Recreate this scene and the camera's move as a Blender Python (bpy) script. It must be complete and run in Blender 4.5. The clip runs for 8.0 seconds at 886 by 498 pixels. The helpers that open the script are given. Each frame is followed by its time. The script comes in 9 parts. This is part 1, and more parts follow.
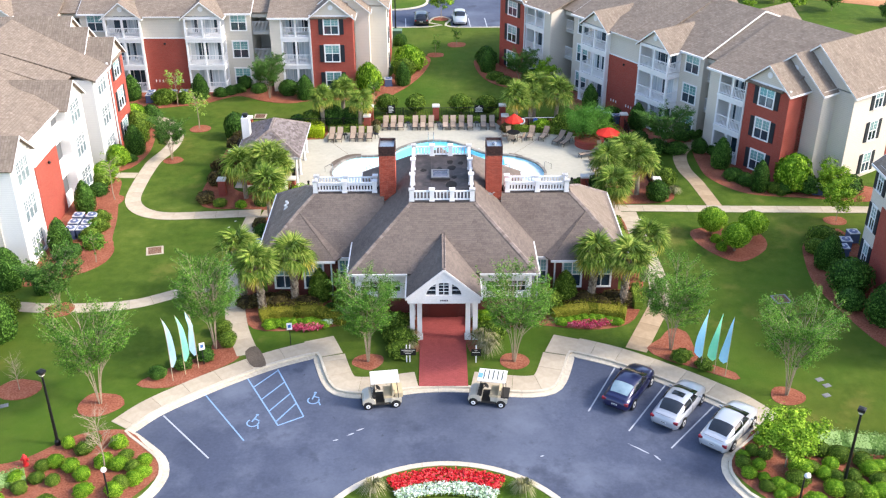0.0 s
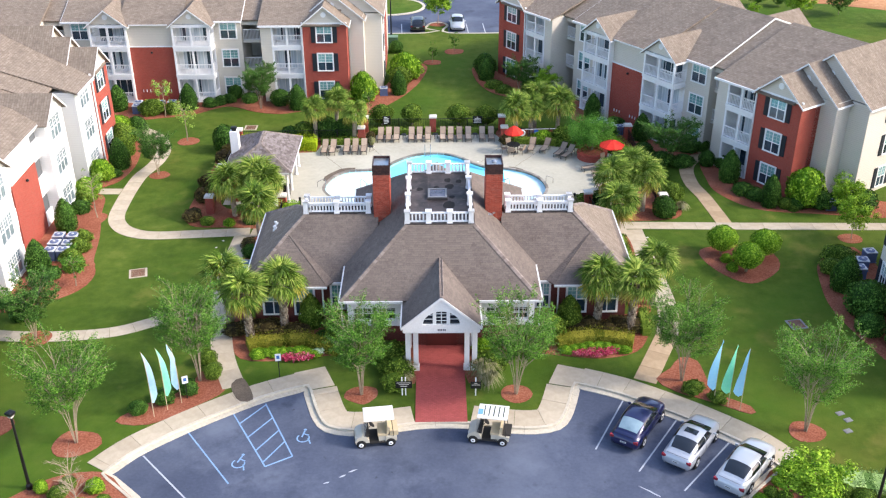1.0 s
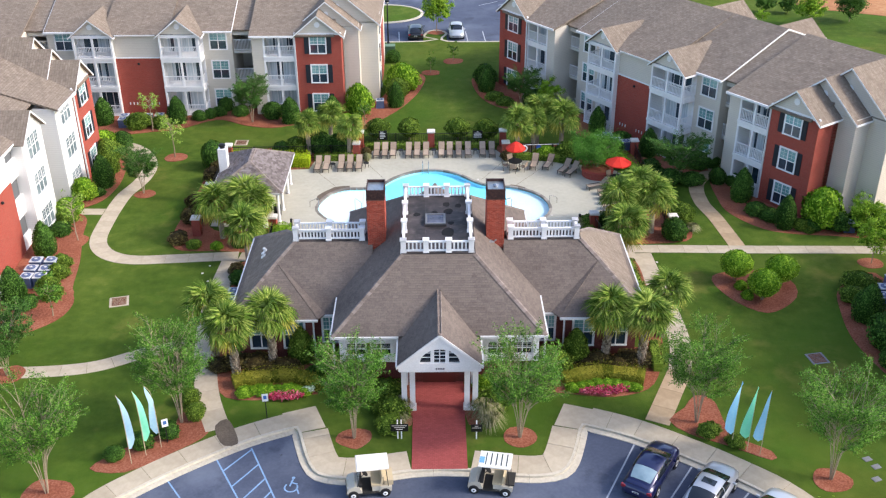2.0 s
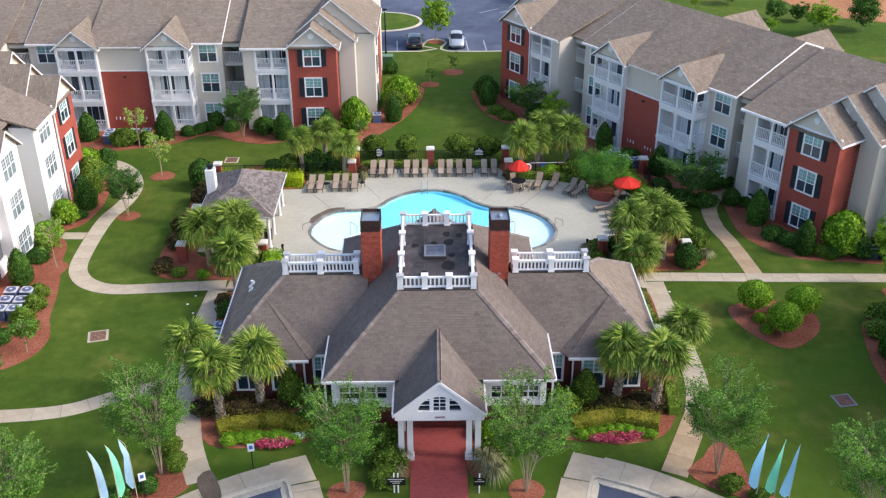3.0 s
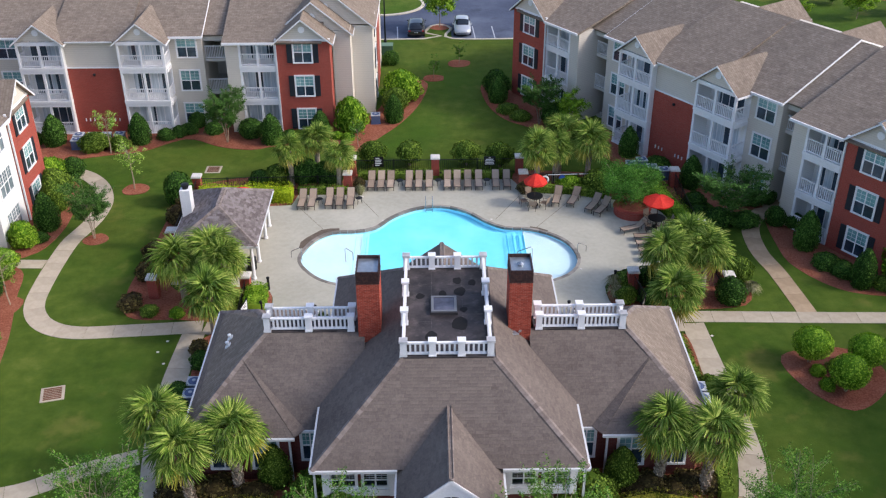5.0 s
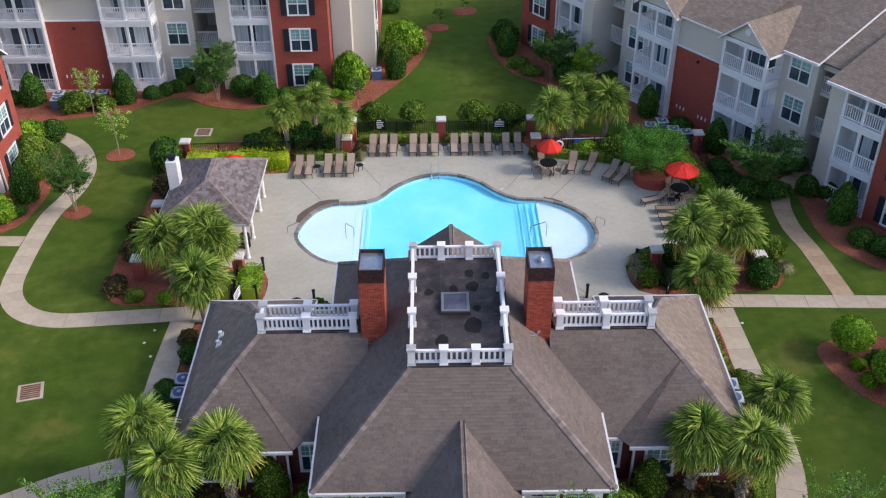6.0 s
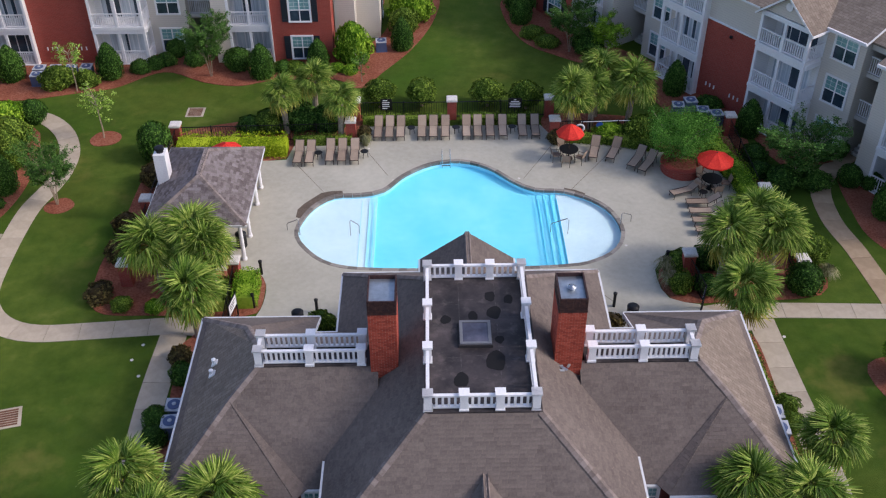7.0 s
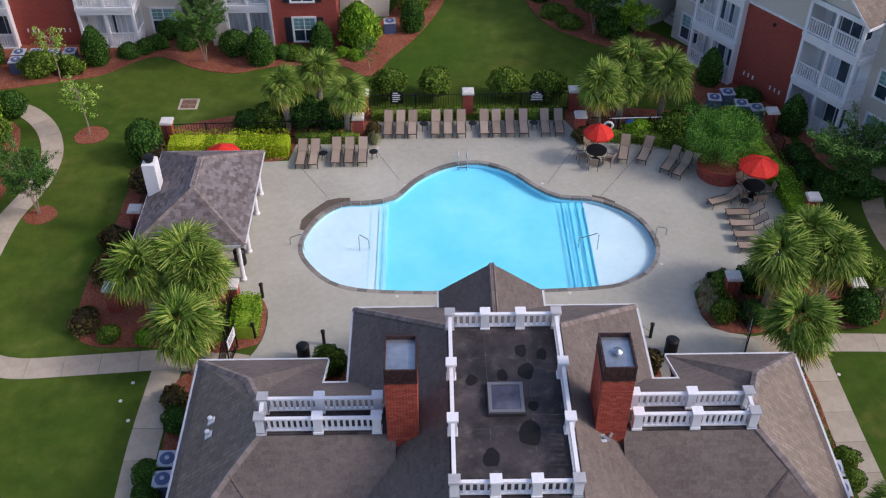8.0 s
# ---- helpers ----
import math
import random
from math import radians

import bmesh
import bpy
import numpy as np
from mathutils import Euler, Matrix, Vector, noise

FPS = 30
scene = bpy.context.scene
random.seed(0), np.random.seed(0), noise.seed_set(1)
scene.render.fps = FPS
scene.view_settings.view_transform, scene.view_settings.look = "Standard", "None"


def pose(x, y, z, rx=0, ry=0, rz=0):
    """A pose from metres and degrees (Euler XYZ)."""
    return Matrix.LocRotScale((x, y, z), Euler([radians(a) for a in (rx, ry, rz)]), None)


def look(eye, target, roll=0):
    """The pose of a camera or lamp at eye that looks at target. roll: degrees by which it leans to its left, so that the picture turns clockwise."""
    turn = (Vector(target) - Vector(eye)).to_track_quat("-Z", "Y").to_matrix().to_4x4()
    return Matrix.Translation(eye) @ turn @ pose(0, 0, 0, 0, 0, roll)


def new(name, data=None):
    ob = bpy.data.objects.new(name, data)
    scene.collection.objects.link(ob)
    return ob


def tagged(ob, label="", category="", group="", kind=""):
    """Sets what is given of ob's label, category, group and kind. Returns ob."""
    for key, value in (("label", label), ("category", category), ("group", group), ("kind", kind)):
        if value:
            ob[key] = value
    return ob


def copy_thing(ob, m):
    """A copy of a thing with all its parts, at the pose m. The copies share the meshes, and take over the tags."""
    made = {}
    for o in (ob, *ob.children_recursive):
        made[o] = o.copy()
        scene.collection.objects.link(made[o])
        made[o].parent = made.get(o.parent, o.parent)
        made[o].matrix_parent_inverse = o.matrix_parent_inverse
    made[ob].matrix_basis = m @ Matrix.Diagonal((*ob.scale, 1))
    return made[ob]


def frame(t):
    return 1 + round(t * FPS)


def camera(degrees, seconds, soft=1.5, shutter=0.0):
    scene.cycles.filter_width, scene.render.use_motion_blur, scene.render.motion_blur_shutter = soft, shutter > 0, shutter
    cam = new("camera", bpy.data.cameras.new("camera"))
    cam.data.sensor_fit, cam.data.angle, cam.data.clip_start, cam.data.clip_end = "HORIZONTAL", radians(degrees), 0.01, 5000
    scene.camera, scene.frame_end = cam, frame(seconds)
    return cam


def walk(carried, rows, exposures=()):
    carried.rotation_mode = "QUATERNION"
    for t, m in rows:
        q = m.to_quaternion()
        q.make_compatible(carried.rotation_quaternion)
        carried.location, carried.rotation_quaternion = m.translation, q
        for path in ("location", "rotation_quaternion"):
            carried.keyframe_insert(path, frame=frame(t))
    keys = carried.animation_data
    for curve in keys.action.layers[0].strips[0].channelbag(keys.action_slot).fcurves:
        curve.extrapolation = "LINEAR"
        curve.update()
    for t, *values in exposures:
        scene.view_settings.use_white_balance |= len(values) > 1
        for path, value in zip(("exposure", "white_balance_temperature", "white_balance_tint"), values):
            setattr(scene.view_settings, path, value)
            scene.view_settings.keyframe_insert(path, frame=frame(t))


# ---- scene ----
cam = camera(48.0, 8.0, soft=1.2)
PATH = [
    (0, (-0.432, 0.68, 35.337), (-0.419, 2.436, 34.381), -0.1),
    (0.5, (-0.391, 2.475, 35.186), (-0.377, 4.231, 34.229), -0.2),
    (1, (-0.362, 4.434, 35.059), (-0.345, 6.19, 34.102), -0.2),
    (1.5, (-0.311, 6.486, 34.92), (-0.293, 8.242, 33.964), -0.2),
    (3, (-0.255, 13.079, 34.558), (-0.235, 14.836, 33.602), -0.2),
    (3.5, (-0.325, 15.418, 34.466), (-0.305, 17.175, 33.509), -0.2),
    (4, (-0.41, 17.845, 34.328), (-0.39, 19.6, 33.369), -0.3),
    (4.5, (-0.504, 20.335, 34.149), (-0.484, 22.082, 33.174), -0.2),
    (6, (-1.096, 28.307, 33.982), (-1.076, 29.955, 32.849), -0.3),
    (6.5, (-1.4, 31.172, 33.95), (-1.38, 32.785, 32.767), -0.3),
    (7, (-1.752, 34.171, 33.912), (-1.733, 35.749, 32.684), -0.3),
    (7.5, (-2.186, 37.277, 33.969), (-2.166, 38.817, 32.694), -0.2),
    (8, (-2.586, 40.476, 33.931), (-2.568, 41.98, 32.613), -0.2),
]
walk(cam, [(t, look(eye, target, roll)) for t, eye, target, roll in PATH],
     exposures=((0, 1.46, 6650, 12), (1.5, 1.21, 6600, 12), (3.5, 0.83, 6450, 13), (4.5, 0.7, 6400, 14), (6.5, 0.42, 6350, 18), (8, 0.26, 6300, 20)))

# ---------------------------------------------------------------- light
SUN_AZ, SUN_EL = radians(-8), radians(37)      # azimuth counted from +x towards +y
world = bpy.data.worlds.new("sky")
scene.world = world
world.use_nodes = True
wn = world.node_tree.nodes
sky = wn.new("ShaderNodeTexSky")
sky.sky_type, sky.sun_disc = "NISHITA", False
sky.sun_elevation, sky.sun_rotation = SUN_EL, radians(90) - SUN_AZ
sky.air_density, sky.dust_density, sky.ozone_density = 1.0, 2.5, 1.0
wn["Background"].inputs["Strength"].default_value = 0.17
world.node_tree.links.new(sky.outputs["Color"], wn["Background"].inputs["Color"])
sun_data = bpy.data.lights.new("sun", "SUN")
sun_data.energy, sun_data.angle, sun_data.color = 1.3, radians(8.0), (1.0, 0.94, 0.85)
sun = new("sun", sun_data)
sun_dir = Vector((math.cos(SUN_EL) * math.cos(SUN_AZ), math.cos(SUN_EL) * math.sin(SUN_AZ), math.sin(SUN_EL)))
sun.matrix_world = look(sun_dir * 200, (0, 0, 0))


# ---------------------------------------------------------------- materials
def srgb(h):
    """A linear colour from a hex string."""
    c = [int(h[i:i + 2], 16) / 255 for i in (0, 2, 4)]
    return tuple(((v + 0.055) / 1.055) ** 2.4 if v > 0.04045 else v / 12.92 for v in c) + (1.0,)


def node(nt, kind, **values):
    n = nt.nodes.new("ShaderNode" + kind)
    for k, v in values.items():
        n.inputs[k.replace("_", " ")].default_value = v
    return n


def material(name, colours, scales=(0.6, 9.0), rough=0.8, metal=0.0, bump=0.25, bump_scale=30.0, bump_dist=0.02,
             per_object=0.0, per_island=0.0, spec=0.4, wash=0.35, coat=0.0, stretch=(1, 1, 1)):
    """colours: dark, mid, light. Two scales of noise mix them; random shifts by object or island."""
    m = bpy.data.materials.new(name)
    m.use_nodes = True
    nt = m.node_tree
    bsdf = nt.nodes["Principled BSDF"]
    tc = nt.nodes.new("ShaderNodeTexCoord")
    mp = nt.nodes.new("ShaderNodeMapping")
    mp.inputs["Scale"].default_value = stretch
    nt.links.new(tc.outputs["Object"], mp.inputs["Vector"])
    big = node(nt, "TexNoise", Scale=scales[0], Detail=4.0, Roughness=0.6)
    small = node(nt, "TexNoise", Scale=scales[1], Detail=5.0, Roughness=0.65)
    for n in (big, small):
        nt.links.new(mp.outputs["Vector"], n.inputs["Vector"])
    mix = nt.nodes.new("ShaderNodeMath")
    mix.operation = "MULTIPLY_ADD"
    mix.inputs[1].default_value = wash
    nt.links.new(big.outputs["Fac"], mix.inputs[0])
    sc = nt.nodes.new("ShaderNodeMath")
    sc.operation = "MULTIPLY"
    sc.inputs[1].default_value = 1.0 - wash
    nt.links.new(small.outputs["Fac"], sc.inputs[0])
    nt.links.new(sc.outputs[0], mix.inputs[2])
    last = mix.outputs[0]
    for amount, kind, out in ((per_object, "ObjectInfo", "Random"), (per_island, "NewGeometry", "Random Per Island")):
        if amount:
            src = nt.nodes.new("ShaderNode" + kind)
            a = nt.nodes.new("ShaderNodeMath")
            a.operation = "MULTIPLY_ADD"
            a.inputs[1].default_value = amount
            nt.links.new(src.outputs[out], a.inputs[0])
            b = nt.nodes.new("ShaderNodeMath")
            b.operation = "SUBTRACT"
            b.inputs[1].default_value = amount / 2
            nt.links.new(last, b.inputs[0])
            nt.links.new(b.outputs[0], a.inputs[2])
            last = a.outputs[0]
    ramp = nt.nodes.new("ShaderNodeValToRGB")
    els = ramp.color_ramp.elements
    els[0].position, els[0].color = 0.3, srgb(colours[0])
    els[1].position, els[1].color = 0.7, srgb(colours[-1])
    for i, c in enumerate(colours[1:-1]):
        els.new(0.3 + 0.4 * (i + 1) / (len(colours) - 1)).color = srgb(c)
    nt.links.new(last, ramp.inputs["Fac"])
    nt.links.new(ramp.outputs["Color"], bsdf.inputs["Base Color"])
    bsdf.inputs["Roughness"].default_value = rough
    bsdf.inputs["Metallic"].default_value = metal
    bsdf.inputs["Specular IOR Level"].default_value = spec
    bsdf.inputs["Coat Weight"].default_value = coat
    bsdf.inputs["Coat Roughness"].default_value = 0.05
    if bump:
        bn = node(nt, "TexNoise", Scale=bump_scale, Detail=3.0)
        nt.links.new(mp.outputs["Vector"], bn.inputs["Vector"])
        bp = node(nt, "Bump", Strength=bump, Distance=bump_dist)
        nt.links.new(bn.outputs["Fac"], bp.inputs["Height"])
        nt.links.new(bp.outputs["Normal"], bsdf.inputs["Normal"])
    return m


def courses(name, c1, c2, joint, size, gap, rough=0.85, offset=0.5, bump=0.5, upright=True, wash=0.3, spec=0.3, both=False):
    """A material in rows: bricks, lap siding, shingles. size: length, height of a piece in metres."""
    m = material(name, (c1, c2), rough=rough, bump=0, wash=wash, spec=spec)
    nt = m.node_tree
    bsdf = nt.nodes["Principled BSDF"]
    tc = nt.nodes["Texture Coordinate"]
    sep = nt.nodes.new("ShaderNodeSeparateXYZ")
    nt.links.new(tc.outputs["Object"], sep.inputs[0])
    comb = nt.nodes.new("ShaderNodeCombineXYZ")
    if upright:
        add = nt.nodes.new("ShaderNodeMath")
        nt.links.new(sep.outputs[0], add.inputs[0])
        nt.links.new(sep.outputs[1], add.inputs[1])
        nt.links.new(add.outputs[0], comb.inputs[0])
        nt.links.new(sep.outputs[2], comb.inputs[1])
    else:
        nt.links.new(sep.outputs[0], comb.inputs[0])
        nt.links.new(sep.outputs[1], comb.inputs[1])
    br = node(nt, "TexBrick", Scale=1.0, Mortar_Size=gap, Mortar_Smooth=0.2, Brick_Width=size[0], Row_Height=size[1])
    br.offset = offset
    nt.links.new(comb.outputs[0], br.inputs["Vector"])
    ramp = nt.nodes["Color Ramp"]
    br.inputs["Mortar"].default_value = srgb(joint)
    vary = nt.nodes.new("ShaderNodeMix")
    vary.data_type, vary.blend_type = "RGBA", "MULTIPLY"
    vary.inputs[0].default_value = 1.0
    nt.links.new(ramp.outputs["Color"], vary.inputs[6])
    vary.inputs[7].default_value = (0.82, 0.8, 0.8, 1)
    nt.links.new(ramp.outputs["Color"], br.inputs["Color1"])
    nt.links.new(vary.outputs[2], br.inputs["Color2"])
    nt.links.new(br.outputs["Color"], bsdf.inputs["Base Color"])
    bp = node(nt, "Bump", Strength=bump, Distance=0.015)
    inv = nt.nodes.new("ShaderNodeMath")
    inv.operation = "SUBTRACT"
    inv.inputs[0].default_value = 1.0
    nt.links.new(br.outputs["Fac"], inv.inputs[1])
    nt.links.new(inv.outputs[0], bp.inputs["Height"])
    nt.links.new(bp.outputs["Normal"], bsdf.inputs["Normal"])
    return m


def plain(name, colour, rough=0.5, metal=0.0, **kw):
    """Paint, plastic or metal: one colour with slight wear."""
    c = colour
    d = "".join(f"{max(0, int(int(c[i:i + 2], 16) * 0.9)):02x}" for i in (0, 2, 4))
    return material(name, (d, c), scales=(1.2, 14), rough=rough, metal=metal, bump=kw.pop("bump", 0.05), **kw)


def glassy(name, colour, rough=0.06):
    m = material(name, colour, scales=(0.35, 1.3), rough=rough, bump=0.0, wash=0.6, spec=0.9)
    return m


M_GRASS = material("grass", ("304618", "42591c", "546726", "6e7738"), scales=(0.09, 0.9), rough=0.95, bump=0.8, bump_scale=45, bump_dist=0.04, wash=0.55, spec=0.1)


def patches(m, scale, lo, hi, colour, amount):
    """Soft-edged patches of another colour over a material."""
    nt = m.node_tree
    bsdf = nt.nodes["Principled BSDF"]
    link = bsdf.inputs["Base Color"].links[0]
    src = link.from_socket
    n = node(nt, "TexNoise", Scale=scale, Detail=5.0, Roughness=0.62)
    off = node(nt, "Mapping", Location=(scale * 37, 11, 3))
    nt.links.new(nt.nodes["Texture Coordinate"].outputs["Object"], off.inputs["Vector"])
    nt.links.new(off.outputs["Vector"], n.inputs["Vector"])
    ramp = nt.nodes.new("ShaderNodeValToRGB")
    e = ramp.color_ramp.elements
    e[0].position, e[0].color = lo, (0, 0, 0, 1)
    e[1].position, e[1].color = hi, (amount, amount, amount, 1)
    nt.links.new(n.outputs["Fac"], ramp.inputs["Fac"])
    mix = nt.nodes.new("ShaderNodeMix")
    mix.data_type = "RGBA"
    nt.links.new(ramp.outputs["Color"], mix.inputs[0])
    nt.links.new(src, mix.inputs[6])
    mix.inputs[7].default_value = srgb(colour)
    nt.links.new(mix.outputs[2], bsdf.inputs["Base Color"])
    return m


patches(M_GRASS, 0.11, 0.48, 0.66, "42621b", 0.7)
patches(M_GRASS, 0.2, 0.6, 0.74, "8a7e45", 0.5)
patches(M_GRASS, 2.2, 0.5, 0.75, "45602a", 0.3)
patches(M_GRASS, 0.06, 0.52, 0.7, "5f6126", 0.4)
M_ASPHALT = material("asphalt", ("363e50", "454d61", "535c70"), scales=(0.12, 6.0), rough=0.8, bump=0.3, bump_scale=90, bump_dist=0.01, wash=0.65, spec=0.3)
# the two pale layers put cloud sheen into the asphalt colour
patches(M_ASPHALT, 0.1, 0.45, 0.8, "858e9f", 0.38)
patches(M_ASPHALT, 0.3, 0.52, 0.72, "7d8698", 0.32)
patches(M_ASPHALT, 0.8, 0.6, 0.72, "2c3342", 0.35)
patches(M_ASPHALT, 0.45, 0.58, 0.72, "2f3647", 0.6)
patches(M_ASPHALT, 1.4, 0.66, 0.74, "23262c", 0.6)
M_CONCRETE = material("concrete", ("a09480", "b1a592", "c1b6a2"), scales=(0.35, 2.5), rough=0.9, bump=0.15, wash=0.6, per_object=0.1, bump_scale=60, bump_dist=0.005)
M_KERB = material("kerb concrete", ("a8a090", "c0b8a8", "cfc8ba"), scales=(0.4, 4.0), rough=0.9, bump=0.15, per_object=0.1)
M_TAN = material("tan concrete", ("8f7c62", "a58f73", "b8a286"), scales=(0.35, 2.5), rough=0.9, bump=0.15, wash=0.6, per_object=0.12)
M_DECK = material("pool deck concrete", ("9c998b", "aca99a", "bab7a8"), scales=(0.22, 3.0), rough=0.85, bump=0.15, bump_scale=50, bump_dist=0.006, per_object=0.12, wash=0.6)
M_MULCH = material("pine straw", ("683d2f", "8c523f", "a36853", "b6836e"), scales=(0.6, 9.0), rough=1.0, bump=1.0, bump_scale=40, bump_dist=0.05, spec=0.1)
M_PAVER = courses("red paver", "974846", "ad5855", "8f4442", (0.22, 0.11), 0.012, upright=False)
M_BRICK = courses("red brick", "9a4136", "b15447", "9c6254", (0.24, 0.085), 0.010, wash=0.4)
# clubhouse brick: the shade under eaves and palms is in its darker colour
M_BRICK_SHADED = courses("shade-darkened red brick", "5f2c28", "743a33", "6d4a44", (0.24, 0.085), 0.010, wash=0.4)
M_SIDING = courses("grey lap siding", "cbc4b9", "d3ccc1", "bab3a8", (900.0, 0.16), 0.008, offset=0.0, bump=0.25)
M_SIDING_W = courses("white lap siding", "e4e3e1", "ebeae8", "d4d3d1", (900.0, 0.16), 0.008, offset=0.0, bump=0.25)
for _m in (M_SIDING, M_SIDING_W):
    for _n in _m.node_tree.nodes:
        if _n.type == "MIX":
            _n.inputs[7].default_value = (1, 1, 1, 1)
M_TRIM = plain("white trim", "f2f2f3", rough=0.5)
M_RAIL = plain("white painted wood", "f4f4f6", rough=0.45)
M_ROOF = courses("asphalt shingle far", "71665c", "998d80", "6a6056", (0.42, 0.2), 0.012, rough=0.95, upright=False, wash=0.3, spec=0.2)
for _n in M_ROOF.node_tree.nodes:
    if _n.type == "TEX_NOISE" and _n.inputs["Scale"].default_value > 5:
        _n.inputs["Scale"].default_value = 3.2
M_SHINGLE = material("shingle tabs", ("5a514d", "675e59", "736963", "7f756e"), scales=(0.35, 10.0), rough=0.95, bump=0.3, bump_scale=120, bump_dist=0.004, per_island=0.12, wash=0.5, spec=0.2)
M_SHINGLE_ONE = material("single shingle tabs", ("5a514d", "675e59", "736963", "7f756e"), scales=(0.35, 10.0), rough=0.95, bump=0.3, bump_scale=120, bump_dist=0.004, per_object=0.12, wash=0.5, spec=0.2)
M_SHINGLE_BLUE = material("mixed shingle tabs", ("5b5351", "6b6361", "797170", "878080"), scales=(2.5, 14.0), rough=0.95, bump=0.3, bump_scale=120, bump_dist=0.004, per_island=0.32, wash=0.5, spec=0.2)
M_RIDGE = material("ridge shingles", ("6b605b", "7d726c", "8b807a"), scales=(1.0, 12.0), rough=0.95, bump=0.3, per_island=0.4)
M_MEMBRANE = material("black roof membrane", ("262224", "353031", "453e3e", "5e5654"), scales=(0.5, 2.6), rough=0.6, bump=0.2, bump_scale=8, wash=0.6)
patches(M_MEMBRANE, 0.7, 0.47, 0.62, "131213", 0.75)
patches(M_MEMBRANE, 1.7, 0.56, 0.7, "6f6662", 0.45)
# upper panes: blinds behind and sky reflection both put into the pale colour
M_GLASS_SKY = glassy("window glass", ("3f6a6c", "76a3a4", "a8cccb"))
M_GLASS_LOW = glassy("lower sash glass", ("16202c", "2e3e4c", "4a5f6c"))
M_GLASS_DARK = glassy("dark glass", ("10161c", "232d36"))
M_GLASS_PALE = glassy("pale window glass", ("4c5a62", "76858c", "9fadb2"))
M_BLIND = material("vertical blinds", ("6b7884", "c3cdd4", "eef2f4"), scales=(1.0, 6.0), rough=0.6, bump=0.3, bump_scale=14, stretch=(1.1, 1.1, 0.05))
M_SHUTTER = plain("dark shutter paint", "232a33", rough=0.6)
M_SOFFIT = plain("recess wall", "d2d0ca", rough=0.8)
M_SCREEN = plain("grey insect screen", "63676b", rough=0.8)
M_DARK = plain("dark metal", "1e2124", rough=0.5, metal=0.3)
M_BLACK = plain("black paint", "141618", rough=0.45)
M_STEEL = plain("stainless steel", "b9bec4", rough=0.25, metal=0.9)
M_LINE = material("road paint", ("8f97a4", "c2c8d0"), scales=(1.5, 18), rough=0.8, bump=0.1)
M_LINE_BLUE = material("blue road paint", ("6284ac", "92b4d8"), scales=(1.5, 18), rough=0.8, bump=0.1)
M_GUTTER = plain("white gutter", "dfe1e2", rough=0.4)


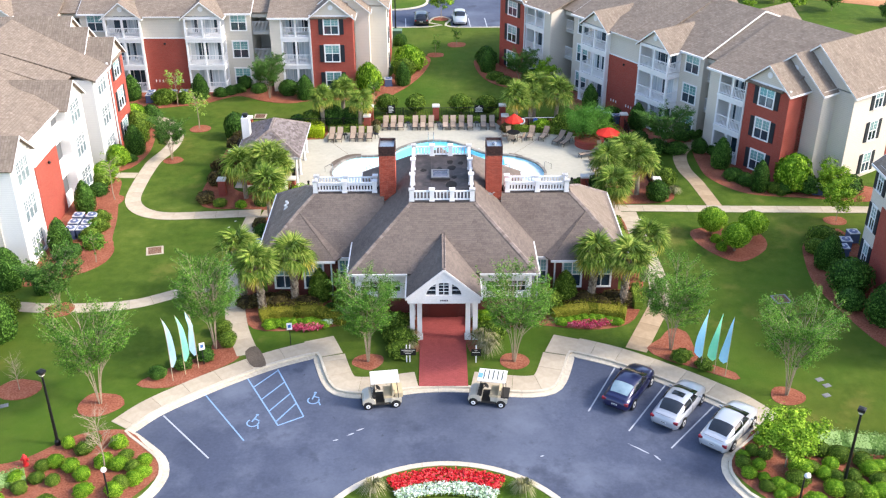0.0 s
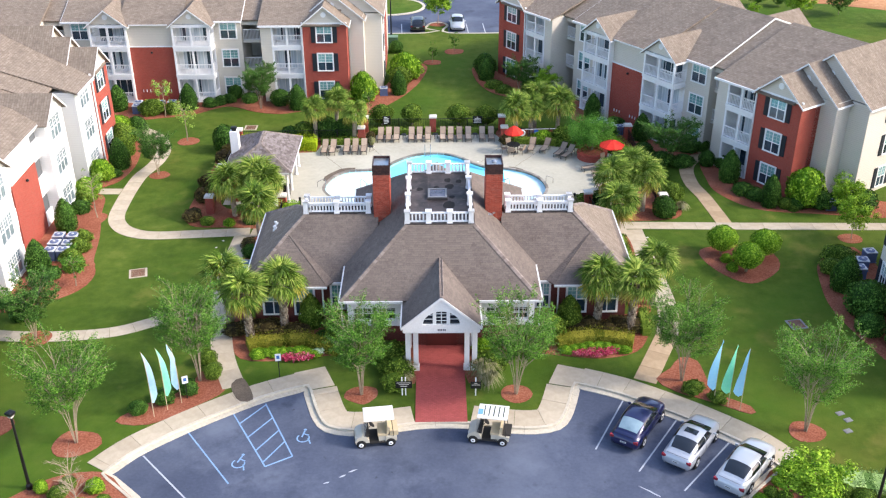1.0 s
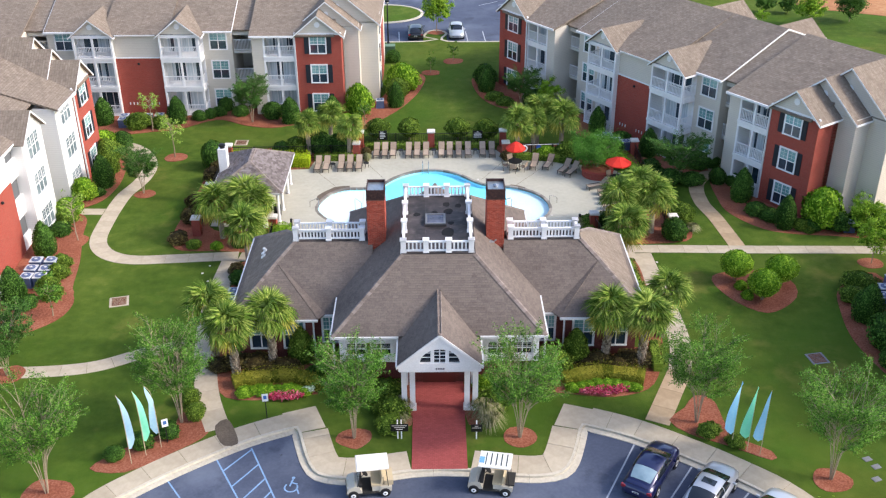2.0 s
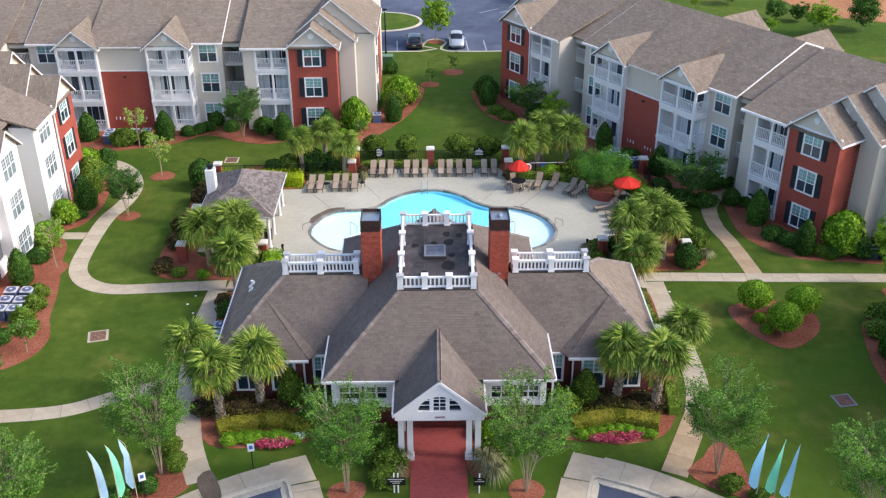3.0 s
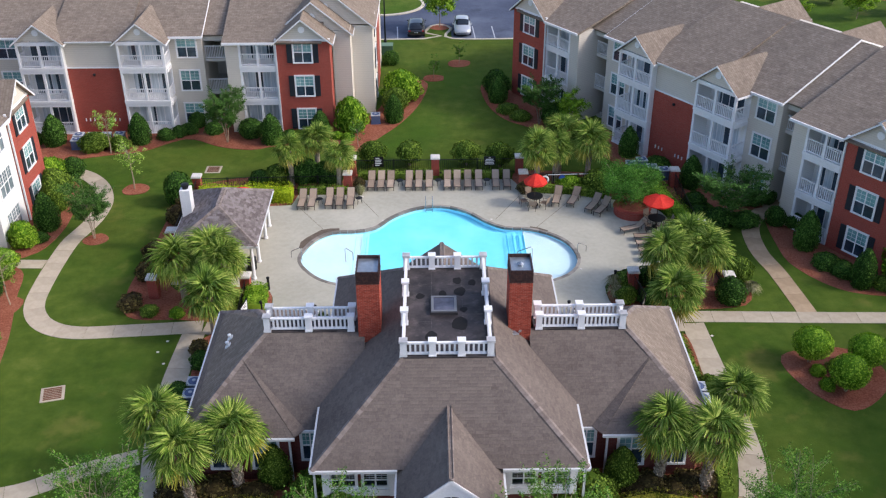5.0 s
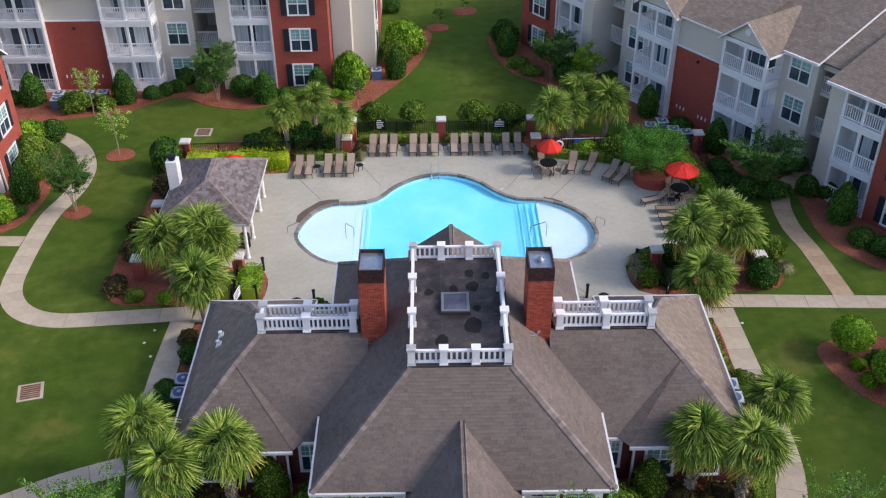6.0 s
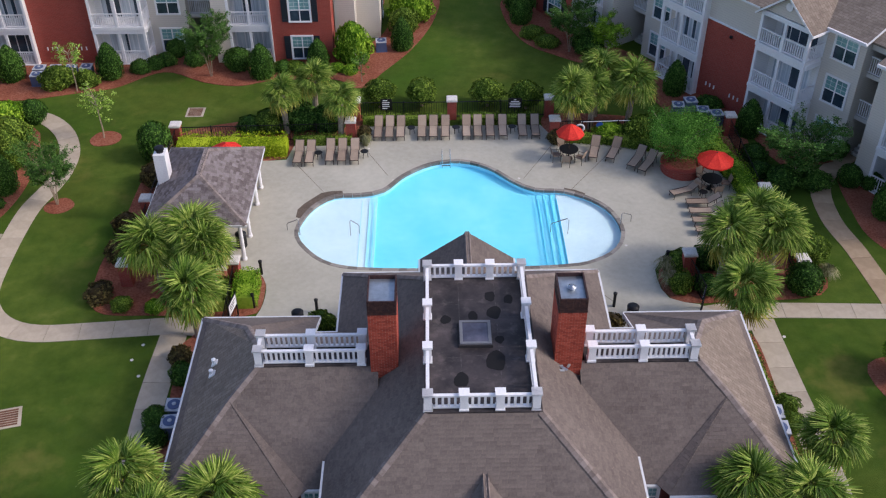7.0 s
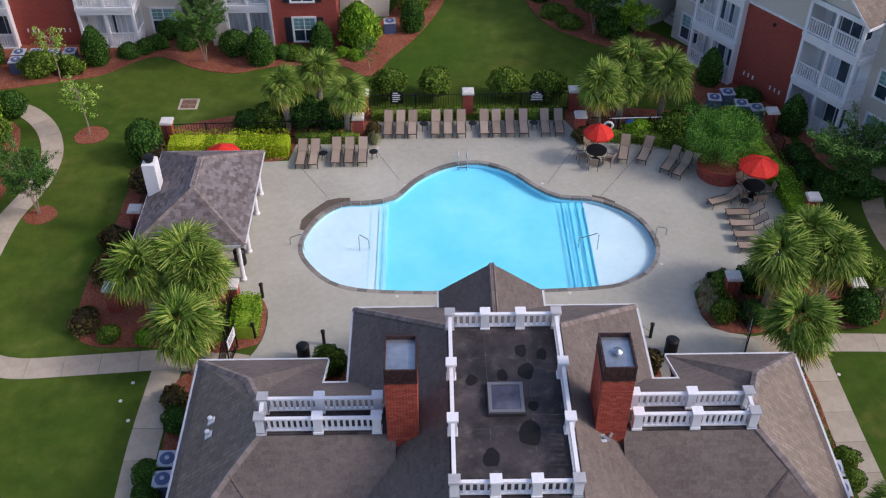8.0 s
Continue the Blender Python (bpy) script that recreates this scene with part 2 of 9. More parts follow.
# ---------------------------------------------------------------- mesh tools
class Geo:
    """Collects vertices and faces for one mesh."""

    def __init__(self):
        self.v, self.f = [], []

    def add(self, verts, faces):
        n = len(self.v)
        self.v.extend(tuple(p) for p in verts)
        self.f.extend(tuple(n + i for i in f) for f in faces)
        return self

    def box(self, x0, x1, y0, y1, z0, z1, m=None):
        vs = [Vector((x, y, z)) for z in (z0, z1) for x, y in ((x0, y0), (x1, y0), (x1, y1), (x0, y1))]
        if m is not None:
            vs = [m @ p for p in vs]
        return self.add(vs, [(3, 2, 1, 0), (4, 5, 6, 7), (0, 1, 5, 4), (1, 2, 6, 5), (2, 3, 7, 6), (3, 0, 4, 7)])

    def prism(self, poly, z0, z1):
        """An upright prism over a flat polygon (counterclockwise)."""
        n = len(poly)
        vs = [(x, y, z0) for x, y in poly] + [(x, y, z1) for x, y in poly]
        fs = [tuple(range(n - 1, -1, -1)), tuple(range(n, 2 * n))]
        fs += [(i, (i + 1) % n, n + (i + 1) % n, n + i) for i in range(n)]
        return self.add(vs, fs)

    def slab(self, poly, t):
        """A plate of thickness t under a flat polygon in space."""
        n = len(poly)
        vs = [Vector(p) for p in poly]
        nor = (vs[1] - vs[0]).cross(vs[2] - vs[0]).normalized()
        if nor.z < 0:
            vs.reverse()
            nor = -nor
        vs2 = [p - nor * t for p in vs]
        fs = [tuple(range(n)), tuple(range(2 * n - 1, n - 1, -1))]
        fs += [(i, n + i, n + (i + 1) % n, (i + 1) % n) for i in range(n)]
        return self.add(vs + vs2, fs)

    def tube(self, pts, r0, r1=None, sides=8, cap=True):
        """A tapering tube along a line of points."""
        r1 = r0 if r1 is None else r1
        pts = [Vector(p) for p in pts]
        n0 = len(self.v)
        for i, p in enumerate(pts):
            d = (pts[min(i + 1, len(pts) - 1)] - pts[max(i - 1, 0)]).normalized()
            a = d.cross(Vector((0.31, 0.17, 1)) if abs(d.z) < 0.9 else Vector((1, 0.1, 0))).normalized()
            b = d.cross(a)
            r = r0 + (r1 - r0) * i / max(1, len(pts) - 1)
            for k in range(sides):
                w = 2 * math.pi * k / sides
                self.v.append(tuple(p + (a * math.cos(w) + b * math.sin(w)) * r))
        for i in range(len(pts) - 1):
            for k in range(sides):
                a, b = n0 + i * sides + k, n0 + i * sides + (k + 1) % sides
                self.f.append((a, b, b + sides, a + sides))
        if cap:
            self.f.append(tuple(n0 + k for k in range(sides - 1, -1, -1)))
            self.f.append(tuple(n0 + (len(pts) - 1) * sides + k for k in range(sides)))
        return self

    def lathe(self, profile, sides=12, m=None):
        """A turned shape from (radius, height) pairs."""
        vs = []
        for r, z in profile:
            for k in range(sides):
                w = 2 * math.pi * k / sides
                p = Vector((r * math.cos(w), r * math.sin(w), z))
                vs.append(m @ p if m is not None else p)
        fs = [(i * sides + k, i * sides + (k + 1) % sides, (i + 1) * sides + (k + 1) % sides, (i + 1) * sides + k)
              for i in range(len(profile) - 1) for k in range(sides)]
        fs.append(tuple(range(sides - 1, -1, -1)))
        fs.append(tuple((len(profile) - 1) * sides + k for k in range(sides)))
        return self.add(vs, fs)

    def mesh(self, name, mat, smooth=False):
        me = bpy.data.meshes.new(name)
        me.from_pydata(self.v, [], self.f)
        me.materials.append(mat)
        if smooth:
            me.polygons.foreach_set("use_smooth", [True] * len(me.polygons))
        me.update()
        return me


def part(name, geo, mat, parent=None, label="", smooth=False, kind=""):
    """Links one mesh object, under a thing or a part."""
    me = geo.mesh(name, mat, smooth) if isinstance(geo, Geo) else geo
    ob = new(name, me)
    if parent is not None:
        ob.parent = parent
    return tagged(ob, label, kind=kind)


def thing(name, m, label, category, group="", kind=""):
    ob = new(name)
    ob.empty_display_size = 0.3
    ob.matrix_world = m
    return tagged(ob, label, category, group, kind)


def structure(name, geo, mat, label, category, smooth=False):
    return tagged(part(name, geo, mat, smooth=smooth), label, category, kind="structure")


def spline(pts, step=0.6, closed=False):
    """Even points along a smooth curve through the given ones."""
    p = [Vector(q) for q in pts]
    n = len(p)
    out = []
    for i in range(n if closed else n - 1):
        a, b, c, d = (p[(i + k) % n] if closed else p[min(max(i + k, 0), n - 1)] for k in (-1, 0, 1, 2))
        m = max(2, int((c - b).length / step))
        for k in range(m):
            t = k / m
            out.append(0.5 * ((2 * b) + (c - a) * t + (2 * a - 5 * b + 4 * c - d) * t * t + (3 * b - a - 3 * c + d) * t ** 3))
    if not closed:
        out.append(p[-1])
    return out


def offset_line(pts, d, closed=False):
    """The line moved d to its left."""
    n = len(pts)
    out = []
    for i in range(n):
        a = pts[(i - 1) % n] if closed or i > 0 else pts[i]
        b = pts[(i + 1) % n] if closed or i < n - 1 else pts[i]
        t = (b - a).normalized()
        out.append(pts[i] + Vector((-t.y, t.x)) * d)
    return out


def fill(loop, holes, z, name, mat):
    """One flat sheet with holes."""
    bm = bmesh.new()
    edges = []
    for ring in [loop] + holes:
        vs = [bm.verts.new((p[0], p[1], z)) for p in ring]
        edges += [bm.edges.new((vs[i], vs[(i + 1) % len(vs)])) for i in range(len(vs))]
    bmesh.ops.triangle_fill(bm, use_beauty=True, use_dissolve=False, edges=edges)
    bmesh.ops.recalc_face_normals(bm, faces=bm.faces)
    if sum(f.normal.z for f in bm.faces) < 0:
        bmesh.ops.reverse_faces(bm, faces=bm.faces)
    me = bpy.data.meshes.new(name)
    bm.to_mesh(me)
    bm.free()
    me.materials.append(mat)
    return me


def ribbon(owner, piece, pts, width, z, thick, mat, length=1.5, gap=0.02, side=0.0):
    """Slabs along a line, each its own piece with open joints."""
    left, right = offset_line(pts, width / 2 + side), offset_line(pts, -width / 2 + side)
    run, start = 0.0, 0
    for i in range(1, len(pts)):
        run += (pts[i] - pts[i - 1]).length
        if run >= length or i == len(pts) - 1:
            l, r = left[start:i + 1], right[start:i + 1]
            t = (pts[i] - pts[i - 1]).normalized() * gap
            ring = r[:-1] + [r[-1] - t, l[-1] - t] + l[-2::-1]
            c = sum(ring, Vector((0, 0))) / len(ring)
            g = Geo().prism([(p.x - c.x, p.y - c.y) for p in ring], -thick, random.uniform(-0.004, 0.004))
            ob = part(piece, g, mat, owner)
            ob.location = (c.x, c.y, z)
            run, start = 0.0, i


# ---------------------------------------------------------------- ground, car park, paths
def V2(*pts):
    return [Vector(p) for p in pts]


KERB_RIGHT = spline(V2((16.6, 37.9), (15.35, 39.2), (14.86, 40.5), (14.86, 41.45), (15.3, 42.45), (16.4, 43.55), (17.55, 44.6)), 0.5)[:-1] \
    + spline(V2((17.55, 44.6), (16.5, 46.1), (15.1, 47.4), (13.1, 49.0), (10.35, 50.85), (7.95, 51.95)), 0.6)[:-1] \
    + spline(V2((7.95, 51.95), (7.55, 50.5), (7.05, 49.05), (6.4, 48.15), (5.1, 47.8), (3.3, 47.95), (1.5, 48.3), (0, 48.4)), 0.5)
KERB = KERB_RIGHT[:-1] + [Vector((-p.x, p.y)) for p in reversed(KERB_RIGHT)]
KERB_BACK = offset_line(KERB, -0.14)
LOT = V2((-60, 10), (-60, -120), (60, -120), (60, 10), (40, 22), (24, 31)) + KERB_BACK + V2((-24, 31), (-40, 22))
POOL_SHAPE = spline(V2((-9.45, 79.6), (-8.8, 81.7), (-7.6, 82.9), (-6.05, 83.05), (-4.67, 83.5), (-3.45, 85.1), (-1.85, 86.3), (-0.05, 86.62), (1.7, 85.83),
                       (3.15, 84.25), (4.35, 83.38), (6.1, 83.15), (7.65, 82.25), (8.6, 80.95), (8.92, 79.15), (8.35, 77.6), (7.05, 76.6), (5.4, 76.18), (1.0, 76.0),
                       (-4.5, 76.05), (-7.3, 76.55), (-8.85, 78.0)), 0.5, True)
BACK_LOT = V2((-60, 124), (-60, 165), (20, 165), (24, 150), (14, 138), (12, 124))
ground = new("ground", fill(V2((-2500, -2500), (2500, -2500), (2500, 2500), (-2500, 2500)), [LOT, POOL_SHAPE, BACK_LOT], 0.0, "ground", M_GRASS))
tagged(ground, "mown green lawn between the apartment buildings", "lawn", kind="structure")
road = new("road", fill(LOT, [], -0.12, "road", M_ASPHALT))
tagged(road, "blue-grey asphalt car park with painted stalls", "car park", kind="structure")
road_back = new("road_back", fill(BACK_LOT, [], -0.1, "road_back", M_ASPHALT))
tagged(road_back, "grey asphalt car park behind the buildings", "car park", kind="structure")

kerb = tagged(new("kerb"), "pale concrete kerb and gutter round the car park", "kerb", kind="structure")
ribbon(kerb, "kerb_stone", KERB, 0.16, 0.035, 0.2, M_KERB, length=2.4, gap=0.012, side=-0.22)
ribbon(kerb, "gutter_pan", KERB, 0.36, -0.085, 0.08, M_KERB, length=2.4, gap=0.012, side=0.05)
WALK_LINE = [p for p in KERB if p.y > 44.5 and abs(p.x) > 1.4]
sidewalk = tagged(new("sidewalk"), "pale concrete sidewalk following the kerb", "sidewalk", kind="structure")
for k, broad in ((1, 1.45), (-1, 1.22)):
    arc = [p for p in WALK_LINE if k * p.x > 7.9]
    bay = [p for p in WALK_LINE if 1.4 < k * p.x < 7.85 and p.y < 51.6]
    ribbon(sidewalk, "slab", offset_line(arc, -0.31 - broad / 2), broad, 0.03, 0.16, M_CONCRETE, length=1.5, gap=0.02)
    ribbon(sidewalk, "slab", offset_line(bay, -1.02), 1.42, 0.03, 0.16, M_CONCRETE, length=1.5, gap=0.02)
    corner = [(7.62, 51.7), (8.15, 52.15), (8.85, 53.35), (7.05, 54.0), (6.3, 52.1)]
    part("slab", Geo().prism([(k * x, y) for x, y in corner][::k], -0.1, 0.027), M_CONCRETE, sidewalk)

ISLE = [Vector((7.2 * math.cos(a), 34.5 + 7.2 * math.sin(a))) for a in [2 * math.pi * k / 72 for k in range(72)]]
isle = structure("planting_island", Geo().prism([tuple(p) for p in ISLE], -0.14, 0.0), M_GRASS, "round grass island with a pale kerb in the car park", "traffic island")
isle_kerb = tagged(new("island_kerb"), "pale concrete kerb round the planting island", "kerb", kind="structure")
ribbon(isle_kerb, "kerb_stone", ISLE + ISLE[:1], 0.34, 0.035, 0.18, M_KERB, length=2.4, gap=0.012)


def path(name, label, pts, width, mat=M_CONCRETE, length=1.5):
    ob = tagged(new(name), label, "path", kind="structure")
    ribbon(ob, "slab", spline(V2(*pts), 0.5), width, 0.025, 0.12, mat, length)


path("path_west", "winding pale concrete path across the lawn",
     ((-14.4, 71.75), (-18.9, 71.4), (-21.7, 71.25), (-23.4, 71.75), (-24.6, 72.85), (-25.3, 74.55), (-25.5, 77.5), (-25.5, 80.3), (-25.35, 82.3), (-24.85, 84.2), (-24.6, 86.0), (-24.8, 88.3), (-26.0, 90.9), (-28.1, 92.75), (-31.5, 93.3)), 1.25)
path("path_spur", "short pale concrete path to the building", ((-26.2, 79.1), (-29.0, 79.2)), 1.05)
path("path_side_west", "straight pale concrete path beside the clubhouse", ((-14.8, 71.1), (-14.95, 66.0), (-14.6, 61.0), (-13.5, 55.5), (-12.2, 52.0)), 1.35)
path("path_low", "curving pale concrete path over the grass", ((-15.4, 60.5), (-18.0, 59.5), (-20.7, 58.1), (-23.7, 57.6), (-27, 57.6), (-31, 58.2)), 1.15)
path("path_side_east", "straight pale concrete path beside the clubhouse", ((14.8, 71.6), (14.92, 67.0), (15.08, 62.5), (14.95, 59.6), (14.35, 57.1)), 1.35)
path("path_side_east_low", "tan concrete path down to the sidewalk", ((14.3, 57.0), (13.15, 54.6), (12.0, 52.2)), 1.35, M_TAN)
path("path_east", "long straight concrete path over the lawn", ((14.2, 72.3), (18.0, 72.2), (22.0, 72.05), (30.0, 71.85), (44, 71.5)), 1.15)
path("path_gate", "short concrete apron between the pool gate and the path", ((11.7, 71.5), (13.0, 71.75), (14.3, 71.85)), 2.1)
path("path_gate_west", "short concrete apron between the pool gate and the path", ((-11.3, 71.2), (-12.7, 71.5), (-14.3, 71.7)), 1.4)
path("path_breezeway", "narrow concrete path to the breezeway", ((22.0, 72.6), (21.6, 77.0), (21.15, 80.0), (21.55, 83.3), (23.3, 85.8), (25.5, 87.5)), 1.2, M_TAN)

paved = structure("entrance_walk", Geo().box(-1.52, 1.4, 48.55, 57.0, -0.1, 0.04), M_PAVER, "red paved entrance walk", "walkway")


# ---------------------------------------------------------------- apartment buildings
FLOORS = (0.0, 2.88, 5.75)
EAVE = 8.0


def window_unit(parent, u, y, z0, z1, w, lights=2, shutters=False, face=0.0, glass=None):
    """A sash window set in a wall that faces -y (turned by face degrees); u is its middle."""
    m = pose(u, y, 0, 0, 0, face)
    frame_geo, bars = Geo(), 0.07
    frame_geo.box(-w / 2 - 0.1, w / 2 + 0.1, -0.07, 0.02, z1, z1 + 0.12, m).box(-w / 2 - 0.1, w / 2 + 0.1, -0.1, 0.02, z0 - 0.1, z0, m)
    frame_geo.box(-w / 2 - 0.1, -w / 2, -0.06, 0.02, z0, z1, m).box(w / 2, w / 2 + 0.1, -0.06, 0.02, z0, z1, m)
    win = part("window", frame_geo, M_TRIM, parent)
    for i in range(lights):
        a, b = -w / 2 + w * i / lights, -w / 2 + w * (i + 1) / lights
        zm = (z0 + z1) / 2
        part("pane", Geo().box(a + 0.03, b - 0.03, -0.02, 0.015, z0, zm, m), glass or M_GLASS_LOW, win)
        # upper pane takes the tone that holds blinds and painted reflection
        part("pane", Geo().box(a + 0.03, b - 0.03, -0.02, 0.015, zm, z1, m), glass or M_GLASS_SKY, win)
        g = Geo()
        g.box(a, a + 0.035, -0.05, 0.01, z0, z1, m).box(b - 0.035, b, -0.05, 0.01, z0, z1, m)
        g.box(a, b, -0.045, 0.01, zm - 0.035, zm + 0.035, m)
        g.box((a + b) / 2 - 0.007, (a + b) / 2 + 0.007, -0.035, 0.01, zm, z1, m)
        for k in (1, 2):
            zz = zm + (z1 - zm) * k / 3
            g.box(a, b, -0.035, 0.01, zz - 0.006, zz + 0.006, m)
        part("sash", g, M_TRIM, win)
    if shutters:
        for s in (-1, 1):
            g = Geo()
            x = s * (w / 2 + 0.34)
            g.box(x - 0.21, x + 0.21, -0.06, 0.02, z0 - 0.06, z1 + 0.06, m)
            for k in range(9):
                zz = z0 + (z1 - z0) * (k + 0.5) / 9
                g.box(x - 0.16, x + 0.16, -0.075, -0.05, zz - 0.05, zz + 0.05, m)
            part("shutter", g, M_SHUTTER, parent)
    return win


def railing(parent, u0, u1, y, z0, z1, face=0, pivot=(0, 0), spacing=0.14, name="railing"):
    m = pose(pivot[0], pivot[1], 0, 0, 0, face)
    g = Geo()
    n = max(2, int((u1 - u0) / spacing))
    for i in range(n):
        x = u0 + (u1 - u0) * (i + 0.5) / n
        g.box(x - 0.022, x + 0.022, y - 0.02, y + 0.02, z0, z1, m)
    rail = part(name, Geo().box(u0, u1, y - 0.04, y + 0.04, z1 - 0.07, z1, m), M_RAIL, parent)
    part("bottom_rail", Geo().box(u0, u1, y - 0.03, y + 0.03, z0, z0 + 0.06, m), M_RAIL, rail)
    part("baluster_infill", g, M_RAIL, rail, kind="stuff")
    return rail


def balcony_stack(parent, u0, u1, y0, depth, rng, side_open=0, glazed=False):
    """Three recessed balconies one over another, with posts, rails, doors and furniture."""
    um = (u0 + u1) / 2
    for i, z in enumerate(FLOORS):
        top = EAVE - 0.02 if i == 2 else FLOORS[i + 1] - 0.14
        part("balcony_floor", Geo().box(u0 - 0.02, u1 + 0.02, y0 - 0.08, y0 + depth, z - 0.14, z + 0.1), M_TRIM, parent)
        part("balcony_wall", Geo().box(u0, u1, y0 + depth, y0 + depth + 0.2, z, top), M_SIDING_W, parent)
        for s, x in ((-1, u0), (1, u1)):
            if s != side_open:
                part("balcony_side", Geo().box(*sorted((x, x - s * 0.05)), y0 + 0.16, y0 + depth, z + 0.1, top), M_SIDING_W, parent)
        frame_geo = Geo()
        for x in (u0 + 0.09, um, u1 - 0.09):
            frame_geo.box(x - 0.09, x + 0.09, y0 - 0.03, y0 + 0.15, z + 0.1, top - 0.3)
        frame_geo.box(u0, u1, y0 - 0.03, y0 + 0.15, top - 0.3, top)
        if side_open:
            x = u1 if side_open > 0 else u0
            frame_geo.box(x - 0.085, x + 0.085, y0 + depth - 0.16, y0 + depth, z + 0.1, top - 0.3)
            frame_geo.box(x - 0.085, x + 0.085, y0 + 0.15, y0 + depth, top - 0.3, top)
        part("balcony_frame", frame_geo, M_RAIL, parent)
        for a, b in ((u0 + 0.18, um - 0.09), (um + 0.09, u1 - 0.18)):
            railing(parent, a, b, y0 + 0.06, z + 0.16, z + 1.08, spacing=0.15)
        if side_open:
            x = u1 if side_open > 0 else u0
            railing(parent, 0.15, depth - 0.16, 0, z + 0.16, z + 1.08, face=90, pivot=(x, y0), spacing=0.15)
        dw = min(2.7, u1 - u0 - 0.5)
        dx = um + rng.uniform(-0.12, 0.12)
        door = part("glass_door", Geo().box(dx - dw / 2 - 0.08, dx + dw / 2 + 0.08, y0 + depth - 0.06, y0 + depth, z + 0.1, z + 2.3), M_TRIM, parent)
        for k in range(4):
            a = dx - dw / 2 + k * dw / 4
            split = rng.uniform(0.35, 0.8) if rng.random() < 0.5 else 1.0
            e = a + 0.04 + (dw / 4 - 0.08) * split
            part("pane", Geo().box(a + 0.04, e, y0 + depth - 0.08, y0 + depth - 0.03, z + 0.2, z + 2.2), M_BLIND if rng.random() < 0.78 else M_GLASS_LOW, door)
            if split < 1:
                part("pane", Geo().box(e, a + dw / 4 - 0.04, y0 + depth - 0.08, y0 + depth - 0.03, z + 0.2, z + 2.2), M_GLASS_LOW, door)


def twin_column(parent, u, y, w=1.5, lights=2, shutters=False, zs=None, h=1.66, face=0.0, glass=None):
    for z in zs or FLOORS:
        window_unit(parent, u, y, z + 0.42, z + 0.42 + h, w, lights, shutters, face, glass)


def gable_roof(parent, u0, u1, y_front, y_back, z, slope, over=0.3, mat=None, trim=True, vent=True, fill_mat=None, ridge_u=None, left=True):
    """A roof with its ridge along y and a gable face at y_front."""
    um = (u0 + u1) / 2 if ridge_u is None else ridge_u
    rise = slope * (u1 - um)
    a0, a1 = u0 - over, u1 + over
    z1 = z - slope * over
    rear = y_back < y_front
    rf = y_front + over if rear else y_front - over
    wy = y_front - 0.3 if rear else y_front
    g = Geo()
    if left:
        g.slab([(a0, rf, z + rise - slope * (um - a0)), (um, rf, z + rise), (um, y_back, z + rise), (a0, y_back, z + rise - slope * (um - a0))], 0.14)
    g.slab([(um, rf, z + rise), (a1, rf, z1), (a1, y_back, z1), (um, y_back, z + rise)], 0.14)
    roof = part("roof", g, mat or M_ROOF, parent)
    zl = z + rise - slope * (um - u0)
    wall = Geo().add([(u0, wy, zl), (u1, wy, z), (um, wy, z + rise - 0.1), (u0, wy + 0.2, zl), (u1, wy + 0.2, z), (um, wy + 0.2, z + rise - 0.1)],
                     [(0, 1, 2), (5, 4, 3), (0, 3, 4, 1), (1, 4, 5, 2), (2, 5, 3, 0)])
    part("gable_wall", wall, fill_mat or M_SIDING, parent)
    if trim:
        t = Geo()
        for p, q in (((a0, z + rise - slope * (um - a0)), (um, z + rise)), ((um, z + rise), (a1, z1))):
            if p[0] == a0 and not left:
                continue
            t.add([(p[0], rf - 0.03, p[1] - 0.15), (q[0], rf - 0.03, q[1] - 0.15), (q[0], rf - 0.03, q[1]), (p[0], rf - 0.03, p[1]),
                   (p[0], rf + 0.06, p[1] - 0.15), (q[0], rf + 0.06, q[1] - 0.15), (q[0], rf + 0.06, q[1] - 0.03), (p[0], rf + 0.06, p[1] - 0.03)],
                  [(0, 1, 2, 3), (7, 6, 5, 4), (3, 2, 6, 7), (4, 5, 1, 0), (0, 3, 7, 4), (2, 1, 5, 6)])
        t.box(a1 - 0.04, a1 + 0.04, rf, y_back, z1 - 0.16, z1)
        part("rake_board", t, M_TRIM, parent)
    if vent:
        part("gable_vent", Geo().lathe([(0.26, 0), (0.26, 0.05), (0.2, 0.05)], 14, pose(um, y_front - 0.005, z + rise * 0.48, 90)), M_TRIM, parent)
    return roof


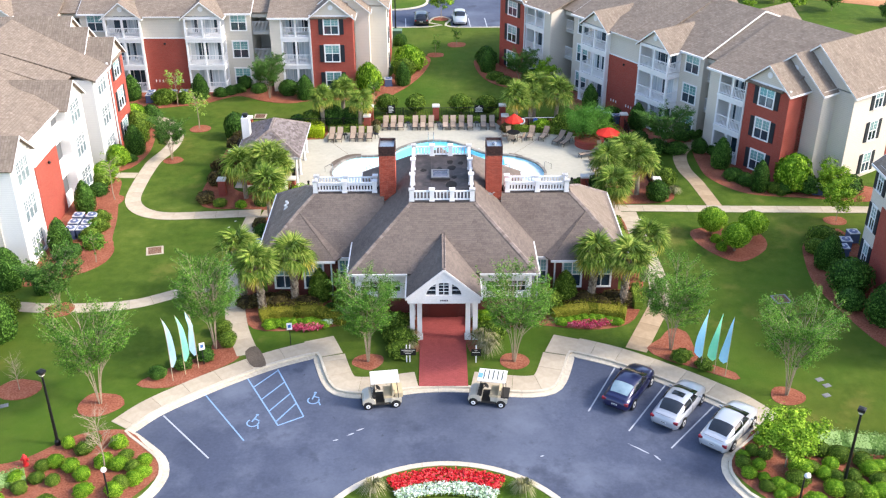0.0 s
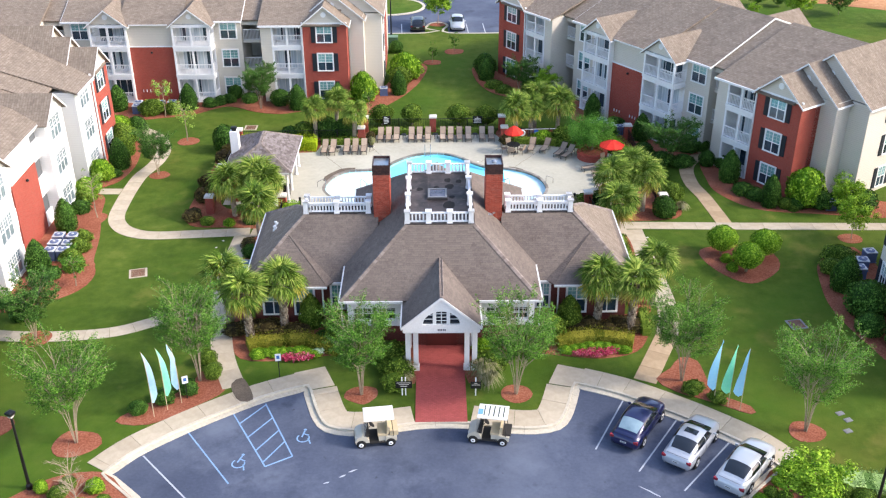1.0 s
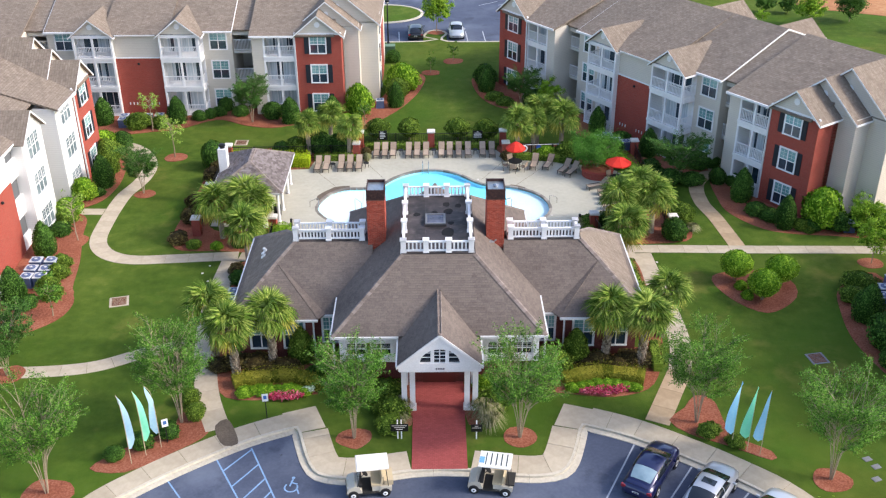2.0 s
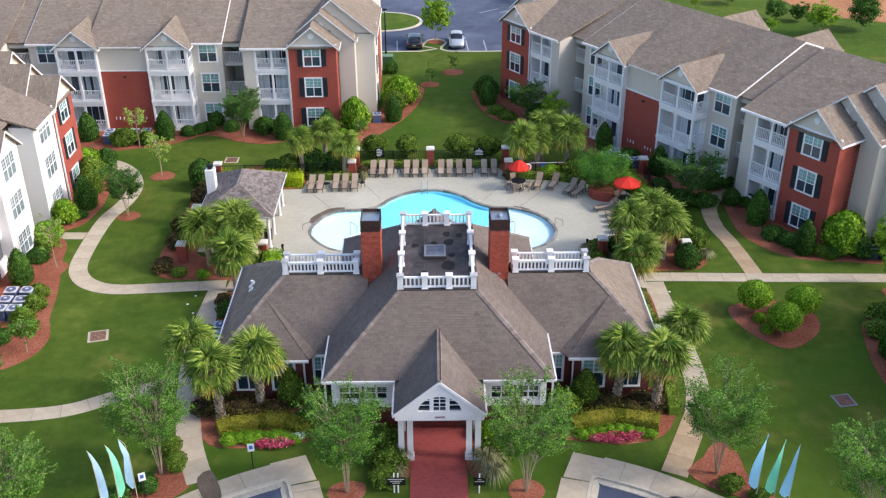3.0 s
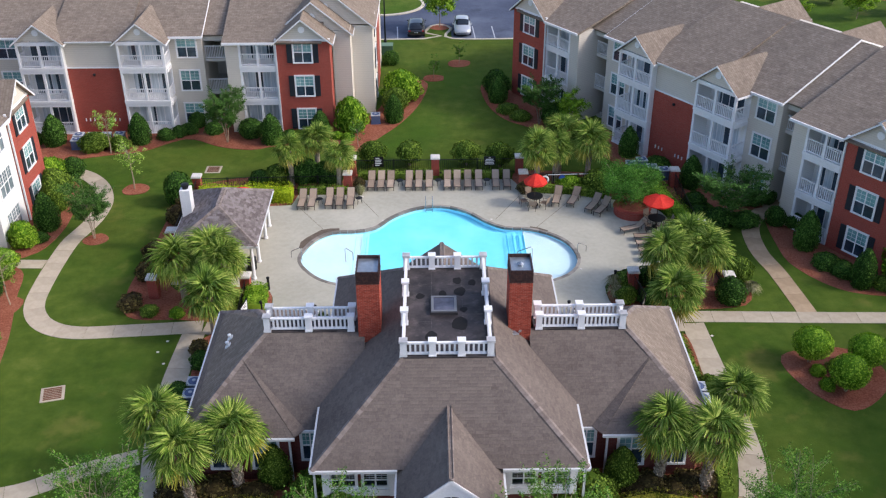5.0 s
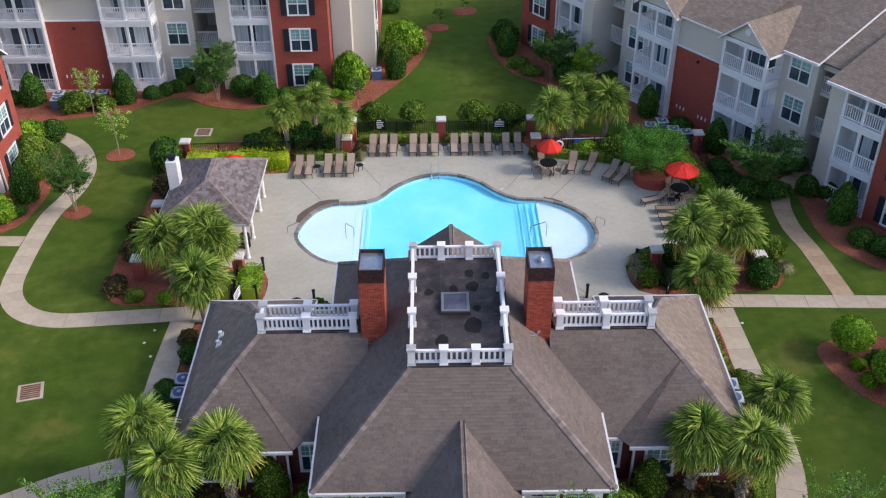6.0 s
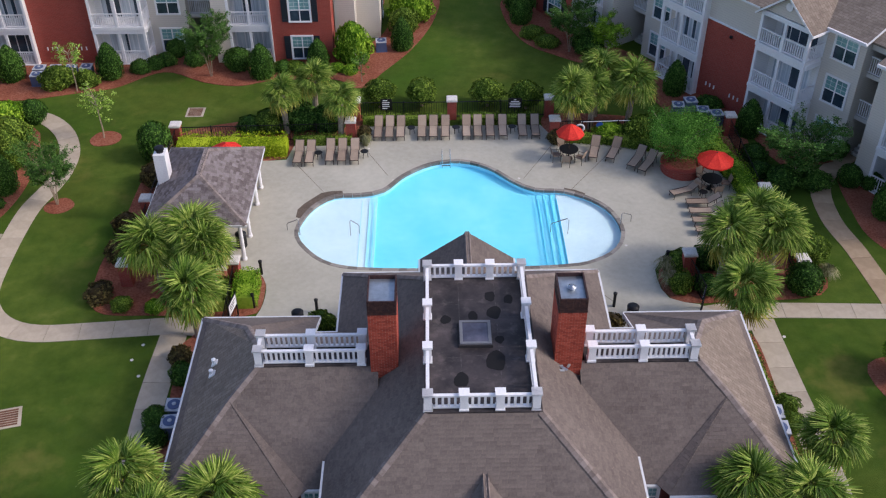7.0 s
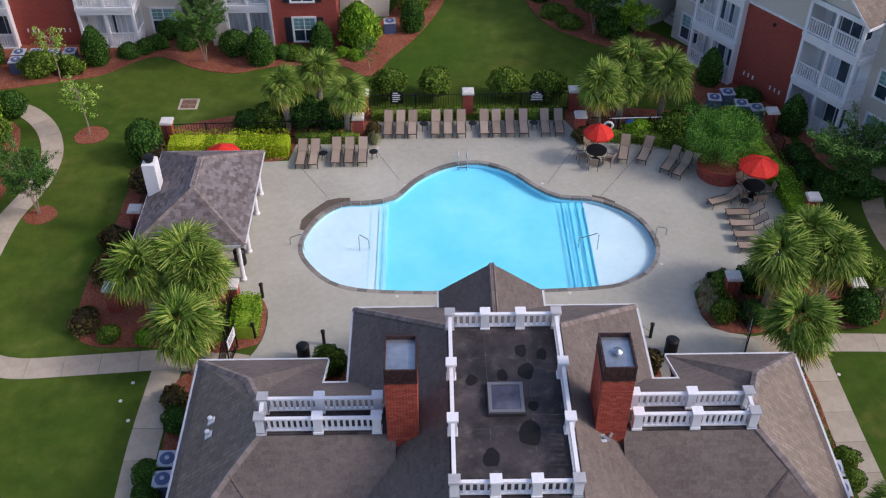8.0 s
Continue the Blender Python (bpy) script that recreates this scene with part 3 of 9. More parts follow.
def apartment(name, m, label, wing_far=True, wing_near=True, glazed=False, seed=1, end=(7.4, 1.0, 10.0, 14.0, 7.88), shift=0.0):
    rng = random.Random(seed)
    b = thing(name, m, label, "apartment building", "apartment buildings")
    depth, back = 1.5, 17.6

    def wall(x0, x1, y0, y1, z0, z1, mat, nm="wall"):
        return part(nm, Geo().box(x0, x1, y0, y1, z0, z1), mat, b)

    # spans along the facade: bays, brick panel between them, ends of the middle block
    bay2, panel, bay1, ends = ((-15.2, -11.3), (-22.9, -15.2), (-26.7, -22.9), (-26.8, -11.2)) if glazed else ((-17.05, -13.3), (-21.45, -17.05), (-25.1, -21.45), (-28.0, -10.5))
    e0, e1 = ends
    wall(e0, e1, 1.7, back, 0, 7.95, M_SIDING)
    # middle block: windows, glazed or open balconies, brick panel
    for u0, u1 in () if glazed else ((-13.3, -10.5), (-28.0, -25.1)):
        wall(u0, u1, 1.5, 1.8, 0, EAVE, M_SIDING, "window_wall")
        twin_column(b, (u0 + u1) / 2 + 0.1, 1.5, 1.55)
    if glazed:
        for u0, u1 in (bay2, bay1):
            wall(u0, u1, 0.2, 1.75, 0, EAVE, M_SIDING_W, "bay_wall")
            twin_column(b, (u0 + u1) / 2, 0.2, 2.1, 3, glass=M_GLASS_PALE)
        wall(-22.9, -16.8, 0.85, 1.75, 5.72, EAVE, M_SIDING_W, "upper_wall")
        wall(-21.4, -16.8, 0.78, 1.75, 0, 5.68, M_BRICK, "brick_panel")
        part("belt_trim", Geo().box(-21.4, -16.8, 0.74, 0.84, 5.66, 5.76), M_TRIM, b)
        for u0, u1 in ((-16.8, -15.2), (-22.9, -21.4)):
            for i, z in enumerate(FLOORS):
                if i == 2 and u0 < -20:
                    continue
                part("screen", Geo().box(u0 + 0.12, u1 - 0.12, 1.0, 1.06, z + 1.1, min(z + 2.5, 7.5)), M_SCREEN, b)
                part("balcony_panel", Geo().box(u0, u1, 0.84, 1.1, z + 0.0, z + 1.1), M_RAIL, b)
                part("balcony_head", Geo().box(u0, u1, 0.86, 1.1, min(z + 2.5, 7.5), min(z + 2.87, 7.8)), M_RAIL, b)
        part("wall_lamp", Geo().lathe([(0.1, 0), (0.12, 0.1), (0.05, 0.18)], 8, pose(-18.9, 0.76, 5.0, 90)), M_DARK, b)
    else:
        wall(-21.45, -17.05, 0.5, 1.7, 5.68, EAVE - 0.2, M_SIDING, "upper_wall")
        wall(-21.45, -17.05, 0.44, 1.7, 0, 5.62, M_BRICK, "brick_panel")
        part("belt_trim", Geo().box(-21.45, -17.05, 0.4, 0.5, 5.62, 5.72), M_TRIM, b)
        part("wall_lamp", Geo().lathe([(0.1, 0), (0.12, 0.1), (0.05, 0.18)], 8, pose(-19.3, 0.42, 5.1, 90)), M_DARK, b)
        for u in (-20.7, -20.35, -20.0, -18.6, -18.25, -17.9):
            part("pipe_cover", Geo().box(u - 0.035, u + 0.035, 0.37, 0.45, 1.0, 1.25), M_TRIM, b)
        balcony_stack(b, -17.05, -13.3, 0.0, 1.6, rng, side_open=1)
        balcony_stack(b, -25.1, -21.45, 0.0, 1.6, rng, side_open=-1)
    # main roof of the middle block
    ridge_y, ridge_z = 8.9, 11.0
    s = (ridge_z - EAVE) / (ridge_y - 1.3)
    g = Geo()
    r0, r1 = e0 - 0.1, e1 + 0.1
    g.slab([(r0, 1.15, EAVE - 0.06), (r1, 1.15, EAVE - 0.06), (r1, ridge_y, ridge_z), (r0, ridge_y, ridge_z)], 0.16)
    g.slab([(r0, back + 0.3, 7.7), (r1, back + 0.3, 7.7), (r1, ridge_y, ridge_z), (r0, ridge_y, ridge_z)], 0.16)
    part("roof", g, M_ROOF, b)
    pe = 0.6 if glazed else 0.1
    p0, p1 = bay1[1] - 0.9, bay2[0] + 0.9
    part("panel_roof", Geo().slab([(p0, pe, EAVE - 0.02), (p1, pe, EAVE - 0.02), (p1, ridge_y - 0.05, ridge_z + 0.01), (p0, ridge_y - 0.05, ridge_z + 0.01)], 0.14), M_ROOF, b)
    part("panel_fascia", Geo().box(panel[0] + 0.3, panel[1] - 0.3, pe - 0.03, pe + 0.02, EAVE - 0.14, EAVE - 0.03), M_TRIM, b)
    part("frieze", Geo().box(panel[0], panel[1], pe + 0.32, 1.75, EAVE - 0.35, EAVE - 0.02), M_SIDING_W if glazed else M_SIDING, b)
    for u in (r1, r0):
        for (y0, z0), (y1, z1) in (((1.1, EAVE - 0.08), (ridge_y, ridge_z)), ((ridge_y, ridge_z), (back + 0.3, 7.7))):
            t = Geo().add([(u - 0.05, y0, z0 - 0.15), (u + 0.05, y0, z0 - 0.15), (u + 0.05, y1, z1 - 0.15), (u - 0.05, y1, z1 - 0.15),
                   (u - 0.05, y0, z0 - 0.02), (u + 0.05, y0, z0 - 0.02), (u + 0.05, y1, z1 - 0.02), (u - 0.05, y1, z1 - 0.02)],
                  [(3, 2, 1, 0), (4, 5, 6, 7), (0, 1, 5, 4), (1, 2, 6, 5), (2, 3, 7, 6), (3, 0, 4, 7)])
            part("fascia", t, M_TRIM, b)
    if not glazed:
        for x0, x1 in ((-13.1, -10.4), (-28.1, -25.3)):
            part("eave_board", Geo().box(x0, x1, 1.08, 1.2, EAVE - 0.2, EAVE - 0.03), M_TRIM, b)
    end_wall = Geo()
    for u in (e1 - 0.1, e0 + 0.05):
        end_wall.add([(u, 1.8, 7.9), (u, back, 7.6), (u, ridge_y, ridge_z - 0.1), (u + 0.12, 1.8, 7.9), (u + 0.12, back, 7.6), (u + 0.12, ridge_y, ridge_z - 0.1)],
                     [(0, 1, 2), (5, 4, 3), (0, 3, 4, 1), (1, 4, 5, 2), (2, 5, 3, 0)])
    part("end_gable", end_wall, M_SIDING, b)
    for u0, u1 in (bay2, bay1):
        gable_roof(b, u0, u1, back + 0.9, 12.6, EAVE - 0.2, 0.8, over=0.2, trim=False, vent=False)
        wall(u0, u1, back, back + 1.2, 0, EAVE - 0.2, M_SIDING, "rear_bay")
        yf = 0.2 if glazed else 0.0
        gable_roof(b, u0, u1, yf, 4.9, EAVE + 0.05, 0.8, fill_mat=M_SIDING_W if glazed else None)

    def breezeway(u0, u1):
        lift = 0.42 if glazed else 0.0
        part("roof", Geo().slab([(u0 - 0.2, 1.7, EAVE - 0.05 + lift), (u1 + 0.1, 1.7, EAVE - 0.05 + lift), (u1 + 0.1, ridge_y, ridge_z - 0.25 + lift / 3), (u0 - 0.2, ridge_y, ridge_z - 0.25 + lift / 3)], 0.16)
             .slab([(u0 - 0.2, back, 7.5), (u1 + 0.1, back, 7.5), (u1 + 0.1, ridge_y, ridge_z - 0.25 + lift / 3), (u0 - 0.2, ridge_y, ridge_z - 0.25 + lift / 3)], 0.16), M_ROOF, b)
        part("stair_wall", Geo().box(u0, u1, 6.4, 6.6, 0, 7.8), M_SOFFIT, b)
        for z in FLOORS[1:]:
            part("landing", Geo().box(u0, u1, 2.2, 6.4, z - 0.25, z), M_SOFFIT, b)
            railing(b, u0, u1, 2.25, z + 0.05, z + 1.1)
        part("stair_soffit", Geo().box(u0, u1, 2.0, 2.2, 7.35, 7.7), M_SOFFIT, b)
        for k in range(10):
            part("stair_step", Geo().box(u0 + 0.2, u0 + 1.1, 2.6 + k * 0.3, 2.9 + k * 0.3, 0.18 * k, 0.18 * (k + 1) + 0.02), M_SOFFIT, b)

    def wing(mirror):
        """The end wing with a brick gable and two stepped gables behind it."""
        k = -1 if mirror else 1
        base = -38.4 if mirror else shift

        def X(a, c):
            return tuple(sorted((base + k * a, base + k * c)))

        def P(a):
            return base + k * a

        u0, u1 = X(-8.45, 0)
        wall(*X(-8.45, 0), 1.75, back, 0, 7.7, M_SIDING)
        # brick gable bay
        wall(*X(-4.35, 0), 0.0, 2.4, 0, EAVE, M_BRICK, "brick_bay")
        twin_column(b, P(-2.2), 0.0, 1.45, 2, True)
        part("belt_trim", Geo().box(*X(-4.4, 0.05), -0.03, 0.12, EAVE - 0.12, EAVE + 0.1), M_TRIM, b)
        part("downspout", Geo().box(P(-4.35) - 0.06, P(-4.35) + 0.06, -0.1, 0.0, 0.1, EAVE), M_GUTTER, b)
        if glazed:
            wall(*X(-8.45, -4.35), 0.1, 1.8, 0, EAVE - 0.1, M_SIDING_W, "bay_wall")
            twin_column(b, P(-6.4), 0.1, 2.1, 3, glass=M_GLASS_PALE)
        else:
            wall(*X(-8.45, -7.4), 0.1, 1.8, 0, EAVE - 0.1, M_SIDING, "corner_wall")
            balcony_stack(b, *X(-7.4, -4.35), 0.12, 1.6, rng)
        # stepped end walls
        wall(*X(-0.02, 1.5), 2.35, 4.2, 0, EAVE, M_SIDING, "step_wall")
        wall(*X(0.0, 3.25), 4.0, back, 0, EAVE - 0.1, M_SIDING, "end_wall")
        wall(*X(3.05, 3.3), end[2], end[3], 0, end[4], M_BRICK, "brick_panel")
        for z in FLOORS:
            window_unit(b, P(3.25), end[0], z + 0.42, z + 2.08, end[1], 2, True, face=90 * k)
        # gables facing the court, each one higher and further out
        if not mirror:
            gable_roof(b, base - 4.35, base, 0.0, 6.0, EAVE, 0.82)
            gable_roof(b, base - 4.35, base + 1.45, 2.35, 8.0, EAVE, 0.83, ridge_u=base - 1.55)
            gable_roof(b, base - 4.4, base + 3.25, 4.0, 13.6, EAVE, 0.83, ridge_u=base - 0.6)
        else:
            gable_roof(b, base, base + 4.35, 0.0, 6.0, EAVE, 0.82)
            gable_roof(b, base - 3.25, base + 3.2, 4.0, 13.6, EAVE, 0.83)
        a, c = X(-8.6, -0.6)
        part("roof", Geo().slab([(a, -0.25, EAVE - 0.12), (c, -0.25, EAVE - 0.12), (c, 9.0, 11.0), (a, 9.0, 11.0)] if not mirror else
                                [(a, -0.25, EAVE - 0.12), (c, -0.25, EAVE - 0.12), (c, 9.0, 10.8), (a, 9.0, 10.8)], 0.16)
             .slab([(a, back + 0.3, 7.7), (c, back + 0.3, 7.7), (c, 9.0, 10.9), (a, 9.0, 10.9)], 0.16), M_ROOF, b)
        part("fascia", Geo().box(*X(-8.6, -4.4), -0.34, -0.24, EAVE - 0.28, EAVE - 0.1), M_TRIM, b)

    if wing_near:
        breezeway(e1, shift - 8.45)
        wing(False)
    if wing_far:
        breezeway(-30.0, -28.0)
        wing(True)
    return b


apartment("apartment_building", pose(-8.87, 100.15, 0), "three-storey grey apartment building with red brick bays and white balconies", seed=2, shift=0.05)
apartment("apartment_building", pose(28.2, 76.95, 0, 0, 0, -55.93), "three-storey grey apartment building with brick bays, angled to the pool", seed=3)
apartment("apartment_building", pose(-29.15, 89.4, 0, 0, 0, 90), "three-storey white apartment building with triple windows and brick panels", wing_far=False, glazed=True, seed=4)
apartment("apartment_building", pose(33.15, 67.1, 0, 0, 0, 180), "three-storey apartment building in pale siding with dark shutters", wing_far=False, seed=5, end=(4.95, 0.7, 5.92, 15.0, 5.5))


# ---------------------------------------------------------------- clubhouse
def shingled(parent, poly, tab=(0.28, 0.15), name="shingle_field", seed=0, single=None, tabs=None):
    """A roof plane laid with overlapping tabs on a sheathing plate."""
    rng = random.Random(seed)
    vs = [Vector(p) for p in poly]
    nor = (vs[1] - vs[0]).cross(vs[2] - vs[0]).normalized()
    if nor.z < 0:
        nor = -nor
    h = Vector((0, 0, 1)).cross(nor).normalized()
    s = nor.cross(h)
    o = vs[0]
    flat = [((p - o).dot(h), (p - o).dot(s)) for p in vs]
    lo, hi = min(q[1] for q in flat), max(q[1] for q in flat)
    part("roof_plate", Geo().slab([p - nor * 0.012 for p in vs], 0.12), M_ROOF, parent)
    g, loose = Geo(), []
    y, row = lo, 0
    while y < hi - 0.02:
        ym = min(y + tab[1] * 0.5, hi - 0.01)
        cuts = []
        for i in range(len(flat)):
            (xa, ya), (xb, yb) = flat[i], flat[(i + 1) % len(flat)]
            if (ya <= ym < yb) or (yb <= ym < ya):
                cuts.append(xa + (xb - xa) * (ym - ya) / (yb - ya))
        if len(cuts) >= 2:
            a, b = min(cuts), max(cuts)
            x = a - rng.uniform(0, tab[0])
            while x < b:
                w = tab[0] * rng.choice((0.75, 1.0, 1.25))
                xa, xb = max(x, a), min(x + w, b)
                if xb - xa > 0.02:
                    lift = rng.uniform(0.012, 0.022)
                    p = [o + h * px + s * py + nor * pz for px, py, pz in
                         ((xa, y, lift), (xb - 0.006, y, lift), (xb - 0.006, y + tab[1] + 0.02, 0.004), (xa, y + tab[1] + 0.02, 0.004), (xa, y, -0.01), (xb - 0.006, y, -0.01))]
                    mid = (p[0] + p[2]) / 2
                    if single and len(loose) < 300 and single[0] < mid.x < single[1] and single[2] < mid.y < single[3]:
                        loose.append(1)
                        one = part("shingle", Geo().add([q - mid for q in p], [(0, 1, 2, 3), (4, 5, 1, 0)]), M_SHINGLE_ONE, parent)
                        one.location = mid
                    else:
                        g.add(p, [(0, 1, 2, 3), (4, 5, 1, 0)])
                x += w
        y += tab[1]
        row += 1
    return part(name, g, tabs or M_SHINGLE, parent, kind="stuff")


def ridge_caps(parent, a, b, width=0.17):
    """Cap shingles over a hip or ridge line."""
    a, b = Vector(a), Vector(b)
    d = b - a
    n = max(2, int(d.length / 0.22))
    d.normalize()
    side = d.cross(Vector((0, 0, 1))).normalized()
    up = side.cross(d)
    g = Geo()
    for i in range(n):
        p = a + (b - a) * (i / n)
        q = a + (b - a) * ((i + 1.15) / n)
        g.add([p + side * width - up * 0.06 + up * 0.03, p + up * 0.055, p - side * width - up * 0.03, q + side * width - up * 0.05, q + up * 0.035, q - side * width - up * 0.05],
              [(0, 1, 4, 3), (1, 2, 5, 4), (0, 2, 1)])
    return part("ridge_cap", g, M_RIDGE, parent, kind="stuff")


def gutter(parent, a, b, w=0.1):
    a, b = Vector(a), Vector(b)
    d = (b - a).normalized()
    s = Vector((-d.y, d.x, 0)) * w / 2
    g = Geo()
    z = Vector((0, 0, 0.13))
    g.add([a - s - z, b - s - z, b + s - z, a + s - z, a - s, b - s, b + s, a + s],
          [(3, 2, 1, 0), (4, 5, 6, 7), (0, 1, 5, 4), (1, 2, 6, 5), (2, 3, 7, 6), (3, 0, 4, 7)])
    return part("gutter", g, M_GUTTER, parent)


club = thing("clubhouse", pose(0, 0, 0), "single-storey brick clubhouse with a grey-brown shingle hip roof and white porch", "clubhouse")
CE, CX, CY0, CY1 = 3.85, 6.05, 55.25, 71.0     # centre block: eave height, half width, front and back eave
DX, DY0, DY1, DZ = 2.12, 59.0, 66.75, 7.06    # roof deck
WE, WX0, WX1, WY0, WYF, WY1 = 3.1, 7.2, 12.42, 58.8, 58.25, 68.75
WR, WRX, WRY0, WRY1 = 6.12, 8.78, 62.5, 63.55   # flat top of a wing
PK = (9.86, 61.45, 5.25)
PR = (9.8, 66.0, 5.05)                        # peak of the small hip behind a wing
PV = (9.6, 64.95)                             # top of its valley
XG, YG = 7.05, 66.5                           # notch behind a wing
RS = 0.66                                     # rear slope of a wing
ZG, ZV = WR - (YG - WRY1) * RS, WR - (PV[1] - WRY1) * RS
for g, mat, nm in ((Geo().box(-5.6, 5.6, 56.2, 70.5, 0, 3.75), M_BRICK_SHADED, "wall"),):
    part(nm, g, mat, club)
for k in (-1, 1):
    xs = sorted((k * 5.5, k * 11.9))
    part("wall", Geo().box(xs[0], xs[1], 59.3, 65.8, 0, 3.0), M_BRICK_SHADED, club)
    part("wall", Geo().box(*sorted((k * 7.3, k * 11.9)), 65.8, 68.3, 0, 3.0), M_BRICK_SHADED, club)
    part("wall", Geo().box(*sorted((k * 5.6, k * 7.2)), 65.6, 65.82, 3.0, 4.4), M_BRICK_SHADED, club)
    part("gable_wall", Geo().add([(k * x, y, z) for x in (7.15, 7.3) for y, z in ((65.8, 2.9), (68.3, 2.9), (68.3, 3.2), (66.4, 4.1), (65.8, 4.3))],
                                 [(0, 1, 2, 3, 4), (9, 8, 7, 6, 5), (0, 5, 6, 1), (1, 6, 7, 2), (2, 7, 8, 3), (3, 8, 9, 4), (4, 9, 5, 0)]), M_BRICK_SHADED, club)
    xs = sorted((k * 7.6, k * 11.9))
    part("wall", Geo().box(xs[0], xs[1], 58.85, 59.4, 0, 3.0), M_BRICK_SHADED, club)
# centre planes
shingled(club, [(-CX, CY0, CE), (CX, CY0, CE), (DX, DY0, DZ), (-DX, DY0, DZ)], seed=1, single=(-2.0, 2.0, 56.9, 59.0))
shingled(club, [(-CX, CY1, CE), (CX, CY1, CE), (DX, DY1, DZ), (-DX, DY1, DZ)], seed=2)
for k in (-1, 1):
    shingled(club, [(k * CX, CY0, CE), (k * CX, CY1, CE), (k * DX, DY1, DZ), (k * DX, DY0, DZ)], seed=3 + k)
    ridge_caps(club, (k * CX, CY0, CE), (k * DX, DY0, DZ))
    ridge_caps(club, (k * CX, CY1, CE), (k * DX, DY1, DZ))
    gutter(club, (k * (CX + 0.05), CY0, CE), (k * (CX + 0.05), WY0 + 0.75, CE))
    gutter(club, (k * (CX + 0.05), 66.4, CE), (k * (CX + 0.05), CY1, CE))
    gutter(club, (k * 2.3, CY0 - 0.05, CE), (k * (CX + 0.05), CY0 - 0.05, CE))
    gutter(club, (k * 2.2, CY1 + 0.05, CE), (k * (CX + 0.05), CY1 + 0.05, CE))
    # wing planes
    front = [(k * 4.0, WY0, WE), (k * WX0, WY0, WE), (k * PK[0], PK[1], PK[2]), (k * WRX, WRY0, WR), (k * 4.0, WRY0, WR)]
    shingled(club, front, seed=6 + k)
    shingled(club, [(k * 7.15, WYF, WE), (k * WX1, WYF, WE), PK[:0] + (k * PK[0], PK[1], PK[2])], seed=9 + k)
    shingled(club, [(k * WX1, WYF, WE), (k * WX1, WY1, WE), (k * PR[0], PR[1], PR[2]), (k * WRX, WRY1, WR), (k * WRX, WRY0, WR), (k * PK[0], PK[1], PK[2])], seed=12 + k)
    shingled(club, [(k * XG, WY1, WE), (k * WX1, WY1, WE), (k * PR[0], PR[1], PR[2])], seed=15 + k)
    for ring, sd in (([(k * XG, WY1, WE), (k * PR[0], PR[1], PR[2]), (k * PV[0], PV[1], ZV)], 52), ([(k * XG, WY1, WE), (k * PV[0], PV[1], ZV), (k * XG, YG, ZG)], 55),
                     ([(k * PR[0], PR[1], PR[2]), (k * WRX, WRY1, WR), (k * PV[0], PV[1], ZV)], 58)):
        shingled(club, ring, seed=sd + k)
    shingled(club, [(k * 4.0, YG, ZG), (k * XG, YG, ZG), (k * PV[0], PV[1], ZV), (k * WRX, WRY1, WR), (k * 4.0, WRY1, WR)], seed=18 + k)
    gutter(club, (k * 6.05, YG + 0.05, ZG), (k * XG, YG + 0.05, ZG))
    edge = Geo()
    for s, dz in ((-0.05, 0.02), (-0.05, -0.16), (0.0, 0.02), (0.0, -0.16)):
        edge.v.extend([(k * (XG + s), YG, ZG + dz), (k * (XG + s), WY1, WE + dz)])
    edge.f += [(0, 1, 3, 2), (4, 6, 7, 5), (0, 4, 5, 1), (2, 3, 7, 6), (0, 2, 6, 4), (1, 5, 7, 3)]
    part("rake_board", edge, M_TRIM, club)
    ridge_caps(club, (k * WX1, WYF, WE), (k * PK[0], PK[1], PK[2]))
    ridge_caps(club, (k * PK[0], PK[1], PK[2]), (k * WRX, WRY0, WR))
    ridge_caps(club, (k * WX1, WY1, WE), (k * PR[0], PR[1], PR[2]))
    ridge_caps(club, (k * PR[0], PR[1], PR[2]), (k * WRX, WRY1, WR))
    gutter(club, (k * (WX1 + 0.05), WYF, WE), (k * (WX1 + 0.05), WY1, WE))
    gutter(club, (k * 7.15, WYF - 0.05, WE), (k * WX1, WYF - 0.05, WE))
    gutter(club, (k * 6.1, WY0 - 0.05, WE), (k * 7.15, WY0 - 0.05, WE))
    gutter(club, (k * XG, WY1 + 0.05, WE), (k * WX1, WY1 + 0.05, WE))
    xs = sorted((k * 4.2, k * WRX))
    part("wing_deck", Geo().box(xs[0], xs[1], WRY0 - 0.05, WRY1 + 0.05, WR - 0.1, WR + 0.03), M_MEMBRANE, club)
part("roof_deck", Geo().box(-DX - 0.03, DX + 0.03, DY0 - 0.03, DY1 + 0.03, DZ - 0.3, DZ + 0.04), M_MEMBRANE, club)


# turned-square posts and balusters of the roof rails, shared between all the bays
POST_G = Geo().box(-0.15, 0.15, -0.15, 0.15, 0.1, 0.79).box(-0.195, 0.195, -0.195, 0.195, 0.79, 0.87).box(-0.18, 0.18, -0.18, 0.18, 0, 0.1)
POST_MESH = POST_G.mesh("post", M_RAIL)
BALUSTER_MESH = Geo().box(-0.045, 0.045, -0.045, 0.045, 0.0, 0.51).mesh("baluster", M_RAIL)


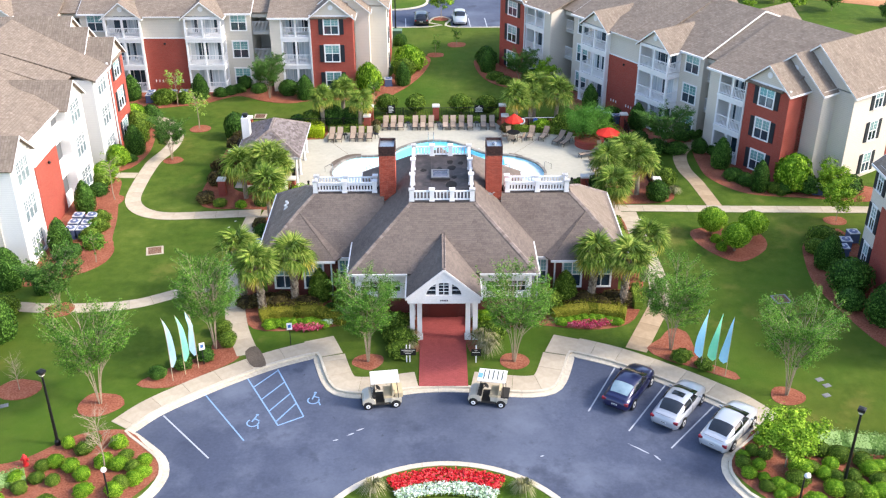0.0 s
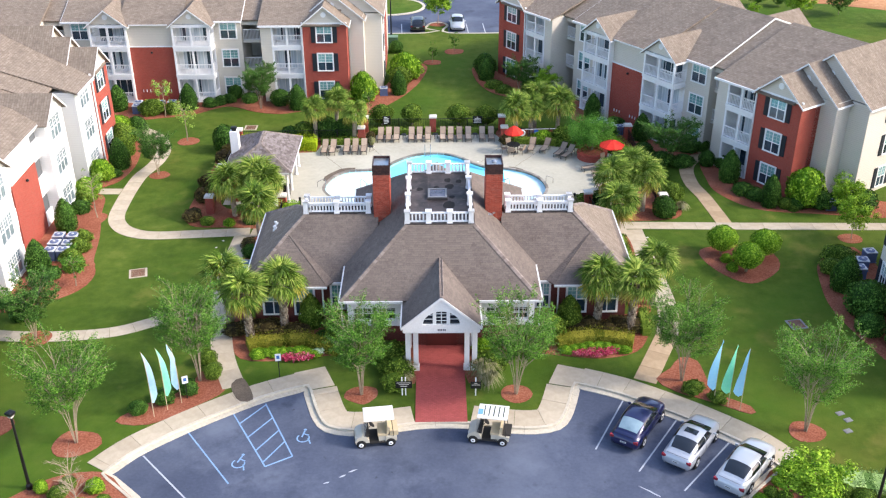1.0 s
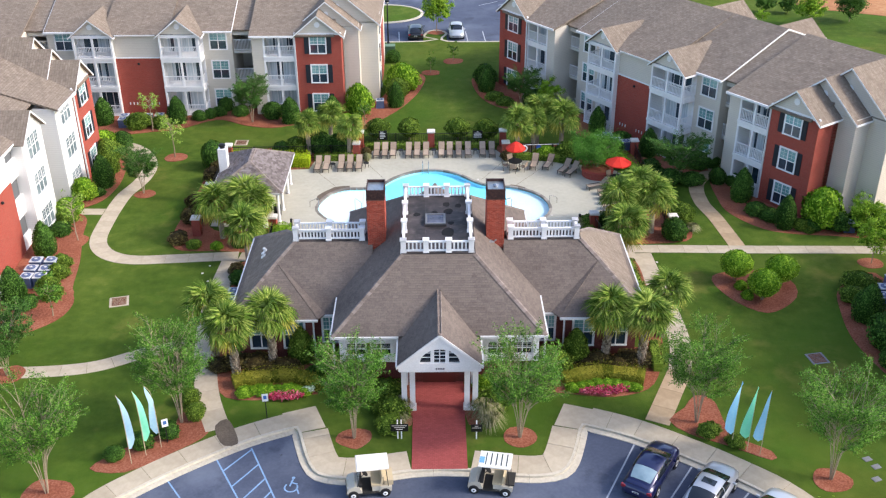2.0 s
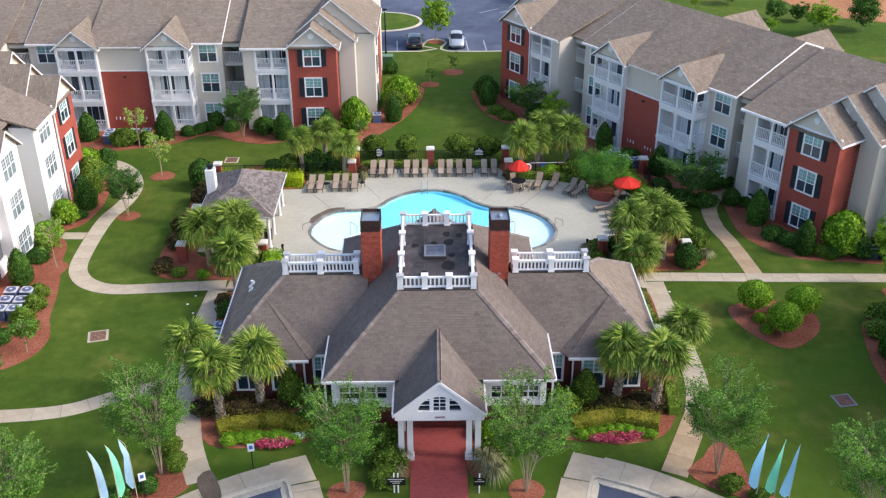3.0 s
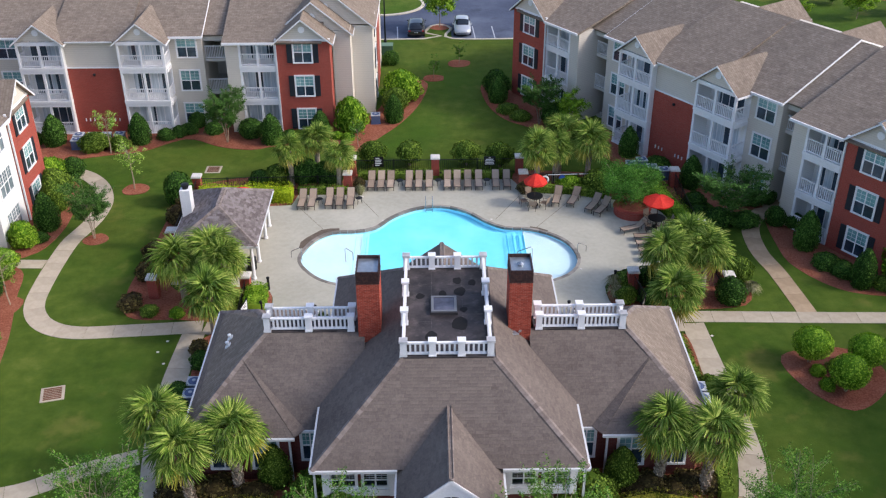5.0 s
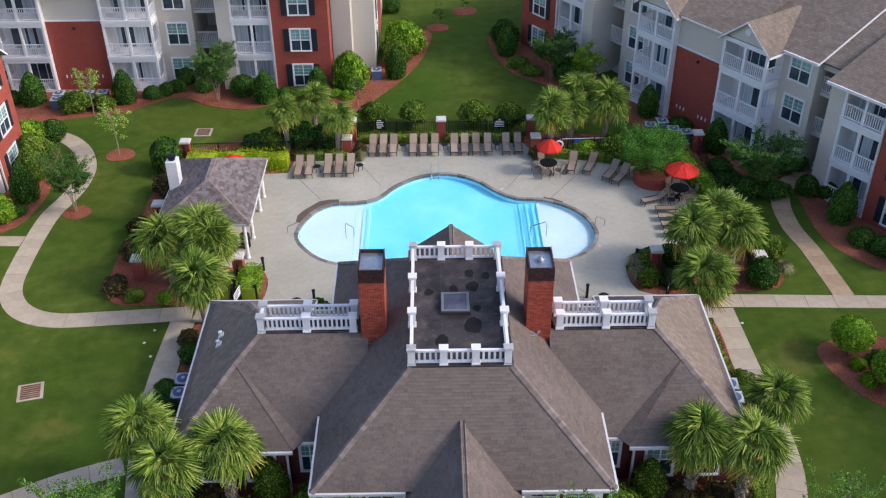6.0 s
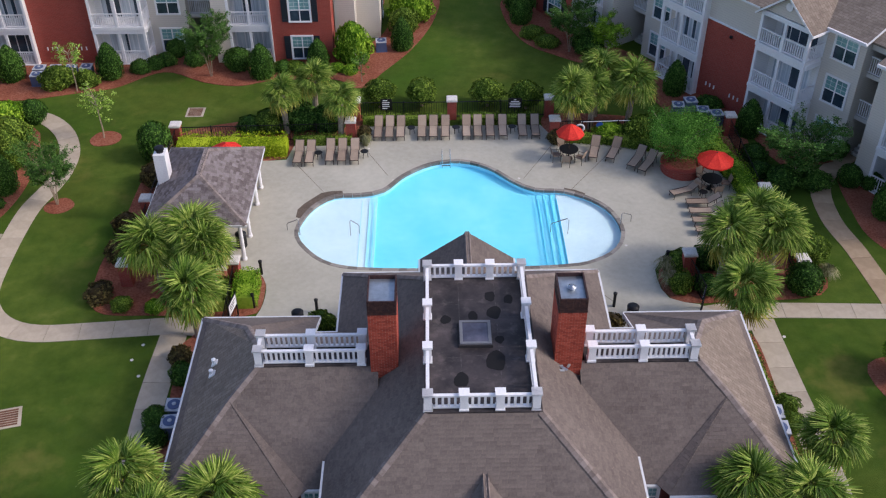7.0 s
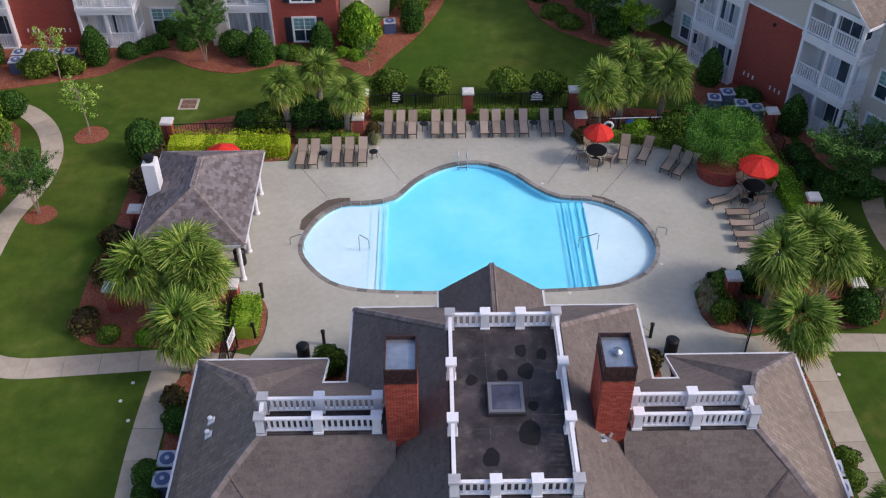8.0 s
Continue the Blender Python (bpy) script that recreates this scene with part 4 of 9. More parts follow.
def roof_rail(pts, z, name="roof_railing"):
    rail = thing(name, pose(0, 0, 0), "white painted balustrade with square posts on the clubhouse roof", "railing", "roof balustrades")
    seen = set()
    for (xa, ya), (xb, yb) in zip(pts[:-1], pts[1:]):
        for p in ((xa, ya), (xb, yb)):
            if p not in seen:
                seen.add(p)
                part("post", POST_MESH, None, rail).location = (p[0], p[1], z)
        d = Vector((xb - xa, yb - ya, 0))
        ang = math.degrees(math.atan2(d.y, d.x))
        m = pose(xa, ya, z, 0, 0, ang)
        part("top_rail", Geo().box(0.17, d.length - 0.17, -0.065, 0.065, 0.65, 0.73, m), M_RAIL, rail)
        part("bottom_rail", Geo().box(0.17, d.length - 0.17, -0.06, 0.06, 0.08, 0.16, m), M_RAIL, rail)
        n = int((d.length - 0.4) / 0.2)
        for i in range(n):
            ob = part("baluster", BALUSTER_MESH, None, rail)
            ob.matrix_basis = m @ pose(0.2 + (d.length - 0.4) * (i + 0.5) / n, 0, 0.15)


roof_rail([(-2.03 + 3.94 * i / 3, 59.2) for i in range(4)], DZ)
roof_rail([(-2.03 + 3.94 * i / 3, 66.65) for i in range(4)], DZ)
for k in (-1, 1):
    roof_rail([(k * 1.97 - 0.06, 59.2 + 7.45 * i / 3) for i in range(4)], DZ)
    for y in (62.6, 63.5):
        roof_rail([(k * x - 0.1, y) for x in (4.55, 6.6, 8.6)], WR)
    roof_rail([(k * 8.6 - 0.1, 62.6), (k * 8.6 - 0.1, 63.5)], WR)

sky_light = thing("skylight", pose(-0.15, 63.05, DZ + 0.04), "square framed skylight on the roof deck", "skylight")
part("curb", Geo().box(-0.66, 0.66, -0.72, 0.72, 0, 0.14), plain("dark skylight kerb", "3a3839", rough=0.6), sky_light)
part("frame", Geo().box(-0.62, 0.62, -0.68, -0.56, 0.14, 0.2).box(-0.62, 0.62, 0.56, 0.68, 0.14, 0.2).box(-0.62, -0.5, -0.56, 0.56, 0.14, 0.2).box(0.5, 0.62, -0.56, 0.56, 0.14, 0.2), plain("pale skylight frame", "74767a", rough=0.4), sky_light)
part("pane", Geo().box(-0.5, 0.5, -0.56, 0.56, 0.14, 0.17), glassy("skylight glass", ("2a2a33", "4c4b58", "6f6d7b"), rough=0.2), sky_light)


BRICK_MESH = Geo().box(-0.104, 0.104, -0.012, 0.012, -0.031, 0.031).mesh("brick", material("fired brick", ("8a3c2e", "a14837", "b45a46"), scales=(1.5, 14), rough=0.9, bump=0.3, bump_scale=60, bump_dist=0.004, per_object=0.4, wash=0.3))
HALF_MESH = Geo().box(-0.05, 0.05, -0.012, 0.012, -0.031, 0.031).mesh("brick", BRICK_MESH.materials[0])
M_CAP = material("rusty dark cap metal", ("33272a", "4a3634", "66483f"), scales=(1.0, 8), rough=0.5, metal=0.4, bump=0.1)
M_BRICK_LOOSE = material("fired brick far", ("8a3c2e", "a14837", "b45a46"), scales=(1.5, 14), rough=0.9, bump=0.3, bump_scale=60, bump_dist=0.004, per_island=0.4, wash=0.3)
M_MORTAR = material("mortar", ("a38777", "bca08f"), scales=(1, 9), rough=1.0, bump=0.2)


M_GALV = material("weathered galvanised sheet", ("7f8890", "a3adb5", "c0c8ce"), scales=(0.9, 5), rough=0.35, metal=0.7, bump=0.1, wash=0.6)


def chimney(x):
    """A stack with real bricks: those of the front are pieces, the sides are joined."""
    c = thing("chimney", pose(x, 63.08, 0), "tall red brick chimney with a dark metal cap frame", "chimney", "chimneys")
    z0, z1, hx, hy = 5.6, 8.92, 0.53, 0.79
    part("shaft", Geo().box(-hx, hx, -hy, hy, 3.6, z1), M_MORTAR, c)
    rows = int((z1 - z0) / 0.075)
    side = Geo()
    for r in range(rows):
        z = z0 + 0.0375 + r * 0.075
        shift = 0.108 * (r % 2)
        for i in range(5 if r % 2 == 0 else 6):
            half = r % 2 and i in (0, 5)
            bx = -0.432 + 0.216 * i - (0.108 if r % 2 else 0)
            ob = part("brick", HALF_MESH if half else BRICK_MESH, None, c)
            ob.location = (bx + (0.052 if i == 0 else -0.052) * (1 if half else 0), -hy - 0.002 - 0.004 * (i * 7 % 3 == 1), z)
        for i in range(7):
            by = -0.66 + 0.22 * i + (0.055 if r % 2 else -0.055)
            for s in (-1, 1):
                side.box(s * hx - 0.012, s * hx + 0.012, by - 0.104, by + 0.104, z - 0.031, z + 0.031)
        for i in range(5):
            bx = -0.432 + 0.216 * i
            side.box(bx - 0.104, bx + 0.104, hy - 0.012, hy + 0.012, z - 0.031, z + 0.031)
    part("brick_course", side, M_BRICK_LOOSE, c, kind="stuff")
    part("cap", Geo().box(-0.56, 0.56, -0.82, 0.82, 8.92, 9.0), M_CAP, c)
    w = Geo()
    w.box(-0.53, 0.53, -0.79, -0.75, 9.0, 9.58).box(-0.53, 0.53, 0.75, 0.79, 9.0, 9.58).box(-0.53, -0.49, -0.75, 0.75, 9.0, 9.58).box(0.49, 0.53, -0.75, 0.75, 9.0, 9.58)
    part("cap_wall", w, M_CAP, c)
    for z in (9.06, 9.56):
        part("cap_band", Geo().box(-0.545, 0.545, -0.81, -0.79, z - 0.02, z + 0.02), M_CAP, c)
        for s in (-1, 1):
            part("cap_band", Geo().box(s * 0.538 - 0.008, s * 0.538 + 0.008, -0.79, 0.79, z - 0.02, z + 0.02), M_CAP, c)
    for i in range(5):
        xx = -0.5 + i * 0.25
        part("cap_bar", Geo().box(xx - 0.02, xx + 0.02, -0.805, -0.79, 9.08, 9.62), M_CAP, c)
    for i in range(6):
        yy = -0.75 + i * 0.3
        for s in (-1, 1):
            part("cap_bar", Geo().box(s * 0.54 - 0.01, s * 0.54 + 0.01, yy - 0.02, yy + 0.02, 9.08, 9.62), M_CAP, c)
    part("flue_plate", Geo().box(-0.49, 0.49, -0.75, 0.75, 9.0, 9.4), M_GALV, c)
    if x > 0:
        part("flue", Geo().lathe([(0.13, 9.36), (0.13, 9.5), (0.18, 9.52), (0.05, 9.6)], 12), M_STEEL, c)


chimney(-3.74)
chimney(3.49)


# ---------------------------------------------------------------- clubhouse front, porch and rear
fold = (9.42, 61.1, WE + (61.1 - WY0) * (WR - WE) / (WRY0 - WY0) + 0.03)
for k in (-1, 1):
    foot, top_, low_ = (k * 7.15, WYF, WE + 0.03), (k * PK[0], PK[1], PK[2] + 0.04), (k * 6.72, WY0, WE + 0.03)
    for ring, sd in (([foot, top_, (k * fold[0], fold[1], fold[2])], 62), ([foot, (k * fold[0], fold[1], fold[2]), low_], 66)):
        shingled(club, ring, seed=sd + k)
# entrance porch
PY, PZ, PA, PF = 53.2, 3.6, 5.6, 52.75
PG = PF + 0.06                                # face of the pediment
slope = (PA - PZ) / 2.3
for k in (-1, 1):
    shingled(club, [(k * 2.3, PF, PZ), (k * 2.3, 57.4, PZ), (0, 57.4, PA), (0, PF, PA)], seed=20 + k)
    xs = sorted((k * 2.0, k * 2.3))
    # paired columns on plinths
    for x in (k * 1.52, k * 1.98):
        col = part("column", Geo().box(x - 0.15, x + 0.15, PY + 0.3, PY + 0.6, 0.3, 3.12), M_TRIM, club)
        part("plinth", Geo().box(x - 0.2, x + 0.2, PY + 0.25, PY + 0.65, 0.0, 0.3), M_TRIM, col)
        part("capital", Geo().box(x - 0.19, x + 0.19, PY + 0.26, PY + 0.64, 2.99, 3.13), M_TRIM, col)
    part("column", Geo().box(k * 1.98 - 0.15, k * 1.98 + 0.15, 55.9, 56.2, 0, 3.12), M_TRIM, club)
    part("porch_beam", Geo().box(*sorted((k * 1.8, k * 2.15)), PY + 0.25, 56.2, 3.12, 3.5), M_TRIM, club)
part("porch_beam", Geo().box(-2.2, 2.2, PG + 0.02, PY + 0.62, 3.12, 3.22), M_TRIM, club)
part("porch_ceiling", Geo().box(-1.85, 1.85, PY + 0.6, 56.2, 3.3, 3.4), M_TRIM, club)
# pediment with a round-headed opening
arch = Geo()
rad, zc = 1.08, 3.7
ring = [(rad * math.cos(math.pi * i / 16), zc + rad * 0.84 * math.sin(math.pi * i / 16)) for i in range(17)]
cols = [-2.25] + [p[0] for p in reversed(ring)] + [2.25]
for i in range(len(cols) - 1):
    xa, xb = cols[i], cols[i + 1]
    def top(x):
        return PZ + 0.02 + (PA - 0.05 - PZ - 0.02) * (1 - abs(x) / 2.25)
    def low(x):
        return zc + 0.84 * math.sqrt(max(0.0, rad * rad - x * x)) if abs(x) < rad - 1e-6 else (zc if abs(x) <= rad + 1e-6 else 3.12)
    la, lb = (3.18, 3.18) if i in (0, len(cols) - 2) else (low(xa), low(xb))
    arch.add([(xa, PG, la), (xb, PG, lb), (xb, PG, top(xb)), (xa, PG, top(xa)), (xa, PG + 0.25, la), (xb, PG + 0.25, lb), (xb, PG + 0.25, top(xb)), (xa, PG + 0.25, top(xa))],
             [(0, 1, 2, 3), (7, 6, 5, 4), (4, 5, 1, 0), (3, 2, 6, 7), (0, 3, 7, 4), (1, 5, 6, 2)])
arch.box(-rad, rad, PG, PG + 0.25, 3.18, zc)
part("pediment", arch, M_TRIM, club)
fan = part("fanlight", Geo().add([(x, PG + 0.14, z) for x, z in ring] + [(x, PG + 0.18, z) for x, z in ring], [tuple(range(16, -1, -1)), tuple(range(17, 34))] + [(a, a + 1, a + 18, a + 17) for a in range(16)] + [(16, 0, 17, 33)]), M_GLASS_DARK, club)
for x in (-0.4, 0.4):
    part("mullion", Geo().box(x - 0.1, x + 0.1, PG + 0.06, PG + 0.13, zc, zc + 0.84 * math.sqrt(rad * rad - 0.25)), M_TRIM, fan)
part("glazing_bar", Geo().box(-0.025, 0.025, PG + 0.08, PG + 0.13, zc, zc + 0.88), M_TRIM, fan)
for i in range(1, 4):
    part("glazing_bar", Geo().box(-0.3, 0.3, PG + 0.09, PG + 0.13, zc + 0.23 * i - 0.012, zc + 0.23 * i + 0.012), M_TRIM, fan)
for k in (-1, 1):
    for a in (22, 44):
        q = (k * rad * 0.97 * math.cos(radians(a)), zc + rad * 0.82 * math.sin(radians(a)))
        if abs(q[0]) > 0.52:
            part("glazing_bar", Geo().box(*sorted((k * 0.5, q[0])), PG + 0.09, PG + 0.13, q[1] - 0.012, q[1] + 0.012), M_TRIM, fan)
for k in (-1, 1):
    a, b = (k * 2.36, PZ - 0.05), (0, PA)
    y0, y1 = PF - 0.05, PF + 0.1
    part("rake_board", Geo().add([(a[0], y0, a[1] - 0.17), (b[0], y0, b[1] - 0.17), (b[0], y0, b[1] + 0.0), (a[0], y0, a[1] + 0.0),
                                  (a[0], y1, a[1] - 0.17), (b[0], y1, b[1] - 0.17), (b[0], y1, b[1] - 0.02), (a[0], y1, a[1] - 0.02)],
                                 [(0, 1, 2, 3), (7, 6, 5, 4), (3, 2, 6, 7), (4, 5, 1, 0), (0, 3, 7, 4), (2, 1, 5, 6)]), M_TRIM, club)
    gutter(club, (k * 2.35, PF, PZ), (k * 2.35, 55.4, PZ))
ridge_caps(club, (0, PF - 0.05, PA), (0, 57.3, PA), 0.14)
for i in range(5):
    part("sign_bar", Geo().box(-0.22 + 0.1 * i, -0.15 + 0.1 * i, PG - 0.015, PG, 3.3, 3.41), M_STEEL, club)
# front wall: frieze, pilasters, windows, doors
# the dark red puts the porch's shaded depth into the door colour
part("door", Geo().box(-0.95, 0.95, 56.12, 56.2, 0.05, 2.3), plain("door paint with porch shade", "5e2822", rough=0.5), club)
for x in (-0.48, 0.48):
    part("door_pane", Geo().box(x - 0.25, x + 0.25, 56.09, 56.13, 1.1, 2.05), M_GLASS_DARK, club)
for k in (-1, 1):
    xs = sorted((k * 2.36, k * 5.7))
    part("frieze", Geo().box(xs[0], xs[1], 56.05, 56.25, 2.9, 3.75), M_TRIM, club)
    for x in (2.55, 5.55):
        part("pilaster", Geo().box(k * x - 0.16, k * x + 0.16, 55.95, 56.25, 1.62, 3.7), M_TRIM, club)
    part("window_sill_band", Geo().box(xs[0], xs[1], 56.0, 56.22, 1.6, 1.95), M_TRIM, club)
    for x in (3.33, 4.78):
        window_unit(club, k * x, 56.2, 2.05, 2.78, 1.1, 2, glass=M_GLASS_DARK)
    window_unit(club, k * 6.6, 59.3, 0.9, 2.6, 0.8, 2)
    for x in (8.7, 10.7):
        window_unit(club, k * x, 58.85, 0.8, 2.6, 1.2, 2)
    part("soffit", Geo().box(*sorted((k * 2.3, k * 6.05)), 55.4, 56.2, 3.68, 3.74), M_TRIM, club)
    part("downspout", Geo().box(k * 6.05 - 0.05, k * 6.05 + 0.05, 56.0, 56.1, 0, 3.7), M_GUTTER, club)
    part("downspout", Geo().box(k * 7.5 - 0.05, k * 7.5 + 0.05, 58.7, 58.8, 0, 3.1), M_GUTTER, club)
# rear gable towards the pool
for k in (-1, 1):
    shingled(club, [(k * 2.24 - 0.15, 71.9, 3.95), (k * 2.24 - 0.15, 67.6, 3.95), (-0.15, 67.6, 5.55), (-0.15, 71.9, 5.55)], seed=30 + k)
    gutter(club, (k * 2.29 - 0.15, 70.6, 3.95), (k * 2.29 - 0.15, 71.9, 3.95))
    part("column", Geo().lathe([(0.15, 0), (0.15, 3.85)], 12, pose(k * 1.9 - 0.15, 71.6, 0)), M_TRIM, club)
ridge_caps(club, (-0.15, 71.9, 5.55), (-0.15, 68.6, 5.55), 0.14)
part("pediment", Geo().add([(-2.3, 71.75, 3.85), (2.0, 71.75, 3.85), (-0.15, 71.75, 5.4), (-2.3, 71.55, 3.85), (2.0, 71.55, 3.85), (-0.15, 71.55, 5.4)], [(0, 2, 1), (3, 4, 5), (0, 1, 4, 3), (1, 2, 5, 4), (2, 0, 3, 5)]), M_TRIM, club)
# roof vents on the left wing, flashing by the chimney
for y in (63.95, 64.6):
    vent = thing("roof_vent", pose(-11.1, y, 4.24), "small pale metal vent on the roof slope", "roof vent", "roof vents")
    part("pipe", Geo().lathe([(0.06, -0.2), (0.06, 0.16), (0.1, 0.17), (0.1, 0.25), (0.04, 0.28)], 10), M_TRIM, vent)
    part("flashing", Geo().box(-0.16, 0.16, -0.14, 0.14, -0.06, 0.0, pose(0, 0, 0.05, 0, -39, 0)), M_TRIM, vent)
CH_FOOT = (3.2, 62.12, CE + (CX - 3.2) * (DZ - CE) / (CX - DX))
scrap = Geo()
for ax, ay, tilt, w in ((-0.1, 0.0, 20, 0.2), (0.12, -0.1, -35, 0.14), (0.3, 0.04, 60, 0.12), (0.02, -0.2, 10, 0.1)):
    scrap.box(-w, w, -0.05, 0.05, 0.0, 0.015, pose(CH_FOOT[0] + ax, CH_FOOT[1] + ay, CH_FOOT[2] + 0.05, 18, 8, tilt))
part("torn_flashing", scrap, M_GALV, club, "torn grey and white flashing", kind="stuff")
rng = random.Random(5)
M_STAIN = material("black roof stain", ("0a0a0c", "131316"), scales=(1, 5), rough=0.85, bump=0.1)
for x, y, r in ((0.65, 64.4, 0.42), (1.29, 65.2, 0.3), (-1.3, 64.0, 0.28), (0.58, 61.6, 0.58), (0.54, 65.4, 0.34), (-0.77, 60.6, 0.42), (-0.2, 64.2, 0.3), (0.8, 62.8, 0.24)):
    pts = [(x + r * (0.86 + 0.12 * math.sin(2 * a + x * 9) + 0.08 * rng.random()) * math.cos(a) * 0.8, y + r * (0.86 + 0.12 * math.sin(3 * a + y * 7) + 0.08 * rng.random()) * math.sin(a)) for a in [2 * math.pi * i / 22 for i in range(22)]]
    part("tar_patch", Geo().prism(pts, DZ + 0.04, DZ + 0.046), M_STAIN, club)
M_SEAM = material("membrane seam", ("2a2727", "413c3b", "6d6664"), scales=(1.5, 6), rough=0.6, bump=0.1)
for x in (-0.75, 0.75):
    part("membrane_seam", Geo().box(x - 0.014, x + 0.014, DY0 + 0.2, DY1 - 0.2, DZ + 0.036, DZ + 0.043), M_SEAM, club)
for x0, x1, y in ((-2.0, -0.78, 59.9), (-2.0, -0.78, 61.8), (-2.0, -0.78, 64.9), (-0.72, 0.72, 60.6), (-0.72, 0.72, 61.9), (-0.72, 0.72, 65.2), (0.78, 2.0, 60.3), (0.78, 2.0, 62.4), (0.78, 2.0, 64.1)):
    part("membrane_seam", Geo().box(x0, x1, y - 0.011, y + 0.011, DZ + 0.036, DZ + 0.042), M_SEAM, club)


# ---------------------------------------------------------------- plants
def leaf_material(name, dark, mid, light, rough=0.6, vary=0.6):
    m = material(name, (dark, mid, light), scales=(0.8, 6.0), rough=rough, bump=0, per_island=vary, per_object=0.12, wash=0.5, spec=0.08)
    m.node_tree.nodes["Principled BSDF"].inputs["Subsurface Weight"].default_value = 0.0
    return m


L_DARK = leaf_material("holly leaves", "243f16", "3c6222", "5f8538")
L_MID = leaf_material("shrub leaves", "374f16", "566f24", "7f983c")
L_BRIGHT = leaf_material("bright leaves", "487016", "709822", "9cbc3e")
L_YELLOW = leaf_material("yellow hedge leaves", "5c760e", "8ca41a", "b6c632")
L_TREE = leaf_material("planter tree leaves", "2f5a1a", "4a7e2a", "6fa242")
L_MYRTLE = leaf_material("myrtle leaves", "30581a", "4d7827", "75a042")
L_OLIVE = leaf_material("olive leaves", "2a4a18", "42682a", "628a40")
L_PALM = leaf_material("palm blades", "4a6820", "728d37", "a4b05a", rough=0.5, vary=0.4)
L_PALM_OLD = leaf_material("old palm blades", "8a8a34", "b0a648", "c7bd62", rough=0.6)
L_GREY = leaf_material("grey ground cover", "4f6f34", "72934c", "9ab574")
L_SAP = leaf_material("sapling leaves", "557a26", "7fa23c", "a9c662")
L_GOLD = leaf_material("olive-gold hedge leaves", "4e5a18", "727426", "949038")
L_REDDISH = leaf_material("bronze shrub leaves", "332c1c", "4e4628", "6c623a")
L_STRAW = leaf_material("fountain grass", "6a7044", "8c8c62", "aaa284")
F_RED = leaf_material("red petals", "a3121c", "d1242e", "ef5a5c")
F_PINK = leaf_material("pink petals", "9c2a48", "c04460", "d97a8c")
F_WHITE = leaf_material("white petals", "8fae84", "c4d6bd", "eef2ea")
M_BARK = material("bark", ("5d5145", "857868", "a59a8a"), scales=(1.5, 12), rough=0.95, bump=0.6, bump_scale=25)
M_BARK_PALE = material("pale smooth bark", ("7c6d5c", "9f8f7b", "b8aa95"), scales=(1.5, 9), rough=0.85, bump=0.3, bump_scale=20)
M_BOOT = material("palm boots", ("6b5d50", "938676", "b5aa9a"), scales=(2, 9), rough=0.95, bump=0.5, bump_scale=20, per_island=0.5)


def leaf_quads(geo, pts, nors, size, rng, droop=0.0):
    """Bent diamond leaves at the points, roughly along the normals."""
    for p, n in zip(pts, nors):
        a = Vector((rng.gauss(0, 1), rng.gauss(0, 1), rng.gauss(0, 1) - droop))
        n = (Vector(n) + 0.55 * Vector((rng.gauss(0, 1), rng.gauss(0, 1), rng.gauss(0, 1)))).normalized()
        a = (a - n * a.dot(n)).normalized()
        b = n.cross(a)
        s = size * rng.uniform(0.6, 1.3)
        q = Vector(p)
        geo.add([q - a * s * 0.5, q + b * s * 0.3 + n * s * 0.05, q + a * s * 0.55, q - b * s * 0.3 + n * s * 0.05], [(0, 1, 2, 3)])


def lump(geo, shape, rows=7, sides=12, shrink=0.86):
    """A closed inner body that keeps light from passing through a clipped plant."""
    n0 = len(geo.v)
    for i in range(rows + 1):
        v = i / rows
        for k in range(sides):
            p, _ = shape(2 * math.pi * k / sides, v)
            c = Vector((0, 0, p.z))
            geo.v.append(tuple(c + (p - c) * shrink))
    for i in range(rows):
        for k in range(sides):
            a, b = n0 + i * sides + k, n0 + i * sides + (k + 1) % sides
            geo.f.append((a, b, b + sides, a + sides))
    geo.f.append(tuple(n0 + rows * sides + k for k in range(sides)))


def shrub_mesh(name, mat, profile, count, leaf, seed, wobble=0.12, squash=1.0, body=0.86):
    """profile: radius at height shares 0 to 1, as pairs; the plant is 1 high."""
    rng = random.Random(seed)
    ph = [rng.uniform(0, 6.28) for _ in range(8)]

    def radius(v):
        for (v0, r0), (v1, r1) in zip(profile[:-1], profile[1:]):
            if v <= v1:
                return r0 + (r1 - r0) * (v - v0) / (v1 - v0)
        return profile[-1][1]

    def shape(a, v):
        r = radius(v) * (1 + wobble * (0.5 * math.sin(2 * a + ph[0] + 3 * v) + 0.35 * math.sin(5 * a + ph[1] - 6 * v) + 0.3 * math.sin(9 * a + ph[2] + 11 * v)))
        p = Vector((r * math.cos(a), r * math.sin(a) * squash, v))
        n = Vector((math.cos(a), math.sin(a), 1.2 * (v - 0.45)))
        return p, n
    g = Geo()
    lump(g, shape, shrink=body)
    pts, nors = [], []
    while len(pts) < count:
        a, v = rng.uniform(0, 6.283), rng.random() ** 0.85
        if rng.random() > (radius(v) + 0.12) / 0.75:
            continue
        p, n = shape(a, v)
        k = rng.uniform(0.92, 1.03) + (0.05 if rng.random() < 0.06 else 0)
        pts.append(Vector((p.x * k, p.y * k, p.z + rng.uniform(-0.02, 0.02))))
        nors.append(n)
    leaf_quads(g, pts, nors, leaf, rng)
    return g.mesh(name, mat)


